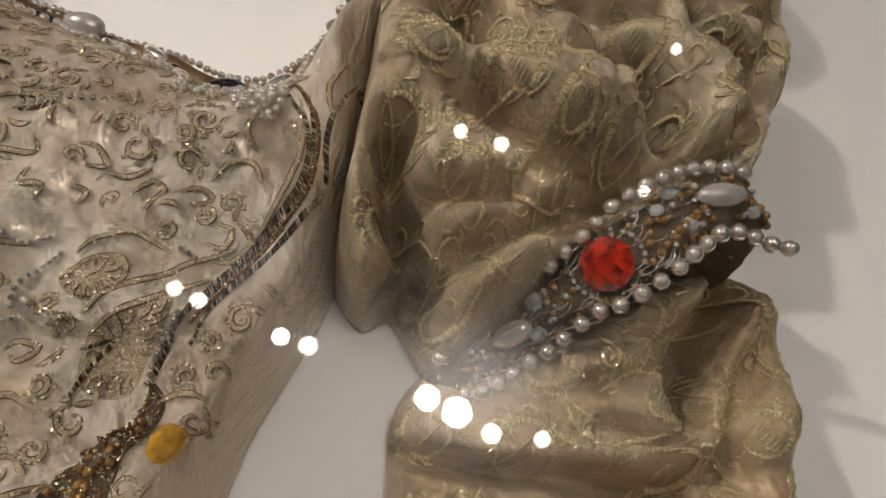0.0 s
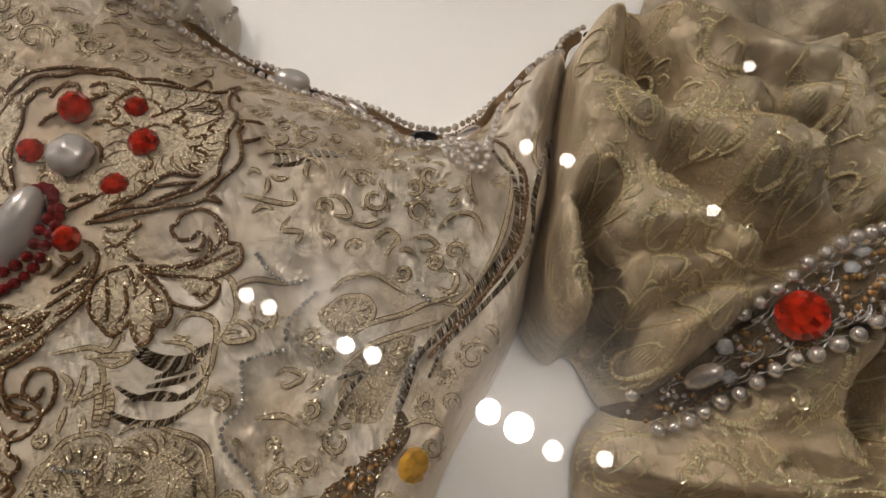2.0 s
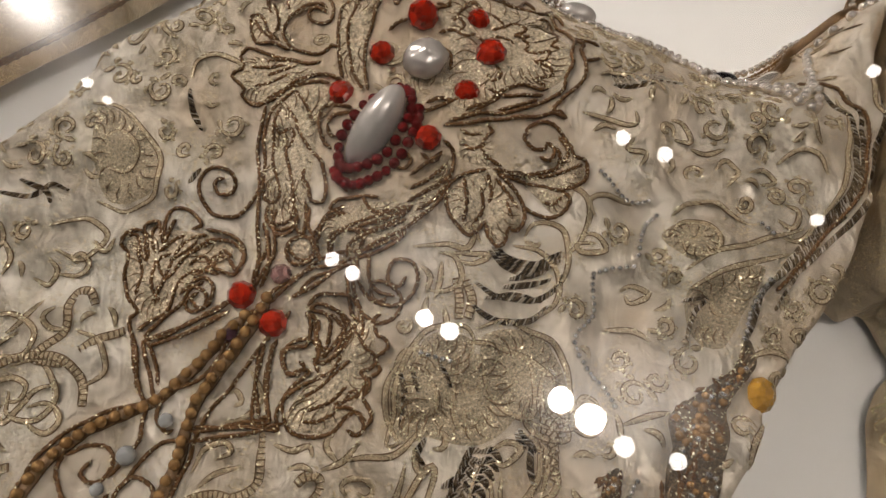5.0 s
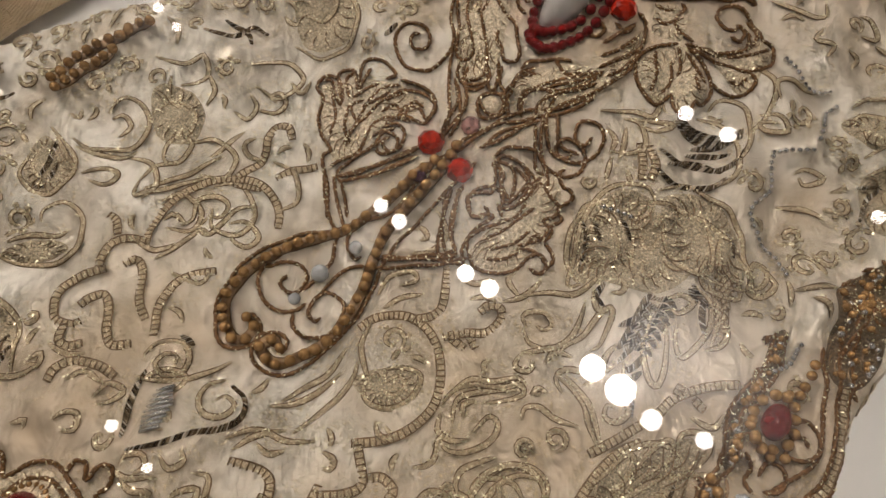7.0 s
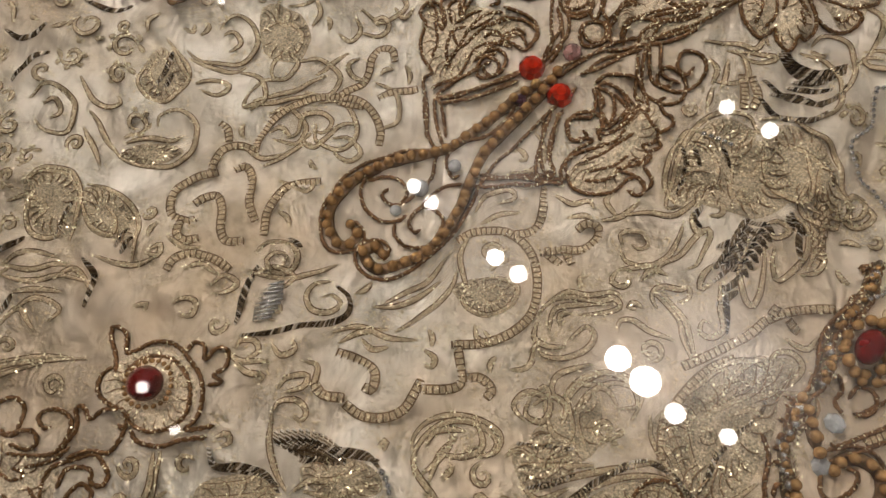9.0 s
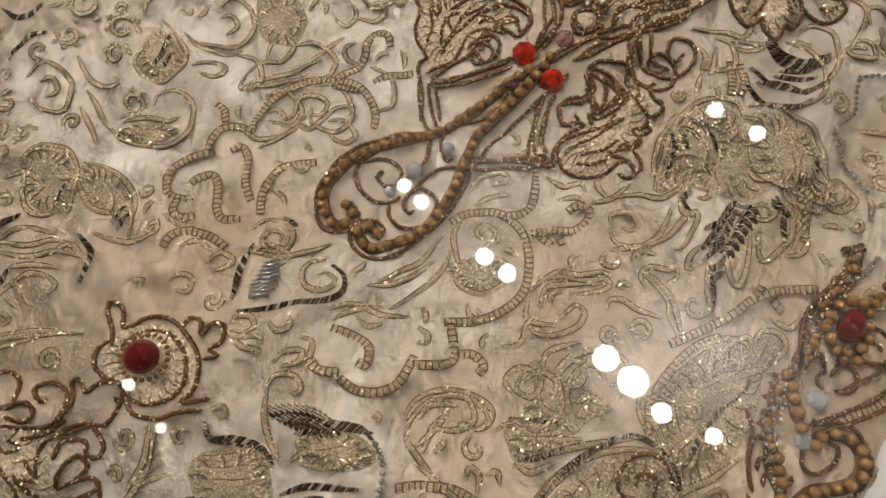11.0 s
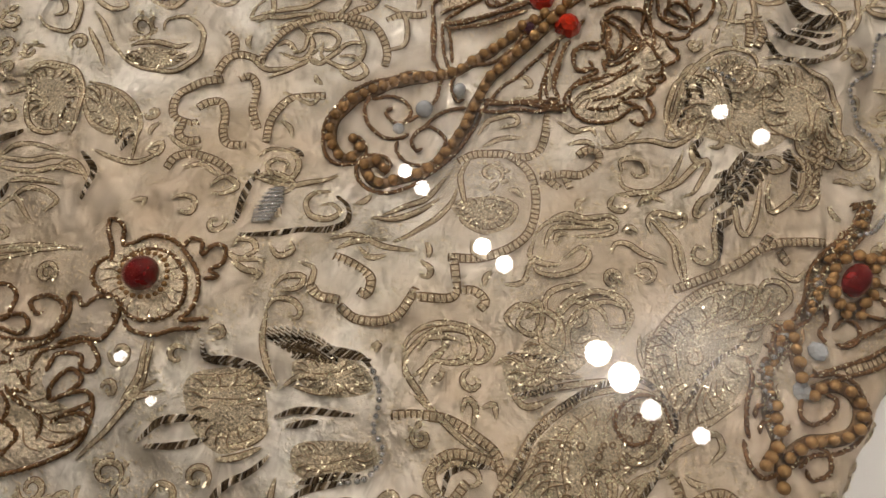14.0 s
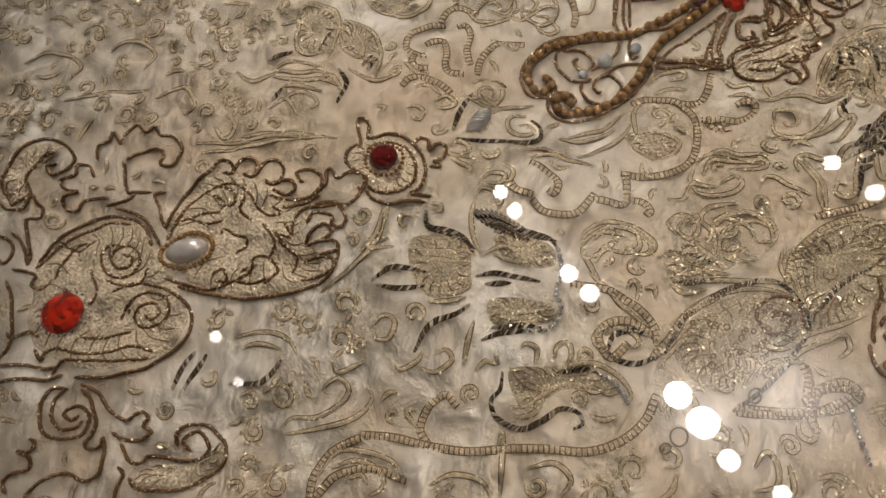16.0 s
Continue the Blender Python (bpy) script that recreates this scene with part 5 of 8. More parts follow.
cord((-142.7, -300.1), (-143.9, -306.4), (-139.0, -311.2), (-132.8, -312.4), (-127.3, -308.2), (-126.3, -304.1))
cord((-136.6, -296.2), (-128.7, -297.6), (-122.4, -301.4), (-120.5, -306.6), (-120.8, -310.8), (-118.6, -311.9), (-115.1, -308.2), (-115.8, -304.8), (-108.2, -313.8), (-109.7, -319.9), (-112.1, -321.5), (-117.7, -322.3), (-122.7, -326.8), (-125.9, -333.5), (-126.4, -339.4))
cord((-138.0, -294.4), (-128.1, -293.2), (-119.0, -295.2), (-111.9, -294.3), (-110.4, -290.7), (-108.3, -288.0), (-105.2, -288.5), (-104.4, -291.9), (-100.0, -291.5), (-102.6, -297.1), (-109.0, -300.9), (-114.2, -301.1))
cord((-108.9, -302.7), (-101.0, -305.0), (-96.6, -303.3), (-95.7, -299.6), (-89.6, -296.0), (-85.0, -294.1), (-78.9, -289.9), (-76.5, -285.8), (-77.3, -282.5), (-84.5, -281.0), (-86.9, -283.9), (-86.7, -287.6), (-81.9, -288.2))
cord((-87.8, -289.7), (-90.8, -285.3), (-88.7, -280.5), (-83.1, -277.4), (-75.7, -277.6), (-71.8, -278.8), (-69.0, -284.4), (-72.0, -292.9), (-75.9, -300.4), (-82.9, -305.9), (-90.5, -310.3), (-96.5, -309.6))
cord((-103.5, -309.3), (-99.6, -310.4), (-98.0, -314.3), (-96.1, -318.5))
cord((-140.3, -321.5), (-136.8, -321.7), (-135.9, -324.9), (-140.8, -328.3), (-134.6, -326.6), (-132.5, -330.4), (-136.4, -335.1), (-137.4, -340.2), (-132.9, -342.1))
cord((-217.1, -269.8), (-210.5, -268.3), (-203.0, -271.9), (-202.0, -276.4), (-207.4, -276.3))
cord((-210.5, -264.4), (-199.9, -265.9), (-193.8, -270.9))
cord((-181.1, -297.6), (-177.7, -298.1), (-172.4, -291.9), (-166.4, -290.8))
cord((-176.6, -308.9), (-176.2, -301.4), (-183.3, -290.6), (-195.5, -281.1))
ladder((-99.4, -64.3), (-102.3, -56.3), (-100.7, -47.5), (-96.4, -39.2), (-91.0, -32.9), (-83.0, -28.8), (-73.2, -27.6), (-65.8, -30.6), (-60.8, -36.2), (-59.3, -41.2))
ladder((-67.5, -23.2), (-62.8, -18.1), (-55.2, -13.1))
ladder((-71.2, -29.3), (-82.4, -30.3))
ladder((-82.2, -27.8), (-77.6, -21.6), (-75.8, -14.5), (-76.8, -9.0), (-75.5, -3.8), (-70.7, -2.8), (-67.8, -6.6))
ladder((-100.0, -63.3), (-105.6, -64.9), (-108.9, -68.9), (-109.7, -74.1), (-109.1, -77.5))
ladder((-107.0, -77.5), (-112.2, -82.3), (-116.3, -88.1), (-116.2, -94.5), (-112.2, -99.2), (-106.0, -99.2), (-104.1, -97.3))
ladder((-107.7, -100.0), (-105.6, -104.5), (-102.0, -105.9), (-98.1, -103.3))
ladder((-107.0, -92.1), (-105.3, -89.0), (-101.5, -86.2), (-96.1, -91.3), (-92.7, -97.3), (-88.0, -100.4), (-82.7, -98.0))
ladder((-109.4, -64.6), (-113.1, -60.1), (-117.3, -58.8))
ladder((-102.5, -73.7), (-99.9, -70.7), (-95.0, -74.2), (-91.2, -82.8), (-85.2, -89.0))
ladder((-78.7, -92.9), (-82.2, -85.5), (-81.9, -77.1), (-78.9, -69.2), (-71.8, -64.7))
ladder((-101.2, -117.6), (-100.4, -112.9), (-96.7, -109.1), (-88.3, -107.8), (-81.7, -109.1))
ladder((-25.4, -133.5), (-19.5, -134.8), (-12.3, -132.6), (-7.7, -127.8), (-6.5, -121.5), (-6.4, -117.4))
ladder((-5.2, -119.9), (2.3, -116.7), (5.7, -113.1), (3.6, -108.0), (0.2, -102.3))
ladder((-1.8, -102.5), (6.7, -98.4), (12.9, -93.4), (17.4, -86.4), (18.8, -79.3), (16.6, -70.1), (11.4, -62.0), (4.4, -57.7), (-3.4, -57.3), (-10.9, -60.7), (-15.3, -66.2))
ladder((6.7, -110.6), (11.0, -108.8), (15.8, -110.8), (15.1, -114.1))
ladder((-34.7, -119.8), (-27.0, -119.3), (-21.0, -120.8), (-19.5, -126.1), (-22.3, -126.4))
ladder((-36.9, -131.7), (-32.5, -133.7), (-26.4, -132.0))
ladder((13.8, -59.7), (19.9, -56.1), (27.1, -53.6), (30.3, -47.8), (28.8, -44.2), (24.8, -44.8), (22.8, -47.6))
ladder((1.2, -57.8), (7.4, -54.0), (9.6, -48.5), (6.4, -34.5))
ladder((15.6, -58.8), (21.7, -61.0))
ladder((22.1, -56.4), (25.3, -59.7))
ladder((69.8, -79.8), (74.7, -74.7), (80.7, -68.1), (85.7, -62.1), (89.9, -55.1), (95.2, -50.1), (102.4, -45.7), (109.0, -43.0))
ladder((96.5, -52.3), (100.8, -54.3))
ladder((90.8, -52.8), (91.2, -49.8))
ladder((61.0, 14.5), (59.6, 21.6), (57.0, 28.2))
ladder((63.7, 15.3), (63.9, 21.5), (60.4, 28.0))
thread((39.7, 35.6), (49.9, 39.6), (57.9, 39.2), (59.5, 45.1), (55.8, 45.7), (58.8, 47.5), (62.3, 42.2))
thread((52.7, 36.5), (60.5, 37.9), (66.2, 38.1), (61.4, 34.3), (55.3, 34.9))
thread((43.8, 30.2), (48.1, 27.1), (48.0, 21.1))
thread((50.7, 33.6), (51.7, 26.1), (51.4, 19.6))
thread((76.6, 48.2), (78.8, 53.5), (84.6, 55.4), (90.3, 53.0), (92.7, 44.2), (92.5, 36.5), (88.2, 30.1))
thread((76.9, 47.1), (81.1, 45.9), (82.7, 47.9))
thread((52.2, -28.0), (47.7, -29.9), (47.3, -19.9), (45.9, -12.8), (46.5, -3.6), (49.8, 6.5), (55.6, 10.7), (63.9, 12.4), (68.2, 8.1))
thread((53.8, -22.4), (51.0, -14.8), (50.2, -5.7), (53.4, 3.6), (58.8, 7.5))
thread((68.0, 13.0), (75.4, 17.8), (83.7, 16.1), (93.5, 14.0), (98.6, 7.5), (102.0, -2.7), (105.2, -10.0), (99.4, -12.9), (91.5, -13.0))
thread((91.6, 4.9), (91.8, -5.5), (96.6, -9.6), (103.0, -10.1))
thread((105.7, -10.7), (109.5, -8.3), (110.4, -2.0), (105.7, -1.0), (103.4, -7.0), (106.4, -6.7))
thread((70.8, 3.8), (75.1, -5.3), (82.8, -11.2), (90.2, -10.6), (88.6, 1.3), (84.4, 8.8))
thread((64.4, 4.5), (64.1, -7.0), (67.1, -17.4), (71.8, -20.0), (77.7, -14.9), (76.7, -8.7))
thread((56.1, -6.4), (59.7, -11.9), (60.3, -17.6))
thread((35.5, -37.5), (41.9, -35.0), (51.3, -31.8), (58.2, -20.8))
thread((39.3, -47.9), (36.9, -44.8), (39.1, -42.2), (43.7, -41.1), (47.0, -43.8), (45.1, -46.6), (41.8, -45.7))
thread((38.4, -48.3), (41.9, -52.4), (48.4, -52.5), (53.5, -47.3), (54.9, -40.5), (54.8, -33.9))
thread((40.1, -56.6), (39.5, -61.5), (43.8, -61.7), (45.3, -58.8), (43.5, -57.9))
thread((40.1, -56.6), (46.7, -53.1), (53.3, -49.4))
thread((51.1, -54.5), (53.3, -49.4), (57.3, -44.9), (60.4, -36.1), (63.4, -32.6), (64.5, -36.5), (63.1, -46.1), (60.4, -49.2))
thread((69.6, -50.6), (67.2, -53.3), (66.0, -49.0), (68.6, -43.5))
thread((56.3, -28.8), (58.9, -34.6), (63.1, -34.9))
thread((61.5, -21.8), (65.2, -23.1), (65.1, -26.7), (61.8, -27.7))
thread((80.2, -23.5), (84.7, -20.2), (89.4, -21.2), (84.9, -27.2), (80.0, -27.1))
thread((88.9, -15.9), (94.3, -19.4), (96.1, -27.6), (93.4, -35.1), (89.3, -41.0), (85.4, -36.8), (84.7, -30.7))
thread((91.9, -13.8), (97.9, -22.4), (97.9, -33.1))
thread((95.7, -36.1), (100.7, -32.9), (102.1, -28.2), (100.3, -24.6), (97.8, -26.9))
thread((76.6, -31.6), (76.4, -40.2), (79.5, -49.7), (83.8, -52.8), (84.7, -47.5), (83.4, -39.7), (81.3, -32.0))
thread((71.8, -48.6), (74.3, -58.1), (77.6, -63.6), (74.9, -67.8), (71.0, -67.5), (70.4, -63.8), (73.2, -63.7))
thread((28.9, -42.1), (35.5, -37.5), (39.1, -30.8))
thread((53.1, -60.0), (58.7, -61.8), (64.3, -66.0), (66.9, -71.0), (71.7, -77.0))
thread((56.8, -64.7), (53.4, -60.9), (55.0, -57.2), (61.5, -55.4), (63.6, -53.6), (65.0, -57.1), (61.9, -60.1))
thread((55.6, -59.0), (59.2, -60.6), (66.2, -66.3), (72.5, -76.7))
thread((46.9, -77.3), (46.7, -73.1), (51.0, -71.3), (56.9, -73.3), (64.5, -73.1))
thread((50.5, -67.4), (47.6, -67.7), (48.9, -65.7), (52.2, -66.2))
thread((20.8, -81.7), (23.4, -75.4), (29.2, -71.3), (38.5, -69.0), (42.4, -66.5), (45.0, -68.7), (41.5, -72.1), (33.2, -76.5))
thread((21.0, -79.6), (26.9, -70.6), (34.3, -68.6), (41.7, -64.7), (45.3, -66.5))
thread((31.0, -67.7), (29.8, -63.6), (32.0, -61.7))
thread((26.3, -85.9), (25.1, -80.1), (26.7, -76.2), (35.4, -71.2), (43.1, -68.4))
thread((24.1, -91.0), (27.1, -93.9), (33.4, -92.4), (39.2, -86.9), (40.3, -81.3), (36.8, -79.5), (34.2, -83.9), (33.1, -86.4))
thread((21.5, -83.5), (22.6, -89.4), (27.8, -90.7), (32.9, -88.6))
thread((29.0, -82.8), (27.7, -79.1), (31.0, -76.3))
thread((23.0, -90.4), (24.5, -96.9), (22.8, -100.7), (18.6, -102.6))
thread((25.2, -88.5), (23.0, -95.4))
thread((2.4, -93.0), (5.1, -97.0), (10.2, -96.9), (5.8, -93.6))
thread((-2.6, -78.2), (3.4, -74.4), (10.9, -74.6), (10.8, -82.5), (4.8, -88.5), (-2.6, -88.5), (-5.6, -83.9), (-2.6, -78.2))
thread((-0.1, -81.6), (3.6, -77.7), (7.5, -79.3), (5.0, -83.7), (0.7, -83.5))
thread((-12.3, -62.6), (-12.0, -71.4), (-8.0, -78.1), (-3.8, -83.1))
thread((-21.0, -106.2), (-16.9, -99.7), (-12.2, -91.1), (-10.1, -83.5), (-10.7, -76.9))
thread((-29.2, -98.6), (-23.9, -91.6), (-18.5, -84.4), (-16.4, -74.1))
thread((-32.3, -101.1), (-25.3, -97.8), (-19.5, -91.8), (-14.6, -83.0))
thread((-40.1, -114.5), (-32.5, -109.0), (-21.8, -108.8), (-12.8, -105.8))
thread((-36.5, -117.2), (-31.6, -110.7), (-23.3, -106.0))
thread((-9.8, -107.7), (-5.3, -108.8), (-4.9, -111.8), (-7.7, -112.5))
thread((-77.1, -100.1), (-75.5, -94.4), (-69.3, -92.0), (-64.1, -94.7), (-64.1, -100.0), (-68.4, -103.5), (-72.2, -101.2), (-71.3, -97.2), (-67.5, -96.4), (-67.3, -99.5))
thread((-49.6, -98.1), (-54.2, -101.5), (-54.4, -106.5), (-50.0, -110.2), (-44.0, -108.8), (-42.3, -104.5), (-46.6, -102.9), (-49.6, -105.4))
thread((-76.4, -106.8), (-70.6, -106.1), (-62.6, -102.8), (-55.9, -97.9), (-50.5, -91.7))
thread((-65.4, -132.1), (-65.0, -128.9), (-61.1, -127.1), (-58.0, -130.0), (-60.3, -133.0))
thread((-63.6, -135.4), (-57.7, -136.9), (-52.8, -135.7), (-53.0, -138.7))
thread((-55.7, -125.8), (-50.9, -127.9), (-47.4, -124.4), (-50.6, -121.5))
thread((-46.4, -137.8), (-45.8, -133.6), (-40.5, -130.3), (-39.8, -133.9), (-44.4, -137.9))
thread((-43.6, -126.6), (-38.7, -126.5), (-36.1, -133.3), (-29.2, -134.2))
thread((-113.7, -42.5), (-111.4, -35.5), (-105.4, -29.6), (-104.4, -21.7), (-109.3, -19.7), (-113.3, -24.3), (-110.2, -31.4), (-105.6, -31.3))
thread((-113.7, -42.5), (-113.1, -48.7), (-109.6, -45.9), (-101.9, -40.2), (-92.1, -30.7))
thread((-111.1, -45.3), (-104.8, -39.0), (-98.7, -32.5), (-91.3, -22.1))
thread((-138.2, -21.6), (-136.4, -13.3), (-129.2, -13.2), (-122.9, -20.4), (-122.7, -29.7), (-130.4, -34.5), (-138.5, -37.5), (-145.0, -35.9))
thread((-136.3, -23.2), (-132.9, -20.1), (-128.4, -23.8), (-130.7, -29.0))
thread((-142.5, -38.6), (-134.1, -38.4), (-125.1, -35.6), (-121.6, -31.9))
thread((-151.9, -26.8), (-148.0, -27.4), (-149.2, -23.3))
thread((-144.0, -27.4), (-143.3, -22.1), (-145.2, -20.6))
thread((-156.2, -47.8), (-153.9, -56.3), (-146.8, -60.6), (-140.5, -59.0), (-137.8, -50.8), (-139.3, -43.4), (-146.9, -38.7), (-154.8, -34.6))
thread((-152.9, -44.0), (-152.0, -52.0), (-144.9, -55.6))
thread((-150.4, -37.2), (-141.0, -44.5), (-136.0, -47.3))
thread((-134.1, -48.0), (-127.8, -42.7), (-122.1, -43.4), (-123.8, -48.8), (-130.8, -49.4))
thread((-136.4, -70.3), (-138.5, -65.5), (-135.0, -60.2), (-125.4, -62.4), (-119.9, -71.0), (-121.0, -79.3), (-130.2, -84.6), (-141.1, -86.8), (-149.3, -83.9))
thread((-143.8, -81.0), (-137.1, -75.6), (-130.0, -72.8), (-127.5, -68.9))
thread((-176.2, -62.7), (-166.9, -69.4), (-159.9, -70.4), (-154.8, -67.4), (-157.9, -64.6))
thread((-165.0, -74.1), (-157.4, -78.5), (-151.0, -83.3), (-145.4, -85.2))
thread((-162.8, -81.2), (-153.4, -87.7), (-147.9, -92.8))
thread((-189.8, -78.8), (-186.6, -71.8), (-177.1, -71.1), (-169.2, -76.5), (-167.3, -85.8), (-176.6, -88.1), (-181.2, -85.5))
thread((-181.6, -79.1), (-178.1, -75.5), (-174.3, -79.5), (-176.5, -83.3))
thread((0.2, -138.5), (-1.3, -133.6), (1.2, -127.8), (7.1, -123.3), (16.1, -121.3), (23.5, -122.9), (23.8, -128.3), (18.4, -131.5), (15.3, -131.0), (18.2, -128.8))
thread((0.2, -138.5), (3.1, -142.6), (8.3, -145.7), (15.6, -149.4))
thread((3.5, -135.2), (4.2, -130.2), (8.8, -127.3), (13.3, -126.3))
thread((5.4, -143.3), (8.0, -138.7), (10.1, -132.4), (9.2, -128.1))
thread((11.6, -142.6), (13.5, -138.1), (12.1, -137.0))
thread((-44.7, -144.7), (-43.9, -140.6), (-39.6, -138.6), (-35.3, -140.6), (-35.5, -143.5), (-38.7, -143.0))
thread((-44.7, -144.7), (-41.7, -152.7), (-36.3, -159.6), (-30.0, -164.0))
thread((-28.4, -163.2), (-24.8, -158.0), (-18.5, -155.3), (-15.5, -150.6))
thread((-10.3, -141.1), (-8.6, -138.5), (-7.8, -141.8))
thread((-95.9, -2.3), (-88.8, -3.5), (-87.4, 2.1), (-91.5, 6.0))
thread((-86.9, 0.9), (-79.9, 2.2), (-76.9, 7.3), (-80.6, 10.0), (-83.4, 7.5), (-80.3, 6.2))
thread((-106.5, -4.3), (-105.9, 2.8), (-111.3, 8.8))
thread((-123.1, 2.1), (-121.5, -6.1), (-114.9, -8.2), (-118.0, -4.8))
thread((-93.3, -53.0), (-90.7, -48.8), (-91.9, -41.4), (-86.1, -37.7), (-80.3, -39.3), (-81.4, -44.9), (-86.4, -45.3))
thread((-85.7, -46.5), (-87.2, -51.1), (-81.2, -52.1), (-76.9, -40.9), (-69.6, -35.9))
thread((-76.8, -46.1), (-71.2, -43.1), (-63.9, -47.3), (-66.3, -52.4), (-73.1, -51.2), (-72.3, -47.9))
thread((-93.4, -68.4), (-89.5, -62.5), (-86.5, -52.2), (-81.2, -52.1))
thread((-14.0, -53.3), (-12.8, -44.9), (-5.4, -41.1), (-2.2, -43.5), (-7.4, -47.1))
thread((-10.2, -56.8), (-5.7, -51.5), (1.6, -47.2))
thread((-4.9, -16.5), (-0.2, -20.3), (2.2, -26.1), (-2.0, -32.7), (-7.9, -35.0))
thread((-10.1, -25.9), (-7.5, -24.2), (-4.1, -27.3), (-6.6, -29.6))
thread((-91.6, -127.1), (-89.6, -123.9), (-86.2, -123.3), (-84.5, -127.8), (-88.5, -129.7))
thread((-84.5, -117.1), (-82.3, -111.6), (-76.7, -112.3), (-79.6, -116.9), (-82.9, -118.4))
thread((-104.0, -133.2), (-100.8, -130.5), (-100.2, -133.4))
thread((-110.5, -113.7), (-107.9, -110.4), (-106.5, -114.3), (-111.0, -115.0))
thread((-127.2, -122.9), (-119.0, -122.4), (-111.8, -119.3), (-106.5, -114.3))
thread((-147.5, -100.9), (-138.4, -99.6), (-127.0, -102.1), (-116.5, -113.0), (-115.0, -119.5))
thread((-168.4, -110.0), (-164.8, -100.9), (-154.8, -99.1), (-146.5, -105.6), (-142.1, -115.7), (-140.6, -122.0))
thread((-163.9, -110.2), (-160.5, -120.7), (-155.1, -125.0), (-146.1, -121.8), (-145.8, -112.9))
thread((-146.5, -105.6), (-138.0, -113.7), (-128.2, -114.6), (-130.7, -108.2), (-137.6, -104.2))
thread((-162.0, -139.0), (-147.1, -136.3), (-138.4, -130.6), (-129.1, -129.2))
thread((-158.3, -142.4), (-143.7, -139.6), (-135.2, -134.0), (-125.3, -131.9))
thread((-148.2, -145.6), (-138.0, -140.6), (-130.5, -138.4))
couching((-70.0, -124.7), (-72.0, -118.1), (-73.6, -109.9), (-73.5, -104.3))
couching((-70.9, -89.8), (-65.0, -91.4))
couching((-65.9, -127.3), (-58.4, -122.8), (-51.5, -117.3), (-43.1, -112.7), (-38.5, -107.4), (-40.7, -101.5), (-46.5, -99.2))
couching((64.2, 27.7), (70.1, 25.3), (76.5, 25.9), (84.4, 26.7), (90.8, 32.4), (92.1, 37.4))
couching((73.2, 28.9), (81.4, 32.1), (88.4, 35.6))
couching((74.6, 32.3), (80.6, 35.5), (86.3, 38.1))
couching((70.1, -49.4), (73.9, -41.2), (74.8, -32.4), (75.4, -27.9), (80.0, -30.3))
couching((78.9, -64.0), (75.5, -55.6), (73.1, -50.3))
couching((67.5, -37.7), (72.9, -33.4))
couching((71.0, -44.5), (74.8, -38.8))
couching((72.7, -52.6), (77.1, -46.3), (77.8, -41.7))
couching((59.2, -25.3), (57.7, -30.5), (60.4, -32.8))
couching((87.0, -16.8), (90.3, -20.8))
couching((92.3, -17.9), (93.1, -26.6), (95.6, -32.0))
couching((72.9, -56.7), (77.8, -50.5))
couching((87.5, -15.5), (94.8, -21.4))
couching((-130.4, -125.3), (-123.2, -129.0), (-121.2, -134.8), (-119.9, -139.7))
couching((-146.6, -123.1), (-146.6, -116.4), (-146.9, -109.7))
couching((-165.3, -136.1), (-159.7, -130.9), (-158.0, -127.5))
couching((-148.3, -153.1), (-147.6, -146.4))
couching((-123.9, -117.4), (-124.2, -109.9))
couching((-120.2, -118.5), (-118.7, -112.4))
couching((-199.2, -75.3), (-198.3, -65.2), (-192.9, -58.9))
couching((-147.4, -55.4), (-146.3, -47.5), (-148.3, -39.5))
couching((-148.4, -58.4), (-143.9, -57.6))
couching((-143.9, -55.1), (-143.6, -47.4))
couching((45.1, -5.1), (49.4, -13.4), (50.3, -23.6))
couching((49.5, -3.7), (53.7, -12.0))
couching((57.7, -0.5), (63.1, -7.6))
couching((93.6, 5.8), (96.9, -2.6))
couching((-213.8, -56.9), (-204.1, -57.9), (-199.1, -49.0))
couching((-191.8, -33.0), (-181.8, -32.6), (-174.8, -27.4))
couching((-36.2, -152.2), (-27.7, -149.5), (-17.3, -146.8), (-8.2, -144.6))
couching((-56.3, -162.6), (-53.5, -166.1), (-46.2, -163.9), (-39.0, -162.6), (-33.3, -163.7))
couching((-57.0, -161.6), (-53.4, -165.6), (-46.7, -163.1), (-38.7, -162.1), (-32.5, -165.2))
couching((-22.4, -183.0), (-25.0, -189.1), (-29.4, -195.1), (-31.0, -201.7), (-30.3, -209.1))
couching((-35.8, -150.2), (-30.8, -149.7), (-21.5, -147.1), (-12.2, -144.6), (-6.9, -146.3))
couching((-30.1, -153.9), (-21.7, -150.4))
couching((-26.4, -172.2), (-20.7, -167.3), (-12.2, -164.0), (-5.2, -161.4))
couching((-21.8, -172.9), (-14.1, -167.9))
couching((-59.3, -195.9), (-56.2, -188.4), (-49.2, -183.8), (-43.6, -182.0))
couching((-56.7, -196.5), (-48.3, -192.2), (-41.2, -186.6))
couching((-11.3, -191.7), (-6.6, -185.5), (2.2, -179.1))
couching((-10.7, -185.7), (-1.8, -179.2), (4.5, -176.0))
couching((29.4, -123.0), (36.8, -121.5), (45.7, -117.9))
couching((36.4, -134.1), (42.5, -130.0), (48.4, -125.0))
couching((27.4, -170.0), (33.6, -170.7), (40.3, -168.2), (45.1, -162.0))
bead_row((-5.8, -146.6), (-1.3, -151.4), (1.4, -158.2), (2.6, -162.5), (6.9, -165.1), (8.5, -170.2), (6.5, -175.9), (0.6, -179.9))
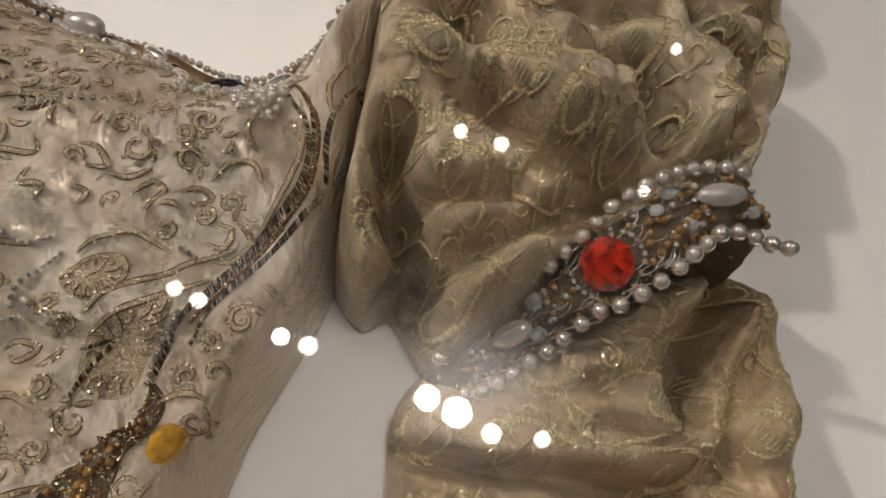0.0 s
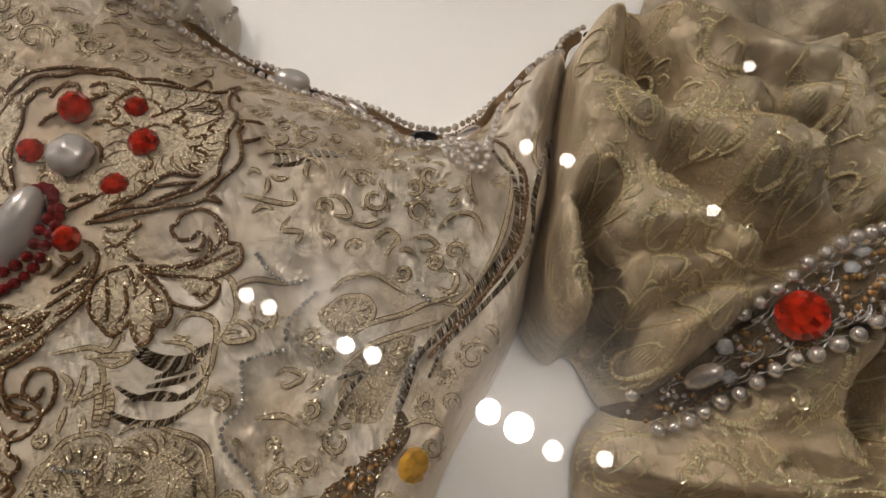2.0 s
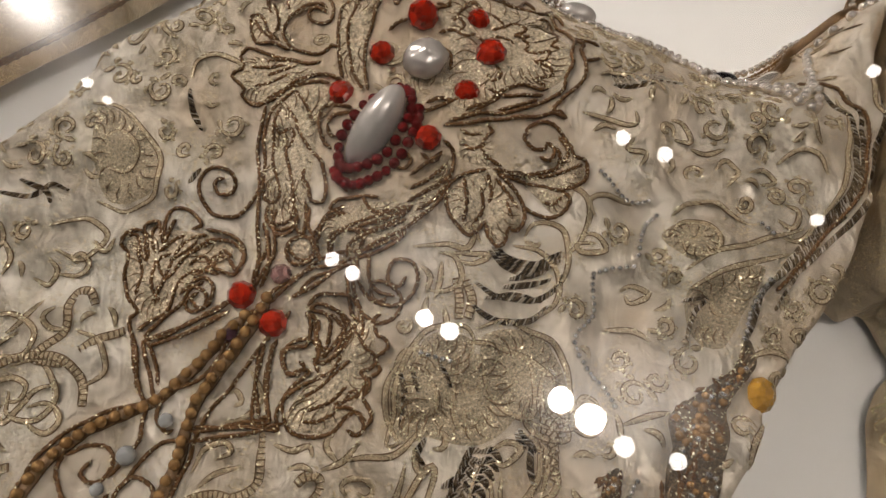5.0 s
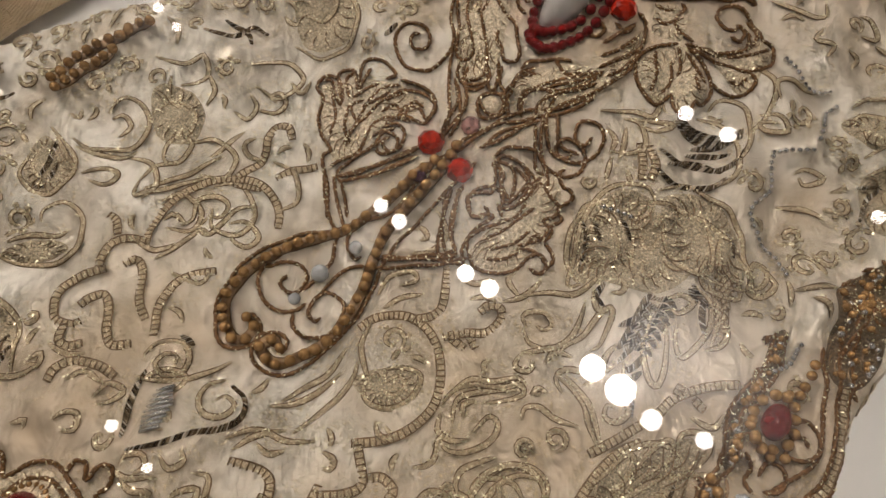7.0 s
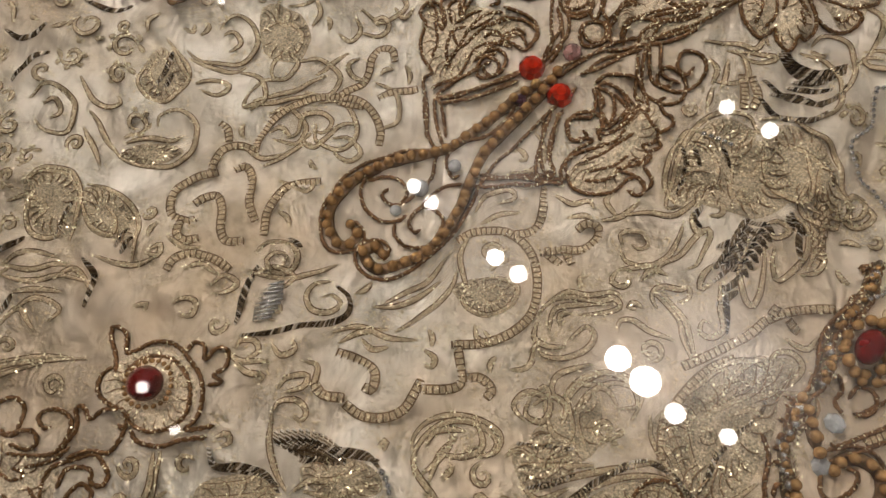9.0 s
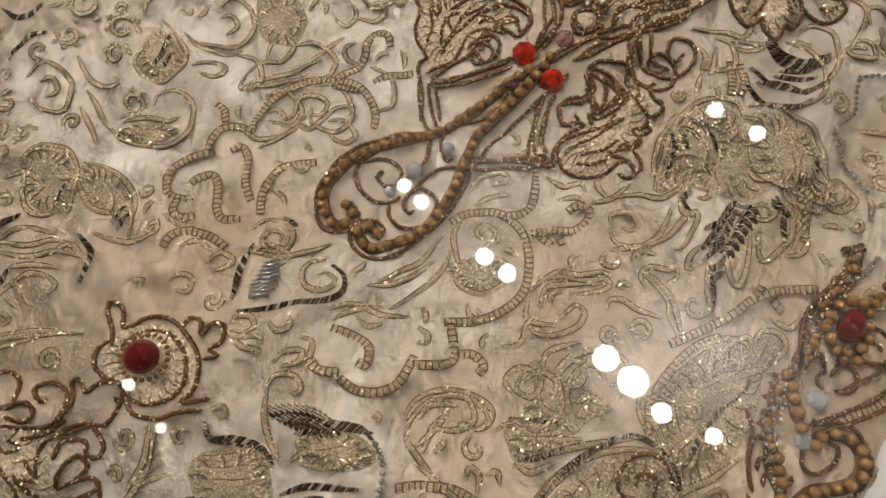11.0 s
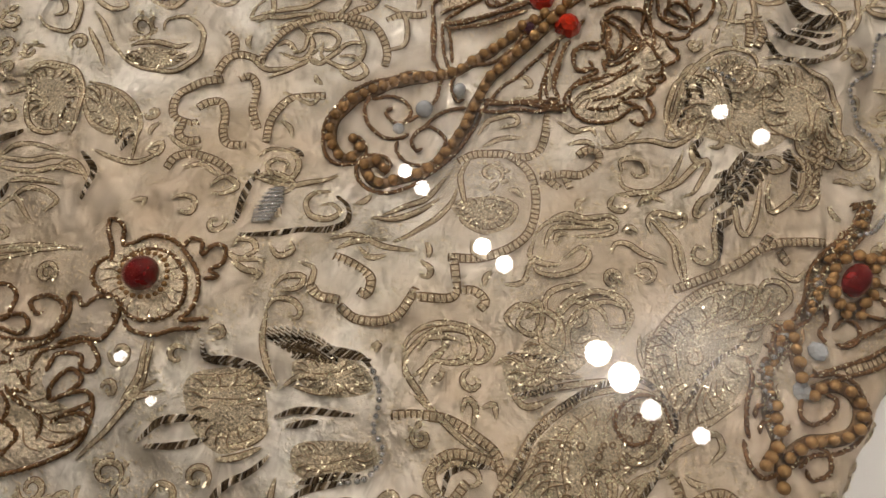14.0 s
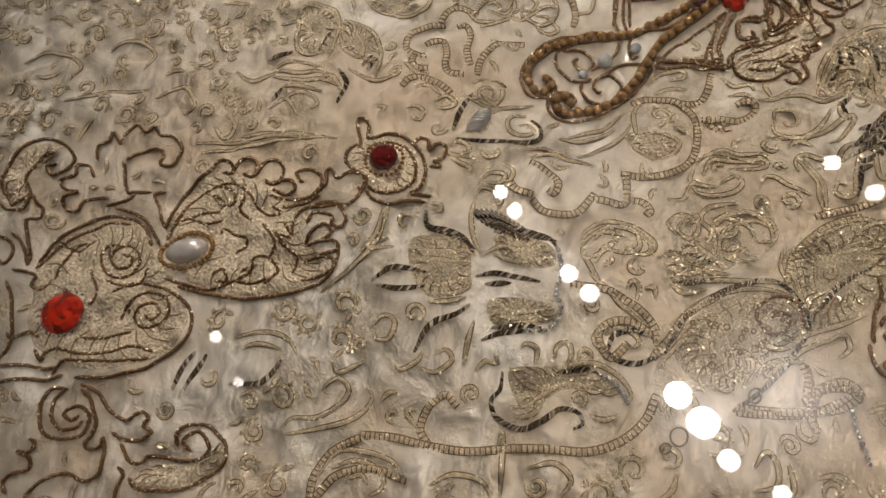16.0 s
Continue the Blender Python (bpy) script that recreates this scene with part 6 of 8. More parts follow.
thread((-55.5, -172.9), (-49.0, -170.4), (-42.6, -166.2), (-40.7, -162.1))
thread((-52.0, -175.2), (-45.1, -172.6), (-37.5, -167.7))
thread((-48.8, -177.5), (-39.5, -174.0), (-32.4, -169.2))
thread((-36.5, -187.2), (-30.3, -183.1), (-26.9, -178.4), (-27.2, -174.6))
thread((-40.0, -185.0), (-33.8, -180.9), (-29.7, -173.8))
thread((-36.2, -191.0), (-30.0, -186.8), (-25.2, -181.4))
thread((-25.7, -161.8), (-16.7, -159.3), (-9.5, -153.5), (-4.6, -151.0))
thread((-25.6, -157.8), (-17.2, -154.5), (-10.3, -147.9))
thread((-15.7, -176.6), (-7.4, -176.3), (1.4, -169.8), (3.0, -165.2))
thread((-14.7, -182.0), (-6.2, -178.6), (2.6, -172.2))
thread((-57.1, -158.4), (-54.8, -155.9), (-52.7, -157.9), (-54.3, -160.0))
thread((-38.0, -170.1), (-36.4, -166.1), (-31.2, -165.6))
thread((3.6, -144.8), (0.9, -137.5), (3.3, -129.7), (9.1, -124.1), (16.9, -122.7), (23.2, -125.0), (22.2, -129.9), (16.8, -131.6), (16.0, -129.8))
thread((8.5, -144.3), (8.4, -135.8), (11.3, -128.7))
ladder((5.4, -156.1), (12.6, -152.4), (21.5, -149.8), (31.7, -150.6), (39.0, -152.7), (43.5, -158.1))
thread((8.1, -147.6), (17.4, -150.0), (27.0, -153.0), (35.7, -154.4))
thread((24.0, -146.5), (23.6, -141.7), (27.2, -142.9), (28.7, -148.2))
thread((34.5, -143.2), (31.8, -139.5), (28.9, -142.1))
couching((38.9, -156.7), (32.0, -159.1), (28.4, -163.9), (29.0, -169.2))
thread((25.2, -165.5), (28.5, -160.0), (35.1, -159.5), (37.3, -162.1), (34.7, -164.8))
thread((27.4, -171.9), (22.8, -168.6), (23.7, -162.4), (29.2, -157.6), (34.8, -156.8))
ladder((43.8, -163.5), (45.7, -153.1), (46.4, -143.1), (49.4, -135.5), (53.8, -127.2))
thread((46.7, -165.7), (48.8, -155.3), (50.9, -144.7), (54.0, -138.2), (56.5, -137.0))
thread((54.6, -139.9), (56.1, -147.8), (58.1, -156.3), (62.8, -163.4))
thread((58.1, -139.1), (64.8, -145.3), (68.9, -150.8), (68.2, -158.5), (69.9, -155.8), (72.2, -152.7), (69.8, -146.7))
thread((28.1, -108.4), (28.4, -113.9), (33.9, -114.1), (35.0, -109.0), (31.3, -103.1), (28.1, -108.4))
thread((36.8, -105.8), (33.5, -103.0), (33.7, -98.2), (38.0, -94.0), (42.8, -90.6))
thread((40.7, -110.6), (39.4, -104.5), (41.9, -97.4), (47.6, -91.3), (56.1, -91.4), (60.5, -96.9), (55.7, -100.4))
thread((34.9, -111.4), (38.7, -116.2), (47.1, -116.0))
thread((26.8, -128.7), (30.2, -124.8), (38.2, -125.2), (46.4, -119.7))
thread((32.4, -130.1), (39.7, -128.5), (45.0, -121.4))
thread((34.0, -133.3), (41.1, -135.8), (48.3, -129.0))
thread((64.7, -98.2), (68.0, -105.0), (73.6, -110.8), (81.2, -119.3), (85.9, -128.9))
thread((68.0, -96.7), (70.2, -104.0), (76.4, -109.3), (84.0, -117.8))
thread((70.8, -91.0), (71.3, -99.3), (78.2, -108.3), (85.6, -117.0))
thread((74.2, -87.1), (75.7, -96.9), (81.7, -106.5), (87.1, -114.3))
thread((70.8, -91.0), (75.2, -84.5), (80.9, -75.7), (83.7, -77.6), (81.7, -84.2), (78.3, -90.1), (77.3, -98.2))
thread((80.0, -89.2), (84.4, -79.4), (87.7, -72.3), (92.8, -67.1), (95.9, -70.7), (90.4, -77.2), (84.1, -85.2), (81.2, -93.1))
thread((97.6, -72.1), (95.7, -64.6), (101.1, -61.8), (105.6, -65.0), (103.4, -71.4), (97.8, -75.3))
thread((87.6, -88.8), (94.5, -84.0), (96.7, -88.4), (91.8, -91.7), (89.6, -89.7))
thread((89.0, -96.5), (87.5, -103.6), (92.0, -107.6), (96.4, -105.3), (95.3, -99.6), (90.6, -97.8))
thread((73.3, -89.7), (82.0, -89.4), (89.7, -82.1), (99.5, -76.6), (108.0, -72.3))
thread((83.3, -130.2), (88.2, -121.8), (94.4, -114.6), (101.2, -105.0))
thread((93.5, -121.1), (97.4, -117.1), (101.1, -120.2), (99.6, -125.9))
thread((69.3, -145.1), (75.0, -140.3), (77.8, -133.0), (82.1, -126.9))
thread((76.2, -150.7), (79.5, -141.8), (85.0, -135.2))
thread((79.6, -152.9), (82.9, -140.1), (90.4, -132.6))
ladder((95.1, -147.1), (98.5, -139.9), (105.7, -134.3), (111.7, -133.3))
ladder((95.3, -145.2), (93.3, -138.7), (89.1, -135.1))
cord((106.5, -114.5), (109.2, -120.9), (115.7, -122.6), (121.8, -116.6), (125.9, -110.6))
cord((127.4, -113.8), (130.9, -116.1), (134.9, -112.1), (133.6, -106.8), (129.4, -105.9), (122.0, -110.6))
cord((97.9, -90.0), (102.0, -96.4), (103.4, -106.0), (108.0, -113.7))
bead_row((103.2, -90.5), (106.4, -94.1), (106.3, -98.4))
couching((1.6, -197.3), (4.2, -203.1), (3.7, -208.2), (8.6, -212.1), (17.6, -210.8), (22.7, -204.0), (25.8, -197.0), (31.2, -194.6), (34.9, -196.9), (33.4, -200.2))
couching((18.0, -186.5), (25.2, -180.5), (31.3, -178.8))
bead_row((31.3, -178.8), (38.4, -178.9), (44.7, -181.9))
thread((2.4, -194.6), (10.8, -196.2), (17.0, -194.4), (21.0, -189.2))
thread((2.5, -187.1), (3.1, -184.2), (7.7, -183.5), (10.1, -189.4))
thread((15.0, -183.8), (13.2, -178.7), (16.1, -175.6), (19.1, -178.8), (19.5, -183.2))
thread((21.9, -179.3), (21.5, -174.5), (25.1, -174.4), (24.1, -178.8))
thread((14.8, -191.1), (19.5, -183.2), (27.6, -176.4), (36.4, -175.5), (44.1, -178.7), (43.5, -183.9))
thread((10.0, -206.5), (15.1, -203.0), (18.0, -196.1), (22.7, -188.1), (33.8, -183.4))
thread((13.8, -208.6), (18.3, -204.5), (19.6, -198.8))
thread((14.0, -220.4), (13.6, -215.9), (24.3, -234.6))
ladder((-30.4, -245.7), (-18.9, -239.2), (-6.7, -234.5), (6.6, -227.8), (17.9, -218.9), (29.6, -211.0), (41.4, -204.1), (49.3, -194.1), (52.7, -183.5), (51.4, -173.9))
ladder((-33.6, -274.8), (-36.8, -267.3), (-36.4, -257.2), (-29.8, -246.5))
ladder((-6.7, -234.5), (-12.9, -231.4), (-14.9, -222.8), (-11.8, -215.7), (-5.6, -216.9))
thread((-13.7, -231.9), (-20.9, -229.3), (-18.0, -226.0))
thread((-57.7, -261.6), (-56.5, -255.8), (-49.1, -250.7), (-44.1, -242.3), (-44.0, -234.7), (-50.1, -233.7), (-52.5, -240.3), (-48.6, -240.2))
thread((-55.6, -262.7), (-46.7, -254.2), (-36.8, -243.8), (-34.1, -233.2), (-39.5, -229.2))
thread((-55.5, -229.6), (-51.2, -231.9), (-47.1, -226.5), (-44.3, -222.2))
thread((-49.6, -210.4), (-48.3, -204.4), (-43.0, -203.9), (-40.8, -210.5), (-45.9, -213.4), (-46.9, -210.1))
thread((-34.9, -216.2), (-31.2, -217.6), (-27.4, -211.4), (-28.0, -206.7))
thread((-26.3, -213.1), (-19.8, -211.3), (-16.7, -204.2), (-20.7, -201.9), (-23.1, -206.1))
thread((-12.0, -203.6), (-15.8, -193.8), (-17.6, -187.2))
thread((-7.3, -203.0), (-5.9, -197.2), (-1.8, -195.8), (-4.9, -193.0))
thread((-32.4, -261.8), (-27.0, -254.4), (-18.0, -251.9), (-12.8, -255.5), (-15.5, -262.6))
thread((-26.4, -262.6), (-22.1, -257.1), (-16.9, -258.2))
thread((-35.5, -268.8), (-34.5, -255.9), (-25.0, -249.4), (-13.7, -246.5), (-5.8, -250.7))
thread((-94.4, -244.3), (-86.3, -236.1), (-76.2, -232.7), (-68.6, -235.5))
thread((-89.4, -246.5), (-84.9, -240.9), (-75.4, -237.4))
couching((-103.9, -274.5), (-107.2, -265.5), (-106.4, -258.3))
couching((-100.1, -271.9), (-101.2, -264.4), (-101.5, -256.5))
couching((-85.1, -259.5), (-79.8, -255.8), (-73.9, -250.8), (-72.8, -240.9))
thread((-235.2, -204.5), (-221.2, -189.2), (-204.8, -178.0))
thread((-199.9, -179.8), (-192.1, -168.1), (-178.6, -172.7), (-181.4, -179.5))
thread((-166.1, -175.2), (-156.8, -178.7), (-154.9, -171.9), (-161.6, -168.7))
thread((-166.8, -187.7), (-145.3, -174.8), (-127.8, -162.6), (-108.6, -153.9))
thread((-161.3, -189.6), (-140.4, -175.3), (-123.2, -160.8))
thread((-70.6, -168.1), (-68.2, -175.3), (-66.6, -185.3), (-69.7, -197.3), (-75.3, -210.6))
thread((-72.5, -169.3), (-68.7, -178.4), (-69.2, -189.5))
thread((-59.6, -180.1), (-68.5, -186.5), (-63.9, -178.3))
ladder((34.1, -163.5), (31.6, -171.3), (25.6, -169.0), (23.0, -164.1), (26.5, -158.2), (34.4, -155.6), (43.9, -155.6))
thread((13.1, -120.0), (19.5, -127.7), (15.2, -133.5), (6.7, -135.8))
thread((37.2, -130.3), (44.0, -114.1), (38.8, -102.9), (44.0, -93.5), (54.2, -89.8), (60.9, -93.8), (60.3, -102.7))
thread((29.0, -115.9), (24.1, -113.1), (26.1, -107.5), (31.8, -106.5), (34.5, -111.7))
thread((49.5, -116.2), (43.9, -107.9), (44.8, -100.3), (51.0, -93.4), (59.0, -92.4))
thread((35.9, -136.2), (45.3, -127.7), (55.8, -120.4), (70.6, -111.5))
thread((31.6, -128.6), (41.4, -125.0), (53.0, -119.8))
thread((56.9, -150.8), (52.4, -146.4), (52.9, -141.0), (57.8, -136.2))
thread((49.1, -165.9), (44.9, -153.8), (47.0, -139.4), (54.5, -126.3), (66.0, -117.6), (76.9, -115.0), (84.9, -120.9))
thread((66.9, -134.0), (64.5, -126.5), (70.7, -119.3), (80.2, -119.3), (84.8, -126.2), (80.1, -134.8), (72.7, -136.2), (70.3, -129.0), (74.8, -123.1), (79.0, -126.6), (75.5, -130.5))
thread((56.9, -150.8), (65.6, -159.7), (71.6, -158.0), (65.2, -150.4), (66.3, -141.9), (72.8, -144.6), (74.7, -155.9))
thread((74.3, -141.2), (78.5, -143.4), (84.6, -136.7), (88.3, -128.9), (96.1, -119.0))
ladder((77.1, -163.6), (86.3, -158.4), (96.3, -151.7), (103.6, -144.3), (108.1, -135.3))
ladder((90.9, -134.7), (95.6, -141.4), (97.5, -149.7))
ladder((97.3, -147.4), (99.1, -139.0), (107.0, -133.7))
thread((96.8, -152.5), (99.3, -157.8), (103.8, -157.0), (102.4, -151.0))
bead_row((111.7, -139.9), (115.8, -146.5), (123.3, -153.0))
thread((99.9, -168.9), (105.3, -176.3), (103.4, -180.3))
thread((90.5, -177.4), (91.6, -169.9), (96.9, -170.9), (99.9, -177.8), (94.4, -183.8))
thread((92.2, 117.6), (96.1, 122.2), (104.9, 123.2), (112.0, 119.2), (117.2, 114.6))
thread((90.3, 108.8), (92.0, 111.6), (95.5, 109.5))
couching((98.0, 115.5), (105.7, 116.3), (112.1, 117.6))
thread((88.2, 102.1), (97.0, 100.9), (106.0, 100.5), (109.0, 102.2), (107.2, 105.9))
thread((93.5, 95.3), (97.3, 98.6), (101.8, 97.6))
thread((120.6, 105.8), (126.0, 105.4), (129.7, 99.7), (123.4, 98.7))
thread((120.1, 91.4), (124.8, 90.4), (123.2, 85.4))
thread((108.6, 95.3), (107.0, 89.5), (113.6, 89.2), (112.1, 83.8))
bead_row((99.1, 79.5), (105.2, 73.6), (111.9, 71.1), (118.0, 73.6))
bead_row((121.8, 69.1), (118.4, 64.2), (115.8, 56.4), (115.7, 50.1))
bead_row((115.4, 46.3), (107.6, 43.7), (102.1, 40.5))
bead_row((102.2, 39.5), (103.9, 31.9), (104.4, 26.2), (100.6, 19.9), (100.2, 15.9), (103.9, 10.7), (111.6, 4.6), (116.4, -1.9))
bead_row((158.1, 73.7), (162.7, 71.4))
bead_row((161.9, 53.0), (158.9, 46.6), (157.1, 39.9), (156.2, 31.5))
bead_row((51.5, 0.8), (55.5, 0.5), (61.1, 0.6))
thread((99.1, 59.7), (96.1, 64.9), (101.6, 69.5), (111.9, 71.1), (115.8, 74.3))
thread((94.1, 52.8), (100.0, 53.6), (104.8, 49.4), (97.1, 46.5), (94.6, 49.4), (100.5, 50.4))
thread((126.7, 69.5), (132.5, 76.6), (140.6, 79.1), (147.6, 76.4), (154.1, 73.1))
thread((125.8, 60.9), (131.2, 68.5), (139.3, 69.8), (143.8, 63.9), (140.6, 57.2), (132.5, 55.6), (129.8, 60.3))
thread((164.4, 77.2), (170.5, 75.9), (172.1, 82.8), (167.0, 84.4))
thread((173.8, 85.1), (178.2, 80.0), (174.3, 72.6), (167.3, 71.5))
thread((133.5, 50.0), (140.6, 57.2), (152.9, 64.2), (162.7, 70.2), (174.5, 76.5))
thread((136.0, 44.0), (145.3, 51.8), (157.6, 58.8), (169.5, 65.2))
couching((158.7, 48.6), (165.6, 55.6), (175.7, 68.5), (188.6, 84.4))
couching((157.2, 31.7), (159.0, 40.3), (160.8, 49.1))
couching((134.5, 39.7), (142.4, 43.3), (138.8, 36.3), (136.1, 26.0))
thread((112.7, 37.9), (116.4, 40.8), (122.9, 39.1), (117.2, 34.7), (114.8, 37.3))
thread((108.9, 23.2), (118.5, 25.0), (124.8, 22.2))
thread((46.2, -1.0), (43.1, -10.7), (45.1, -21.0), (51.2, -28.5))
thread((52.7, 3.8), (45.9, -0.1), (43.7, -6.9))
thread((58.4, 4.6), (67.1, 8.0), (78.4, 8.2), (90.6, 4.7), (101.6, -4.4), (108.5, -12.1))
thread((48.9, 36.5), (55.3, 35.3), (58.9, 27.9), (54.2, 23.0), (48.4, 22.2))
thread((48.8, 20.3), (49.2, 10.6))
thread((55.3, 17.5), (58.3, 10.1))
thread((73.4, 44.5), (83.5, 44.1), (90.6, 37.5), (91.4, 27.6), (85.8, 20.6))
couching((62.6, 20.5), (68.9, 17.8), (76.7, 17.3), (84.1, 19.3), (88.8, 25.3))
couching((67.9, 23.3), (76.8, 26.9), (86.6, 26.8))
thread((103.4, -4.1), (107.7, -1.5), (113.1, -6.0), (110.3, -11.8), (104.6, -11.0), (106.8, -8.0))
thread((88.6, -4.8), (88.1, -12.0), (94.3, -16.2), (103.3, -14.7), (98.2, -6.7))
thread((139.4, 90.0), (144.0, 97.1), (148.6, 93.1), (144.4, 84.5))
thread((152.4, 93.2), (158.8, 96.9), (163.7, 93.6), (157.2, 89.7))
thread((162.7, 99.7), (169.2, 106.2), (176.4, 105.8), (180.2, 98.4))
thread((130.1, 97.7), (137.0, 97.6), (143.3, 101.4))
thread((118.9, -6.8), (127.7, -1.8), (135.1, 1.3))
thread((116.6, -3.6), (119.8, -12.0))
couching((189.8, 139.4), (193.9, 124.3), (195.3, 107.7), (189.2, 91.3), (183.0, 79.9), (173.5, 65.7))
thread((186.5, 139.2), (190.3, 123.6), (188.0, 102.4), (183.3, 87.8), (177.0, 77.3))
couching((226.0, 190.7), (206.2, 152.4), (222.6, 155.1), (220.4, 133.4), (218.1, 118.2))
thread((202.0, 158.8), (197.4, 141.3), (200.5, 127.7))
thread((-62.6, 86.1), (-62.5, 93.6), (-53.8, 97.4), (-42.6, 93.5), (-37.6, 85.7))
couching((-59.9, 80.0), (-56.6, 71.9), (-50.5, 65.0))
thread((-97.1, 67.5), (-84.8, 67.6), (-72.2, 59.9), (-62.5, 50.8), (-60.8, 37.5), (-70.6, 29.2), (-82.4, 30.6))
thread((-88.9, 51.8), (-80.8, 57.8), (-72.1, 52.7), (-75.2, 44.1), (-84.3, 44.0))
couching((-119.9, 25.4), (-108.5, 26.0), (-102.7, 33.1), (-96.1, 32.9))
couching((-113.3, 32.1), (-104.2, 30.5), (-100.0, 26.4))
thread((-133.1, 7.4), (-121.8, 8.0), (-115.3, 14.5), (-111.2, 7.0), (-119.4, -0.1))
thread((-96.3, 17.6), (-85.4, 23.5), (-74.0, 18.9), (-79.1, 8.2), (-90.2, 9.3))
thread((-124.6, -15.1), (-119.9, -6.6), (-108.9, -8.8), (-108.1, -17.3), (-115.2, -21.5))
thread((-107.9, -22.0), (-96.2, -16.8), (-85.6, -20.7), (-86.8, -29.6), (-96.3, -32.2))
thread((-88.9, -34.5), (-80.2, -30.0), (-70.1, -38.1), (-71.6, -48.9), (-81.8, -49.6), (-86.2, -42.2))
thread((-103.5, -47.1), (-98.0, -41.4), (-89.1, -45.1), (-89.3, -53.4), (-98.0, -55.8))
thread((-123.1, -35.1), (-112.9, -35.0), (-107.5, -42.0), (-110.1, -49.1))
thread((-105.1, -64.0), (-95.1, -65.3), (-88.6, -59.6))
thread((-72.2, -16.9), (-62.0, -18.9), (-57.2, -28.1), (-62.4, -36.0))
thread((-86.5, -70.7), (-75.0, -71.5), (-73.1, -65.3))
couching((-47.9, 43.6), (-44.9, 48.9))
panel((45.3, 86.0), (54.9, 97.1), (64.1, 104.4), (73.5, 105.7), (79.7, 113.4), (80.1, 121.8), (73.0, 141.7), (65.5, 150.6), (53.1, 147.6), (32.9, 145.6), (27.0, 134.2), (34.7, 115.7), (36.1, 97.3))
panel((-13.7, 131.8), (-10.0, 117.1), (-2.4, 96.6), (7.2, 91.0), (2.0, 118.9), (2.0, 133.9), (-7.0, 132.7))
panel((47.6, 59.4), (48.9, 52.1), (56.2, 45.4), (62.5, 48.9), (67.7, 43.6), (74.1, 52.0), (70.2, 61.9), (59.0, 67.3))
panel((-42.9, 95.1), (-38.0, 81.1), (-32.2, 79.4), (-21.1, 88.5), (-11.5, 94.8), (-22.0, 97.9), (-35.7, 98.3))
panel((-23.6, 69.7), (-18.5, 46.6), (-14.8, 43.2), (-6.3, 37.8), (-7.4, 47.5), (-16.5, 67.2), (-19.4, 72.0))
panel((7.0, 34.6), (11.1, 42.3), (26.6, 49.0), (34.6, 49.3), (30.3, 41.6), (15.1, 36.4), (11.4, 30.0))
panel((18.2, 27.1), (18.3, 31.9), (30.4, 40.7), (45.3, 64.0), (44.9, 70.4), (44.3, 54.5), (36.6, 39.8))
panel((-65.4, 17.4), (-59.5, 1.5), (-49.6, -8.6), (-43.1, -6.6), (-36.1, 5.7), (-23.5, 21.5), (-37.3, 26.2), (-55.9, 23.6))
panel((12.1, -28.1), (16.3, -32.3), (28.0, -29.7), (33.7, -19.3), (37.0, -7.0), (34.6, 3.4), (26.3, 12.5), (26.0, 3.4), (19.9, -9.7))
panel((-150.3, -223.6), (-152.5, -201.4), (-140.5, -190.2), (-121.4, -186.0), (-100.7, -185.3), (-94.0, -196.0), (-78.3, -199.7), (-81.9, -211.6), (-101.2, -228.8), (-125.8, -237.8))
panel((-188.9, -266.5), (-180.0, -237.8), (-163.5, -230.2), (-149.5, -233.7), (-121.1, -247.0), (-115.7, -262.9), (-131.7, -283.5), (-153.3, -293.5), (-172.4, -291.9))
panel((-223.7, -255.8), (-233.9, -245.1), (-234.7, -230.3), (-220.9, -221.5), (-223.6, -230.1), (-223.0, -241.5), (-218.2, -248.3))
panel((-91.9, -310.1), (-94.1, -304.1), (-76.6, -289.7), (-74.1, -277.8), (-70.1, -285.2), (-76.6, -299.6))
panel((-85.6, -165.5), (-98.1, -158.5), (-96.7, -149.0), (-88.0, -141.1), (-71.8, -144.8), (-66.4, -156.0), (-73.1, -164.4))
thread_up((244.2, 88.4), (242.0, 94.3), (245.6, 97.8), (250.4, 98.3), (253.5, 94.5), (251.8, 89.2), (248.0, 87.8), (246.0, 90.6))
thread_up((242.1, 92.3), (240.8, 82.1), (244.9, 74.7), (252.5, 71.5))
thread_up((255.6, 89.6), (259.3, 93.1), (265.1, 92.7), (267.1, 88.8), (263.4, 82.4), (258.0, 74.0))
thread_up((237.0, 83.7), (242.8, 80.3), (239.5, 72.2))
thread_up((254.5, 119.3), (256.8, 110.8), (264.8, 109.6), (268.7, 114.4))
thread_up((239.0, 113.0), (242.7, 115.7), (244.9, 111.6), (241.1, 108.9))
thread_up((274.8, 115.1), (271.8, 103.9), (274.9, 93.7), (282.7, 92.5))
thread_up((279.8, 113.5), (277.8, 102.5), (280.8, 96.5))
thread_up((284.9, 111.9), (283.8, 103.1), (286.7, 97.1))
thread_up((288.9, 110.2), (288.8, 103.7), (291.8, 99.8))
ladder_up((248.7, 121.8), (247.5, 128.2), (250.1, 135.2), (253.9, 140.3), (263.8, 142.9))
ladder_up((250.6, 124.2), (258.3, 123.0), (264.2, 122.7))
ladder_up((257.4, 156.1), (263.6, 153.5), (271.8, 153.5), (280.1, 155.9))
ladder_up((275.9, 127.5), (277.9, 134.5), (282.0, 141.9), (290.4, 152.6), (297.0, 160.8))
thread_up((259.2, 169.9), (264.3, 172.0), (267.6, 167.5), (264.5, 160.8), (259.3, 162.5), (260.3, 167.6))
thread_up((271.7, 169.4), (267.7, 158.9), (259.5, 156.4))
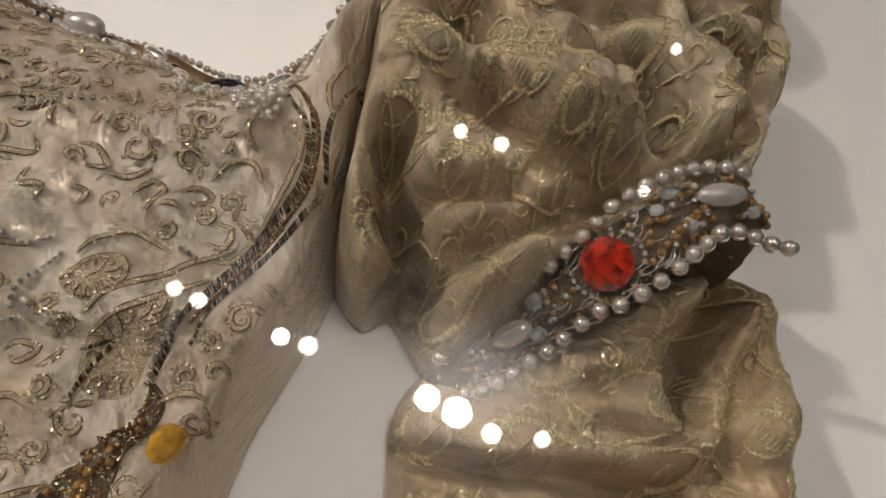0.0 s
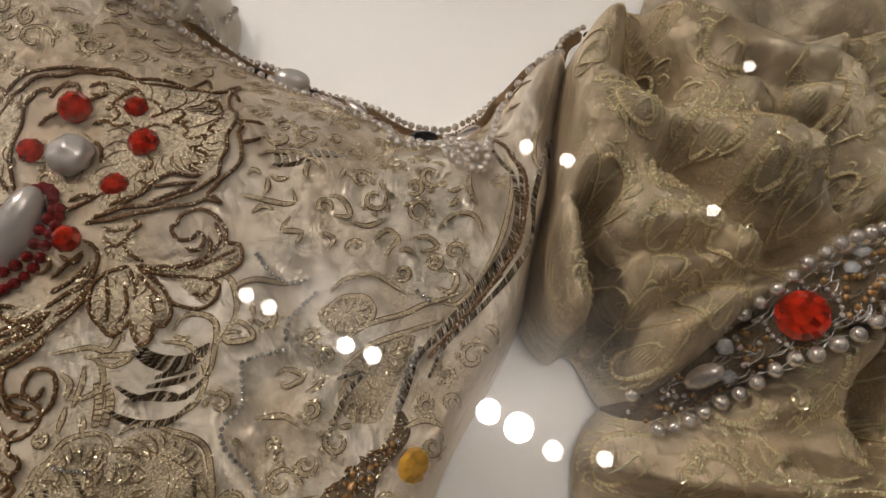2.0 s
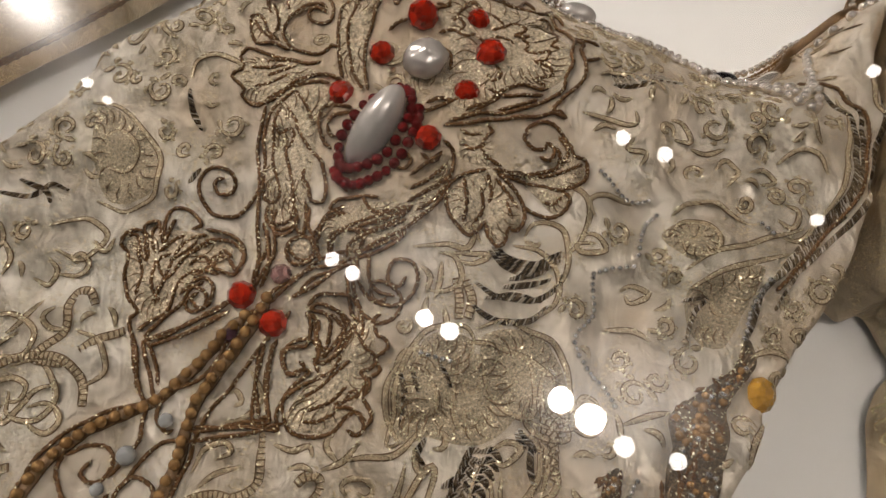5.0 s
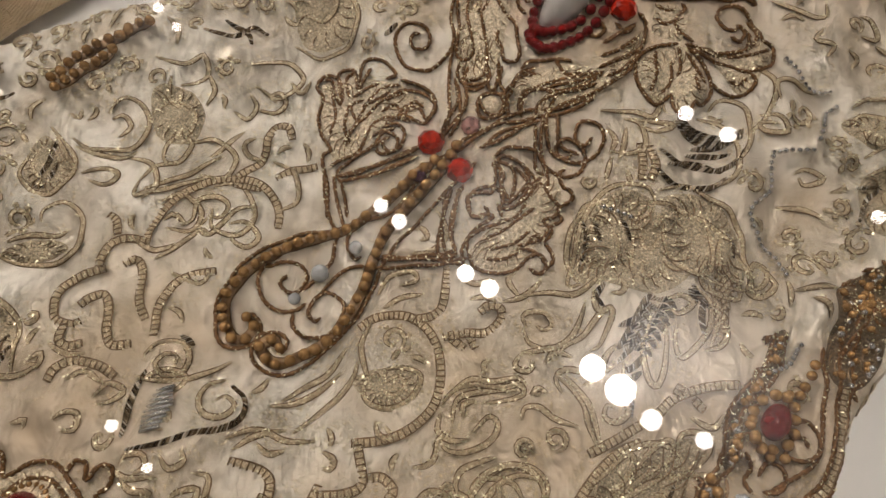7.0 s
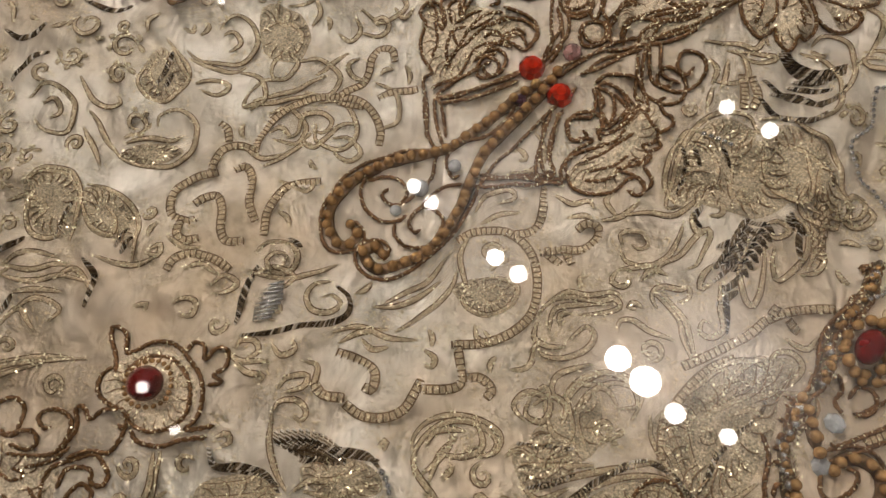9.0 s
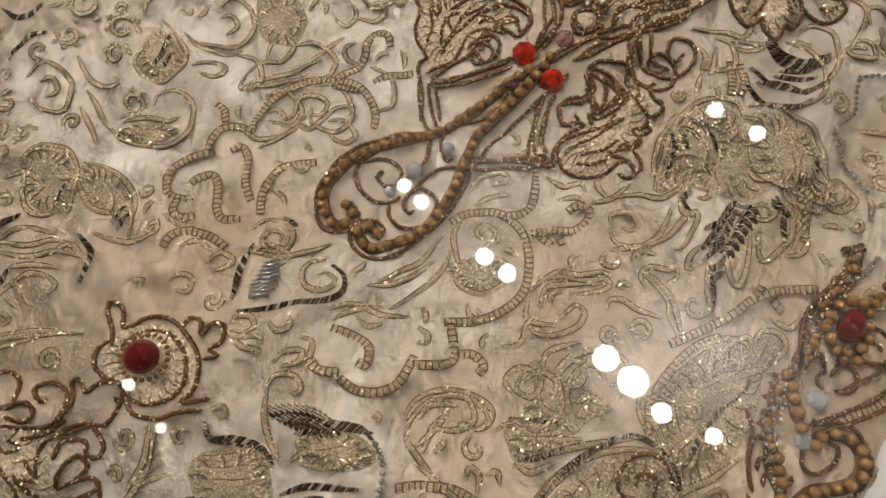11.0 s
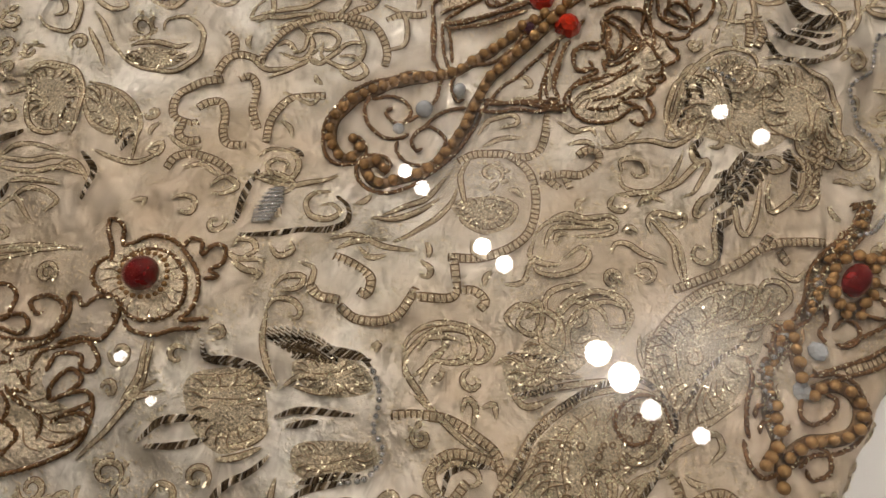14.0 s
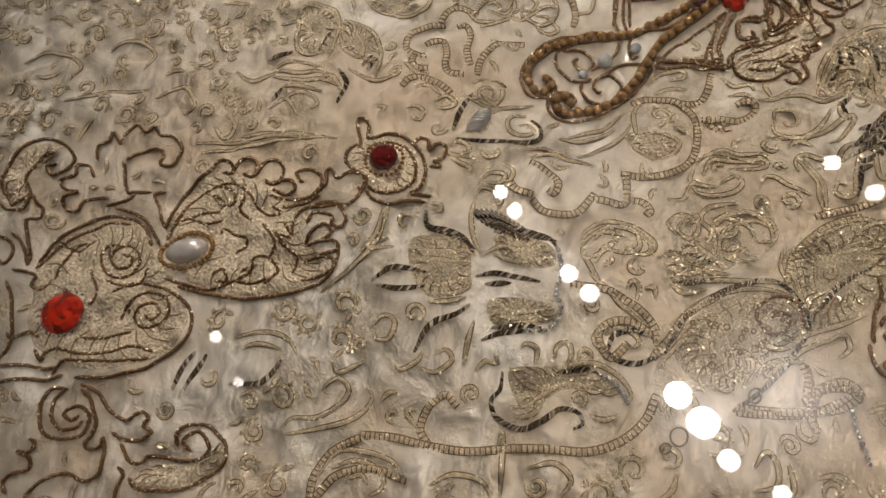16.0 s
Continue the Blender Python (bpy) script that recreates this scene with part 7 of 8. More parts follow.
thread_up((223.4, 154.6), (230.9, 160.6), (239.2, 157.0), (243.6, 148.1), (238.1, 140.4), (230.1, 143.8))
thread_up((229.4, 153.1), (235.4, 152.8), (237.7, 147.3), (233.9, 144.4))
thread_up((220.2, 144.7), (226.2, 143.3), (228.6, 136.8), (223.1, 133.7))
thread_up((218.2, 124.3), (225.6, 125.3), (231.1, 128.2), (233.5, 122.0), (226.3, 116.7))
thread_up((265.8, 142.0), (269.9, 140.3), (273.9, 143.1), (271.9, 146.3))
thread_up((288.8, 174.6), (295.3, 178.2), (299.5, 173.8), (292.9, 168.9))
ladder_up((299.3, 166.1), (303.9, 174.5), (303.1, 182.1))
thread_up((307.3, 159.6), (309.1, 149.9), (313.2, 143.1))
thread_up((334.4, 133.9), (339.4, 141.7), (336.0, 127.1))
thread_up((361.5, 191.2), (365.0, 177.7), (365.9, 164.2), (359.9, 152.9))
thread_up((367.5, 200.8), (370.7, 184.1), (371.5, 170.4))
thread_up((361.7, 148.0), (358.0, 135.0), (352.6, 127.1))
thread_up((215.8, 132.4), (222.6, 122.0), (221.4, 113.1), (227.4, 111.6))
thread_up((211.5, 116.2), (216.1, 108.1), (221.4, 113.1))
thread_low((284.6, 38.3), (286.5, 27.3), (296.2, 22.4), (300.2, 28.2), (292.4, 35.1), (288.5, 40.5))
thread_low((288.5, 38.6), (292.4, 29.5), (298.1, 24.4))
thread_low((300.6, 43.3), (304.7, 47.5), (306.6, 41.8), (302.5, 39.6))
thread_low((311.2, 55.9), (317.7, 60.5), (319.3, 52.6), (312.8, 44.2))
thread_low((335.4, 43.9), (344.1, 48.5), (347.8, 42.9), (341.0, 36.6), (334.9, 38.1))
thread_low((337.3, 17.7), (341.9, 23.5), (347.6, 20.2), (343.0, 14.5))
thread_low((357.4, 53.5), (362.7, 62.2), (366.1, 54.2), (360.8, 45.8))
thread_low((355.4, 35.6), (364.3, 40.1), (367.6, 32.6), (360.4, 24.6), (354.4, 26.1))
thread_low((348.7, 31.4), (353.5, 37.4), (359.6, 35.9))
thread_low((269.0, 35.3), (272.9, 30.0), (271.2, 22.6))
thread_low((304.0, 22.9), (313.9, 25.4), (322.0, 27.8))
thread_low((305.7, 15.9), (315.7, 21.9), (325.8, 24.3))
thread_low((299.0, 65.1), (307.5, 67.9), (315.8, 66.6), (309.3, 61.9))
cord((12.1, 137.4), (16.1, 139.7), (20.4, 133.8), (17.6, 132.3))
cord((22.6, 137.9), (27.8, 140.1), (30.3, 134.7), (26.1, 132.9), (23.8, 128.5))
cord((35.2, 136.9), (37.5, 140.9), (41.1, 139.8), (44.5, 134.7))
cord((31.6, 128.5), (34.7, 129.8), (37.4, 127.3), (36.4, 122.5))
cord((43.8, 137.7), (48.9, 135.6), (52.1, 131.4), (48.2, 128.4))
cord((42.8, 123.2), (47.0, 123.2), (51.0, 125.6), (58.0, 124.4))
cord((53.0, 111.5), (56.0, 107.3), (53.3, 104.6), (50.5, 107.8))
cord((31.8, 114.0), (35.6, 111.9), (37.0, 105.2))
cord((55.4, 147.5), (57.9, 158.7), (62.8, 152.4))
cord((52.1, 100.4), (62.8, 99.9), (72.8, 103.5))
cord((57.7, 93.5), (65.7, 96.3), (71.1, 101.2))
cord((46.6, 88.3), (53.4, 94.4), (57.5, 99.5))
cord((-14.8, 73.3), (-8.8, 66.5), (-5.0, 63.1))
cord((-18.1, 86.0), (-11.4, 79.5), (-6.8, 72.7))
cord((-19.7, 79.2), (-13.8, 73.5))
cord((18.3, 48.9), (23.7, 44.4), (29.4, 46.3))
cord((-51.6, 16.5), (-46.6, 22.3), (-43.0, 24.8))
cord((-46.9, 8.1), (-51.0, 13.6), (-46.6, 17.3))
cord((-43.3, 10.6), (-46.6, 6.2), (-48.7, -2.0))
cord((16.9, 8.0), (21.8, 4.9), (26.5, -0.5))
cord((15.6, -7.6), (19.1, -12.6))
cord((34.5, 68.6), (39.8, 66.9), (41.9, 71.4))
cord((24.3, 64.3), (29.5, 62.1), (31.9, 65.5), (29.1, 68.4))
cord((46.2, 80.5), (50.4, 79.4), (54.0, 81.6))
cord((48.1, 75.7), (52.4, 74.5), (57.0, 77.4))
cord((77.3, 84.7), (80.9, 81.7), (79.7, 76.9), (75.6, 76.7))
cord((81.6, 90.0), (85.9, 82.8), (84.0, 76.3))
cord((80.3, 62.0), (84.3, 62.3), (86.8, 66.1))
cord((58.0, 61.9), (60.5, 54.2), (58.4, 49.1))
cord((67.9, 58.3), (71.0, 52.4))
cord((-45.9, 116.0), (-39.4, 109.3), (-33.2, 105.7))
cord((-40.7, 124.9), (-35.6, 117.2), (-34.1, 109.5))
cord((-35.8, 128.2), (-32.9, 122.2))
cord((-38.8, 93.2), (-31.5, 93.5), (-26.0, 96.2))
cord((-34.9, 85.2), (-28.2, 88.6), (-22.6, 92.8))
cord((-60.5, 16.7), (-55.6, 8.1), (-54.3, -0.4))
cord((-51.9, 14.1), (-50.1, 4.1), (-45.6, -0.8))
cord((-44.6, 8.6), (-41.9, 13.9), (-37.2, 20.2), (-32.0, 25.2))
cord((-45.2, 15.9), (-40.9, 23.1), (-34.8, 26.0))
cord((15.7, -21.8), (20.6, -17.8), (24.8, -11.7), (28.9, -6.1))
cord((19.1, -25.4), (25.8, -21.2), (30.0, -14.6))
cord((18.4, -29.1), (24.0, -27.6), (28.8, -23.3))
cord((20.3, 8.4), (23.8, 4.4), (22.3, -2.6))
cord((-141.9, -202.6), (-136.4, -201.8), (-135.2, -205.5))
cord((-127.0, -194.9), (-125.5, -201.1), (-117.8, -202.4))
cord((-112.6, -200.8), (-103.3, -204.1), (-102.0, -210.9))
cord((-98.3, -203.4), (-91.9, -204.5), (-90.1, -211.4))
cord((-109.2, -226.2), (-102.3, -223.2), (-96.4, -217.5))
cord((-146.1, -215.8), (-136.1, -213.8), (-130.5, -208.8))
cord((-173.4, -269.2), (-163.2, -271.7))
cord((-151.3, -281.0), (-141.4, -274.3), (-135.0, -267.2))
cord((-168.4, -256.8), (-157.9, -262.5), (-157.9, -269.3))
cord((-190.0, -255.8), (-179.2, -254.2), (-176.3, -246.1))
bead_cord((-162.5, -17.8), (-159.8, -3.9), (-152.0, 6.2), (-144.8, 12.9))
bead_cord((-158.5, -20.4), (-153.6, -8.0), (-147.9, 3.3))
bead_cord((-146.9, 10.1), (-144.2, 15.3), (-139.2, 19.2))
woven_leaf((51.4, -159.3), (47.2, -150.0), (51.9, -134.5), (63.0, -120.9), (77.3, -116.1), (84.9, -123.6), (81.0, -134.2), (75.1, -145.7), (71.6, -158.0), (64.9, -162.6))
woven_leaf((66.3, -99.6), (72.2, -107.3), (81.4, -117.1), (89.8, -121.0), (95.9, -112.9), (100.4, -101.3), (102.2, -78.5), (104.3, -64.5), (94.5, -66.2), (82.9, -75.8), (71.6, -90.6))
woven_leaf((49.9, -26.4), (46.8, -12.4), (50.5, 4.4), (58.1, 9.2), (67.4, 7.9), (67.7, -5.5), (65.4, -17.9), (57.5, -26.0))
woven_leaf((69.7, 9.9), (79.7, 15.5), (91.6, 13.2), (98.1, 4.8), (102.5, -9.3), (92.9, -11.4), (82.6, -10.1), (74.4, -3.5))
woven_leaf((-168.4, -110.0), (-164.3, -101.9), (-153.9, -100.1), (-145.9, -107.9), (-141.8, -120.2), (-153.5, -123.3), (-161.3, -118.9))
woven_leaf((-146.9, -103.3), (-139.3, -100.0), (-127.9, -102.5), (-116.3, -115.2), (-128.2, -114.6), (-138.0, -113.7))
woven_leaf((-10.1, -83.5), (-2.1, -76.8), (10.0, -74.9), (11.2, -83.5), (3.0, -89.4), (-3.9, -87.9))
woven_leaf((-155.7, -50.5), (-155.4, -38.6), (-143.8, -43.4), (-136.7, -50.4), (-140.5, -59.0), (-148.6, -60.0))
woven_leaf((-144.8, -86.2), (-137.6, -78.6), (-129.1, -74.2), (-121.6, -75.9), (-128.8, -82.7), (-139.2, -86.3))
woven_leaf((-29.0, -155.5), (-20.6, -148.7), (-8.6, -147.1), (-3.8, -152.6), (-12.7, -159.2), (-22.4, -160.2))
woven_leaf((-17.2, -177.4), (-8.3, -170.9), (3.8, -166.7), (7.7, -170.5), (-0.2, -178.4), (-11.5, -184.2))
woven_leaf((-55.5, -172.9), (-40.3, -162.9), (-32.5, -167.2), (-26.9, -178.4), (-35.5, -188.6), (-48.1, -185.2))
woven_leaf((46.6, -2.8), (56.9, 2.6), (68.1, 4.3), (81.3, 3.1), (86.0, -10.6), (77.3, -22.4), (63.3, -24.7), (48.6, -20.4))
woven_leaf((3.4, -196.3), (12.7, -187.7), (30.3, -177.0), (41.6, -180.4), (23.8, -189.9), (16.1, -204.7))
woven_leaf((28.5, -125.6), (37.8, -118.8), (46.0, -118.8), (47.1, -126.7), (36.4, -134.1))
woven_leaf((123.9, 60.7), (131.2, 68.5), (141.3, 67.7), (142.6, 57.6), (132.9, 53.8))
woven_leaf((136.0, 44.0), (147.5, 52.4), (159.6, 56.8), (155.1, 39.6), (149.9, 26.6), (137.8, 28.3))
woven_leaf((-94.3, 65.9), (-78.8, 64.0), (-62.5, 50.8), (-63.0, 37.0), (-78.3, 31.7), (-90.1, 48.9))
woven_leaf((-128.4, -4.9), (-114.3, -1.1), (-104.2, -9.7), (-106.1, -21.4), (-118.9, -22.6))
woven_leaf((32.1, -119.2), (40.9, -107.2), (46.2, -97.5), (53.2, -113.3), (40.7, -128.3))
dark_leaf((136.3, -11.4), (141.4, 5.1), (153.5, 17.2), (152.8, 6.4), (151.9, -26.0), (139.3, -30.5))
dark_leaf((133.5, -2.6), (143.6, 10.1), (154.6, 21.6), (157.2, 31.7), (161.9, 23.4), (152.4, 8.0), (142.4, -13.5))
cord((139.0, -8.8), (141.7, -0.6), (150.0, 7.5))
cord((141.5, -26.5), (143.1, -13.3), (148.8, -0.7))
thread((-80.9, -10.9), (-84.3, -14.7), (-81.7, -18.1), (-75.8, -17.6))
thread((-100.5, -53.5), (-97.3, -49.7), (-91.5, -51.9))
thread((-108.1, -106.8), (-100.7, -108.1), (-95.4, -105.7))
thread((-68.6, -133.6), (-61.7, -134.6), (-53.3, -131.0))
thread((-30.7, -112.5), (-25.6, -114.4), (-20.5, -111.4))
thread((10.8, -37.8), (17.7, -38.4), (22.9, -35.8), (25.7, -39.0))
thread((17.7, -44.4), (22.8, -42.2), (27.1, -42.9))
thread((48.4, -57.6), (50.4, -52.7), (56.3, -52.5))
thread((34.1, -38.9), (28.4, -34.0), (30.6, -28.4))
thread((97.0, -58.0), (104.7, -58.8), (107.5, -53.4))
thread((77.8, -78.3), (85.1, -71.3), (95.0, -68.8), (101.0, -74.1))
thread((81.5, -84.6), (86.8, -76.4), (95.5, -76.5))
thread((38.4, -103.1), (40.6, -98.2), (49.6, -96.2), (54.8, -99.9))
thread((29.4, -110.8), (33.3, -105.3), (39.6, -106.4), (40.0, -113.8))
thread((27.8, -126.5), (33.7, -122.2), (40.7, -120.9), (44.6, -115.6))
thread((-73.9, -108.3), (-69.1, -101.8), (-62.1, -102.2), (-63.9, -109.9))
thread((-167.8, -109.6), (-165.0, -102.5), (-156.2, -100.4), (-147.4, -104.8))
thread((-144.5, -150.8), (-137.6, -143.7), (-128.5, -143.5), (-128.9, -149.0))
thread((-161.8, -139.4), (-153.3, -131.0), (-140.0, -128.6))
thread((-151.5, -175.0), (-136.1, -166.7), (-124.6, -159.5), (-111.5, -155.0))
thread((-270.6, -200.2), (-262.4, -188.0), (-245.0, -185.2), (-243.1, -195.0))
thread((-237.5, -172.9), (-232.0, -162.2), (-217.1, -161.3), (-214.5, -171.4))
thread((-175.1, -148.9), (-163.8, -149.6), (-157.0, -137.6))
thread((-145.7, -157.6), (-142.5, -149.2), (-131.7, -153.6))
thread((-136.0, -136.0), (-131.2, -129.7), (-120.7, -134.4))
ladder((-31.8, -273.5), (-29.3, -262.1), (-19.7, -253.1), (-6.9, -249.0))
thread((1.1, -245.8), (5.8, -237.9), (15.3, -233.8), (21.8, -236.3))
thread((26.6, -221.3), (33.7, -214.0), (41.4, -215.5), (41.4, -222.5))
panel((-25.0, 81.4), (-24.3, 65.8), (-15.1, 37.2), (-3.6, 34.4), (-1.5, 44.4), (-4.9, 72.8), (-2.0, 88.0), (-12.7, 89.8))
panel((63.2, 67.0), (71.3, 66.6), (84.9, 59.1), (89.3, 63.2), (91.1, 70.7), (92.9, 79.2), (85.7, 84.0), (82.6, 74.6), (71.8, 69.1))
panel((-47.6, 115.8), (-42.5, 105.8), (-24.4, 104.6), (-31.5, 112.8), (-30.0, 122.1), (-24.3, 127.4), (-32.3, 129.9), (-39.9, 125.7))
panel((48.0, 81.2), (55.7, 83.1), (59.8, 74.2), (58.7, 69.0), (50.0, 70.5), (47.1, 75.5))
thread((-173.0, -118.0), (-164.6, -112.9), (-156.9, -114.2), (-157.1, -120.4))
thread((-95.6, -115.3), (-91.9, -111.1), (-84.0, -112.4))
thread((-95.1, -24.2), (-91.3, -16.6), (-87.0, -9.4))
thread((-78.3, 16.3), (-72.8, 12.7), (-70.2, 18.5))

# side ornament round the dark red oval: stem, leaf, corded border, curls and beads
dark_leaf((120.5, -20), (121, -30), (117, -41), (113.5, -50), (114.5, -60), (115.5, -68), (112, -69), (109.5, -58), (110.5, -46), (115, -36), (116.5, -24))
dark_leaf((113.5, -70), (110.5, -76), (108.5, -86), (108.5, -94), (112, -102), (117, -109), (114, -111), (108.5, -104), (104.5, -95), (104.5, -84), (107, -75))
cord((121, -20), (121.5, -30), (118, -40), (113, -50), (113.5, -60), (114.5, -68), (110.5, -74), (108, -84), (107, -93), (110, -101), (116, -108))
cord((117, -22), (116, -34), (110, -46), (108.5, -58), (110.5, -68), (106.5, -76), (104, -86))
cord((140, -12), (142, -29), (143, -47), (142, -60), (138, -69), (129, -78), (119, -87))
cord((144, -12), (146, -29), (147, -48), (146, -62), (141, -72), (131, -81), (121, -90))
ladder((142, -14), (144, -29), (145, -47), (144, -61), (139.5, -70.5), (130, -79.5))
cord((135, -20), (138, -37), (139, -48), (137, -59), (131, -67), (126, -73))
cord((129, -49), (134, -46), (138, -49), (138, -55), (134, -59), (129, -59), (129, -54), (133, -52), (134, -55))
cord((123, -68), (125, -63), (129, -63), (131, -67), (129, -71), (125, -72))
cord((116, -62), (120, -66), (119, -71), (122, -74))
cord((119, -94), (120, -100), (126, -100), (130, -95), (130, -90), (126, -89))
bead_cord((122, -92), (124, -88.5), (128, -85.5), (134, -86), (138, -90), (138, -97), (133, -102), (126, -106), (122, -111), (120, -116), (122, -122))
bead_cord((108, -74), (111.5, -78), (113.5, -83), (116, -88.5))
bead_cord((111, -100), (114, -106), (116, -113), (114, -120))
cord((119, -84), (122, -85), (127, -82), (135, -82.5), (141, -88.5), (141.5, -98), (136, -105), (128, -109.5), (125, -115))
beads_along(GILT_BALL, [(117, -45), (123, -41), (128, -40), (130, -35), (132, -28)], 0.0017, 0.0042, BODICE, bodice, 0.9)
beads_along(GILT_BALL, [(116, -52), (118.5, -58), (124, -61), (129, -60)], 0.0017, 0.0042, BODICE, bodice, 0.9)
bead_row((119, -35), (124, -30), (127, -22))
# dark crescent of couched strip, and its pale curl
for shift in (0, 1.6, 3.2):
    couching((66 + shift * 0.6, 40 + shift), (72, 36.5 + shift), (82, 36.5 + shift), (90, 42 + shift))
thread((91, 43), (96, 51), (97, 61), (92, 69), (83, 69), (79, 63))
for k in range(7):                     # ribs of the fern below the wings
    couching((77 - k * 0.6, -25 - k * 3.0), (80.5 - k * 0.5, -24 - k * 3.0), (83.5 - k * 0.7, -26.5 - k * 2.9))
    couching((77 - k * 0.6, -25 - k * 3.0), (74 - k * 0.6, -25.5 - k * 2.8), (72 - k * 0.5, -28.5 - k * 2.7))
    ladder((92 + k * 1.0, -8 - k * 2.9), (95.5 + k * 0.9, -8.5 - k * 2.9), (99 + k * 0.3, -11.5 - k * 2.8))
silver_patch = [(-40 + k * 1.9, -151.2 + 0.5 * k - 0.02 * k * k) for k in range(12)]
for k, (x, y) in enumerate(silver_patch):   # slanting silver strips
    reach = 1.2 + 2.6 * math.sin(math.pi * (k + 0.7) / 13)
    couching((x - reach * 0.5, y + reach), (x, y), (x + reach * 0.7, y - reach))

# large leaf low on the side: dark rim, spiral, veins, open rings and a ribbon
for rim in ([(47, -162), (46, -148), (49, -135), (57, -122), (67, -113), (77, -113), (85, -118), (87, -123)], [(87, -123), (85, -137), (81, -152), (76, -164)],
            [(85, -117), (89, -99), (95, -89), (98, -80)]):
    couching(*rim)
    note(rim)
cord((86, -122), (78, -115.5), (70, -118), (67, -127), (73, -132), (79, -128), (78, -122), (73, -123), (73, -127))
thread((63, -155), (58, -146), (57, -136), (62, -126))
thread((73, -154), (75, -147), (72, -141), (67, -143), (69, -150), (73, -154))
ladder((77, -162), (88, -156), (99, -149), (108, -141), (111, -134), (104, -133), (98, -141), (100, -150), (104, -154))
ladder((99, -149), (95, -141), (91, -135))
ladder((72, -110), (70, -98), (73, -86), (78, -77), (84, -71))
spots_on_leaf = random.Random(4)
for k in range(30):
    t, w = k / 30, spots_on_leaf.uniform(-1, 1)
    x, y = 54 + 26 * t + 7 * w * (1 - 0.4 * t), -152 + 32 * t - 7 * w * (1 - 0.4 * t)
    r = spots_on_leaf.uniform(0.7, 1.3)
    OPEN_RINGS.append((x, y, r))
OPEN_RINGS.extend([(65, -182, 3.2), (63, -188, 1.8), (80, -155, 2.6), (80, -145, 2.0)])
for x, y, r in OPEN_RINGS:
    WOVEN[1].add(*tube([(x + r * math.cos(a * 0.9), y + r * math.sin(a * 0.9)) for a in range(8)], 0.0004, 0.0006, BODICE, 0.0006, 5, 0.0, 0.4, ends=False))
# small fern on the breast and a beaded loop under the neckline
for k in range(9):
    x, y = 99 + 2.9 * k, 118 + 0.9 * k
    couching((x, y), (x - 1.2, y + 3.4 - 0.2 * k))
    couching((x, y), (x + 1.4, y - 3.2 + 0.2 * k))
beads_along(PEARL_BALL, [(161, 147), (164, 134), (171, 126), (179, 132), (180, 145)], 0.0021, 0.0043, EASED, bodice, 0.9)

# beads and wire strewn over the dark leaves
strew = random.Random(77)
for leaf in LEAVES:
    edge_line = Form(np.array(leaf) / 1000, None, None)
    lo, hi = edge_line.line.min(0), edge_line.line.max(0)
    put = 0
    for _ in range(900):
        x, y = strew.uniform(lo[0], hi[0]), strew.uniform(lo[1], hi[1])
        if put > 46 or float(edge_line.reach(np.array([x]), np.array([y]))[0][0]) < 0.0015 or math.hypot(x - 0.1225, y + 0.0505) < 0.0095:
            continue
        put += 1
        if put % 4 == 0:
            a = strew.uniform(0, 6.3)
            cord(*[(x * 1000 + 3.2 * k * math.cos(a + k * 0.9), y * 1000 + 3.2 * k * math.sin(a + k * 0.9)) for k in (0.2, 0.7, 1.2, 1.7)])
            continue
        r = strew.uniform(0.0008, 0.0015)
        bead((GILT_BALL, SILVER_BALL, GILT_BALL)[put % 3], x, y, float(BODICE.height(np.array([x]), np.array([y]))[0]) + 0.0008 + r * 0.7, r, bodice)

# braided seam round the armhole
couching((176, 150), (184, 138), (191, 126), (193, 112), (189, 94), (175, 71), (161, 49), (157, 34))
couching((206, 156), (202, 138), (199, 119), (199, 101), (190, 82), (172, 58), (166, 44))
cord((179, 154), (188, 140), (195, 126), (196, 112), (193, 95), (179, 71), (165, 50))

# ---- small woven scrolls between the larger ones ----
def spray(form, heap, cx, cy, r, a0, way):
    """A brocade scroll: a laddered stem that winds into a curl, leaves along its outside and a hatched bud within."""
    at = lambda k, a: (cx + r * k * math.cos(a), cy + r * k * math.sin(a))
    stem = [at(1.0 - 0.62 * k / 13, a0 + way * k * 0.5) for k in range(14)]
    if r > 6.5 and heap:
        ladder(*stem[:9], heap=heap, form=form)
        thread(*stem[8:], heap=heap, form=form)
    else:
        thread(*stem, heap=heap, form=form)
    tail = [at(1.0, a0), at(1.25, a0 - way * 0.45), at(1.65, a0 - way * 0.7)]
    thread(*tail, heap=heap, form=form)
    count = 7 if r > 6.5 else 4
    for leaf in range(count):
        a, k0 = a0 + way * (0.1 + leaf * 3.6 / count), 1.0 - 0.05 * leaf
        thread(*[at(k0 * k, a + way * o) for k, o in ((1.08, 0), (1.28, 0.06), (1.42, 0.28), (1.36, 0.46))], heap=heap, form=form)
        (heap or WOVEN)[0].add(*tube([at(k0 * 1.1, a + way * 0.2), at(k0 * 1.26, a + way * 0.3)], 0.0005, 0.0006, form, 0.001, 5, 0.0, 0.4))
    for k in range(6 if r > 6.5 else 3):          # hatching of the bud
        o = (k - 2.5) * 0.11
        (heap or WOVEN)[0].add(*tube([(cx + r * (o - 0.1), cy + r * (o * way - 0.14)), (cx + r * (o + 0.1), cy + r * (o * way + 0.14))], 0.00035, 0.0007, form, 0.001, 5, 0.0, 0.4))
    return stem + tail


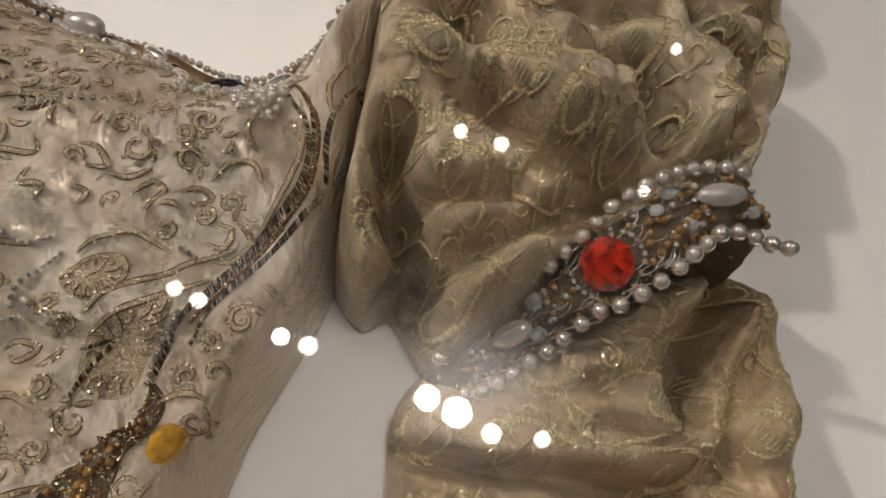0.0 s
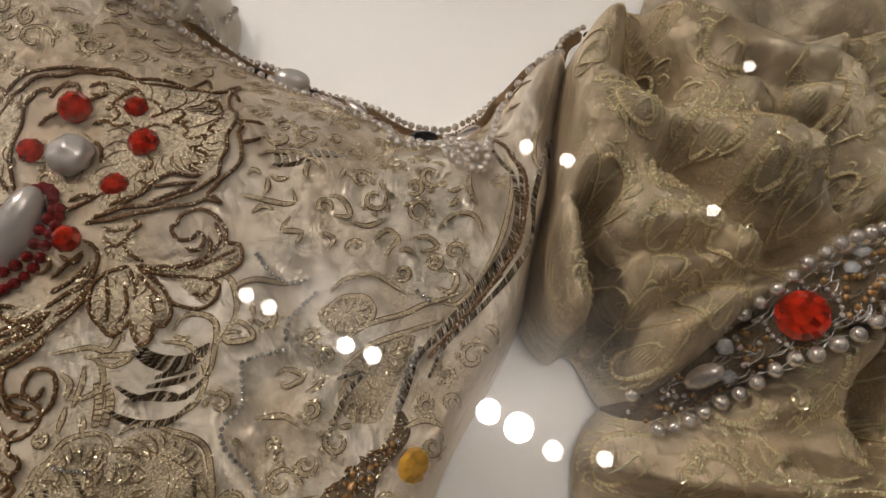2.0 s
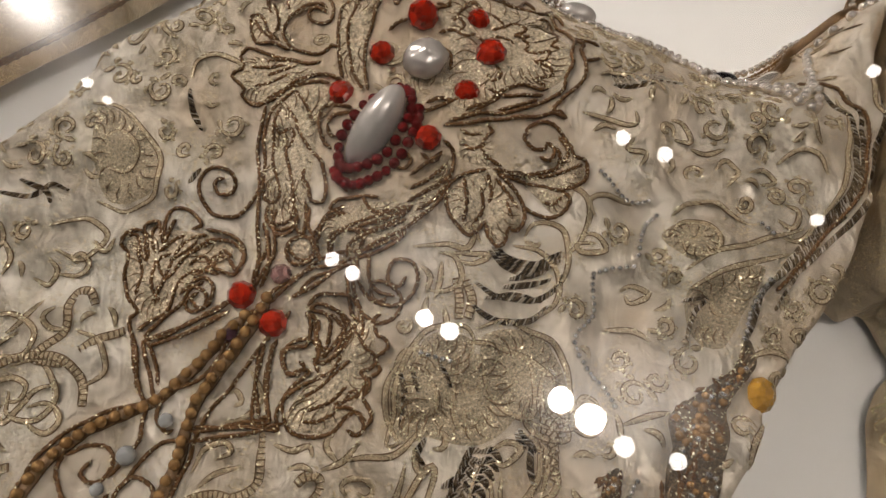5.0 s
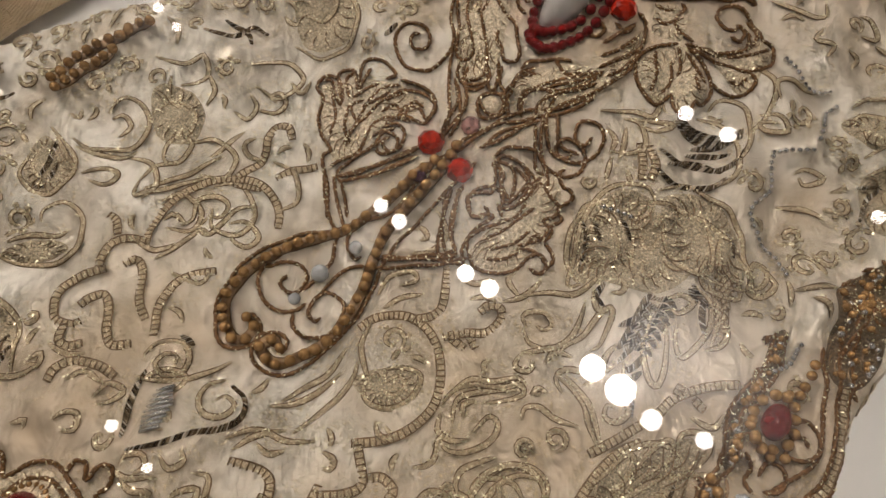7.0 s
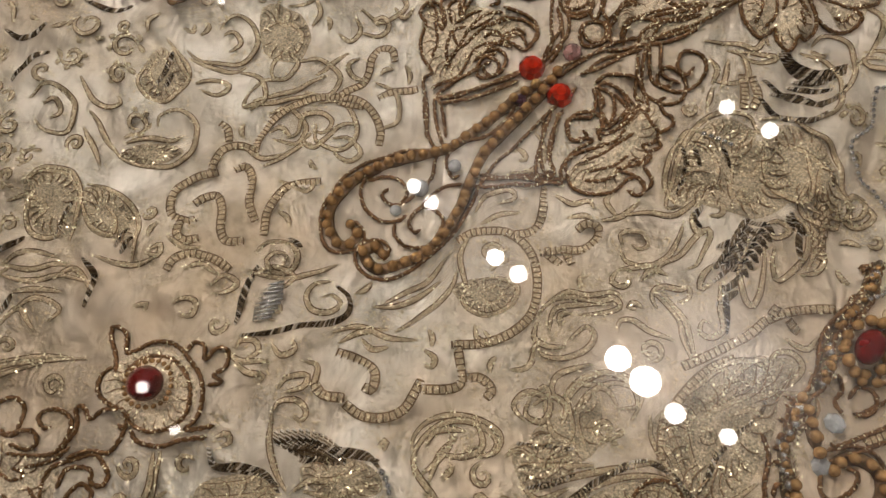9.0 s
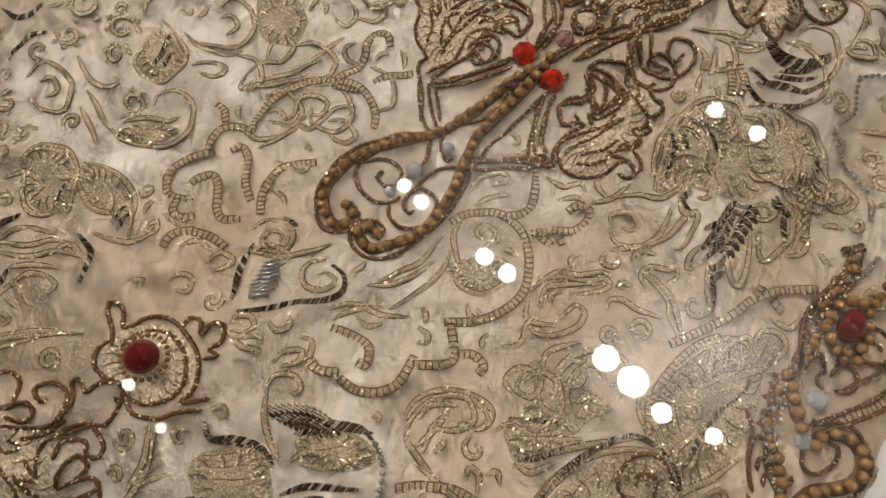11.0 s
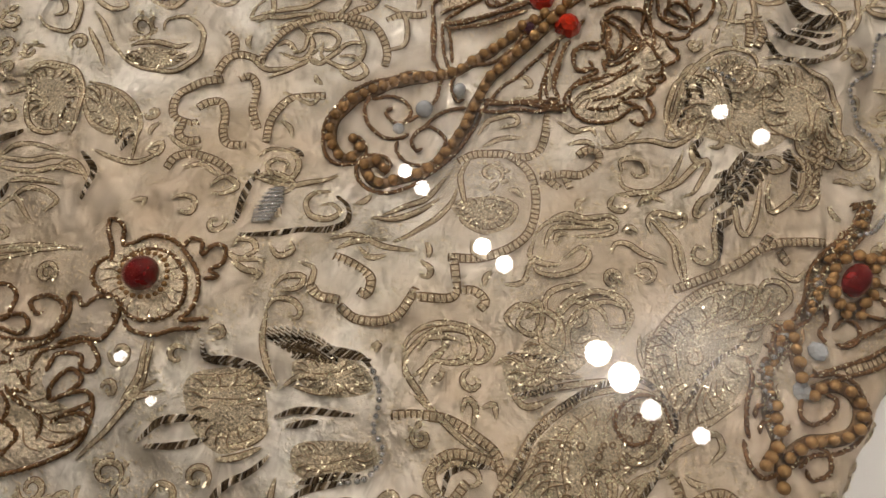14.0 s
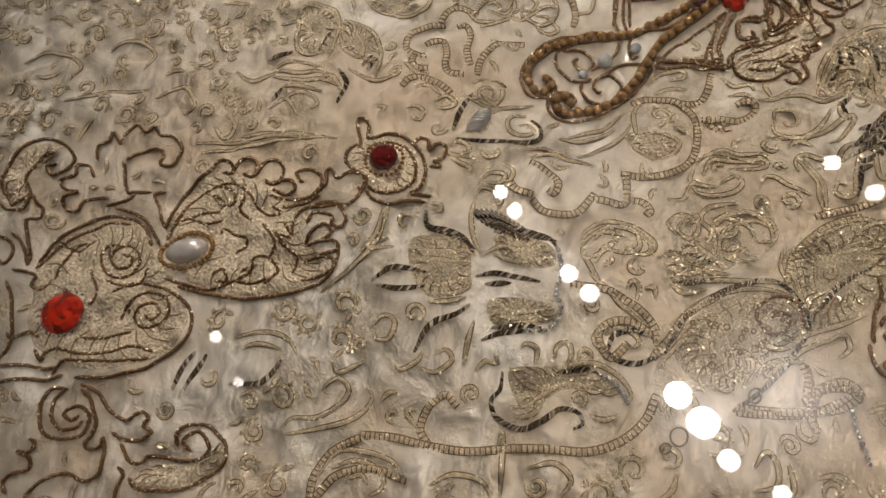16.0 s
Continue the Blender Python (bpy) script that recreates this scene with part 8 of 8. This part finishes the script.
taken = np.array(USED)
scatter = random.Random(11)
spots = np.array([(scatter.uniform(-330, 190), scatter.uniform(-420, 205), scatter.uniform(2.6, 7.5)) for _ in range(14000)])
spots = spots[np.argsort(-spots[:, 2], kind="stable")]
clear = BODICE.reach(spots[:, 0] / 1000, spots[:, 1] / 1000)[0] * 1000
for (cx, cy, r), room in zip(spots, clear):
    if room < r + 4 or np.min(np.hypot(taken[:, 0] - cx, taken[:, 1] - cy)) < r + (0.5 if cx > 75 and cy > -20 else 1.4):
        continue
    a0, way, turns = scatter.uniform(0, 6.3), scatter.choice((-1, 1)), scatter.uniform(0.9, 1.4)
    line = []
    if r > 4.2 and scatter.random() < 0.7:
        line = spray(BODICE, None, cx, cy, r * 0.66, a0, way)
    elif scatter.random() < (0.35 if cx > 75 else 0.5):
        for k in range(12):
            s = k / 11
            a = a0 + way * turns * 2 * math.pi * s
            line.append((cx + r * (1 - 0.8 * s) * math.cos(a), cy + r * (1 - 0.8 * s) * math.sin(a)))
        thread(*line)
        for leaf in range(3 if r > 4.5 else 0):       # small leaves outside the curl
            a = a0 + way * (0.5 + leaf * 1.1)
            thread(*[(cx + r * k * math.cos(a + way * o), cy + r * k * math.sin(a + way * o)) for k, o in ((1.0, 0), (1.22, 0.12), (1.3, 0.4))])
    else:                                             # a leaf with a bent rib and slanting veins
        rib = [(cx + r * u * math.cos(a0) - r * way * 0.35 * u * u * math.sin(a0), cy + r * u * math.sin(a0) + r * way * 0.35 * u * u * math.cos(a0)) for u in (-1, -0.4, 0.2, 1)]
        line = rib
        thread(*rib)
        for u in np.arange(-0.8, 0.75, 2.2 / r):
            px, py = cx + r * u * math.cos(a0), cy + r * u * math.sin(a0) + r * way * 0.35 * u * u * math.cos(a0) * 0.5
            for side in (-1, 1):
                a, n = a0 + side * 0.85, r * 0.55 * (1 - u * u * 0.8)
                WOVEN[0].add(*tube([(px, py), (px + n * math.cos(a), py + n * math.sin(a))], 0.0004, 0.0005, BODICE, 0.0012, 4, 0.0, 0.4))
    taken = np.vstack([taken, np.array(line)])

for form, heap, area, count in ((UPPER, WOVEN_UP, (205, 392, 55, 232), 2600), (LOWER, WOVEN_LOW, (230, 385, -110, 95), 2200)):
    done = np.zeros((1, 3))
    sizes = sorted((scatter.uniform(3, 11.5) for _ in range(count)), reverse=True)
    for r in sizes:
        cx, cy = scatter.uniform(*area[:2]), scatter.uniform(*area[2:])
        if float(form.read(np.array([cx / 1000]), np.array([cy / 1000]), 1)[0]) * 1000 < r * 0.9 + 2 or np.min(np.hypot(done[:, 0] - cx, done[:, 1] - cy) - done[:, 2]) < r * 1.35:
            continue
        spray(form, heap, cx, cy, r, scatter.uniform(0, 6.3), scatter.choice((-1, 1)))
        done = np.vstack([done, (cx, cy, r * 1.25)])

for (band, edge), flecks, owner in ((WOVEN, GLINTS, bodice), (WOVEN_UP, GLINTS_UP, upper_sleeve), (WOVEN_LOW, GLINTS_LOW, lower_sleeve)):
    flecks.build("glint_flakes", GLINT, owner, "glinting turns of gilt wire")
    band.build("woven_scrollwork", THREAD if owner is bodice else SLEEVE_THREAD, owner, "pale gold woven scrolls of the brocade")
    edge.build("woven_outline", OUTLINE if owner is bodice else SLEEVE_EDGE, owner, "brown-gold outlines of the woven scrolls")
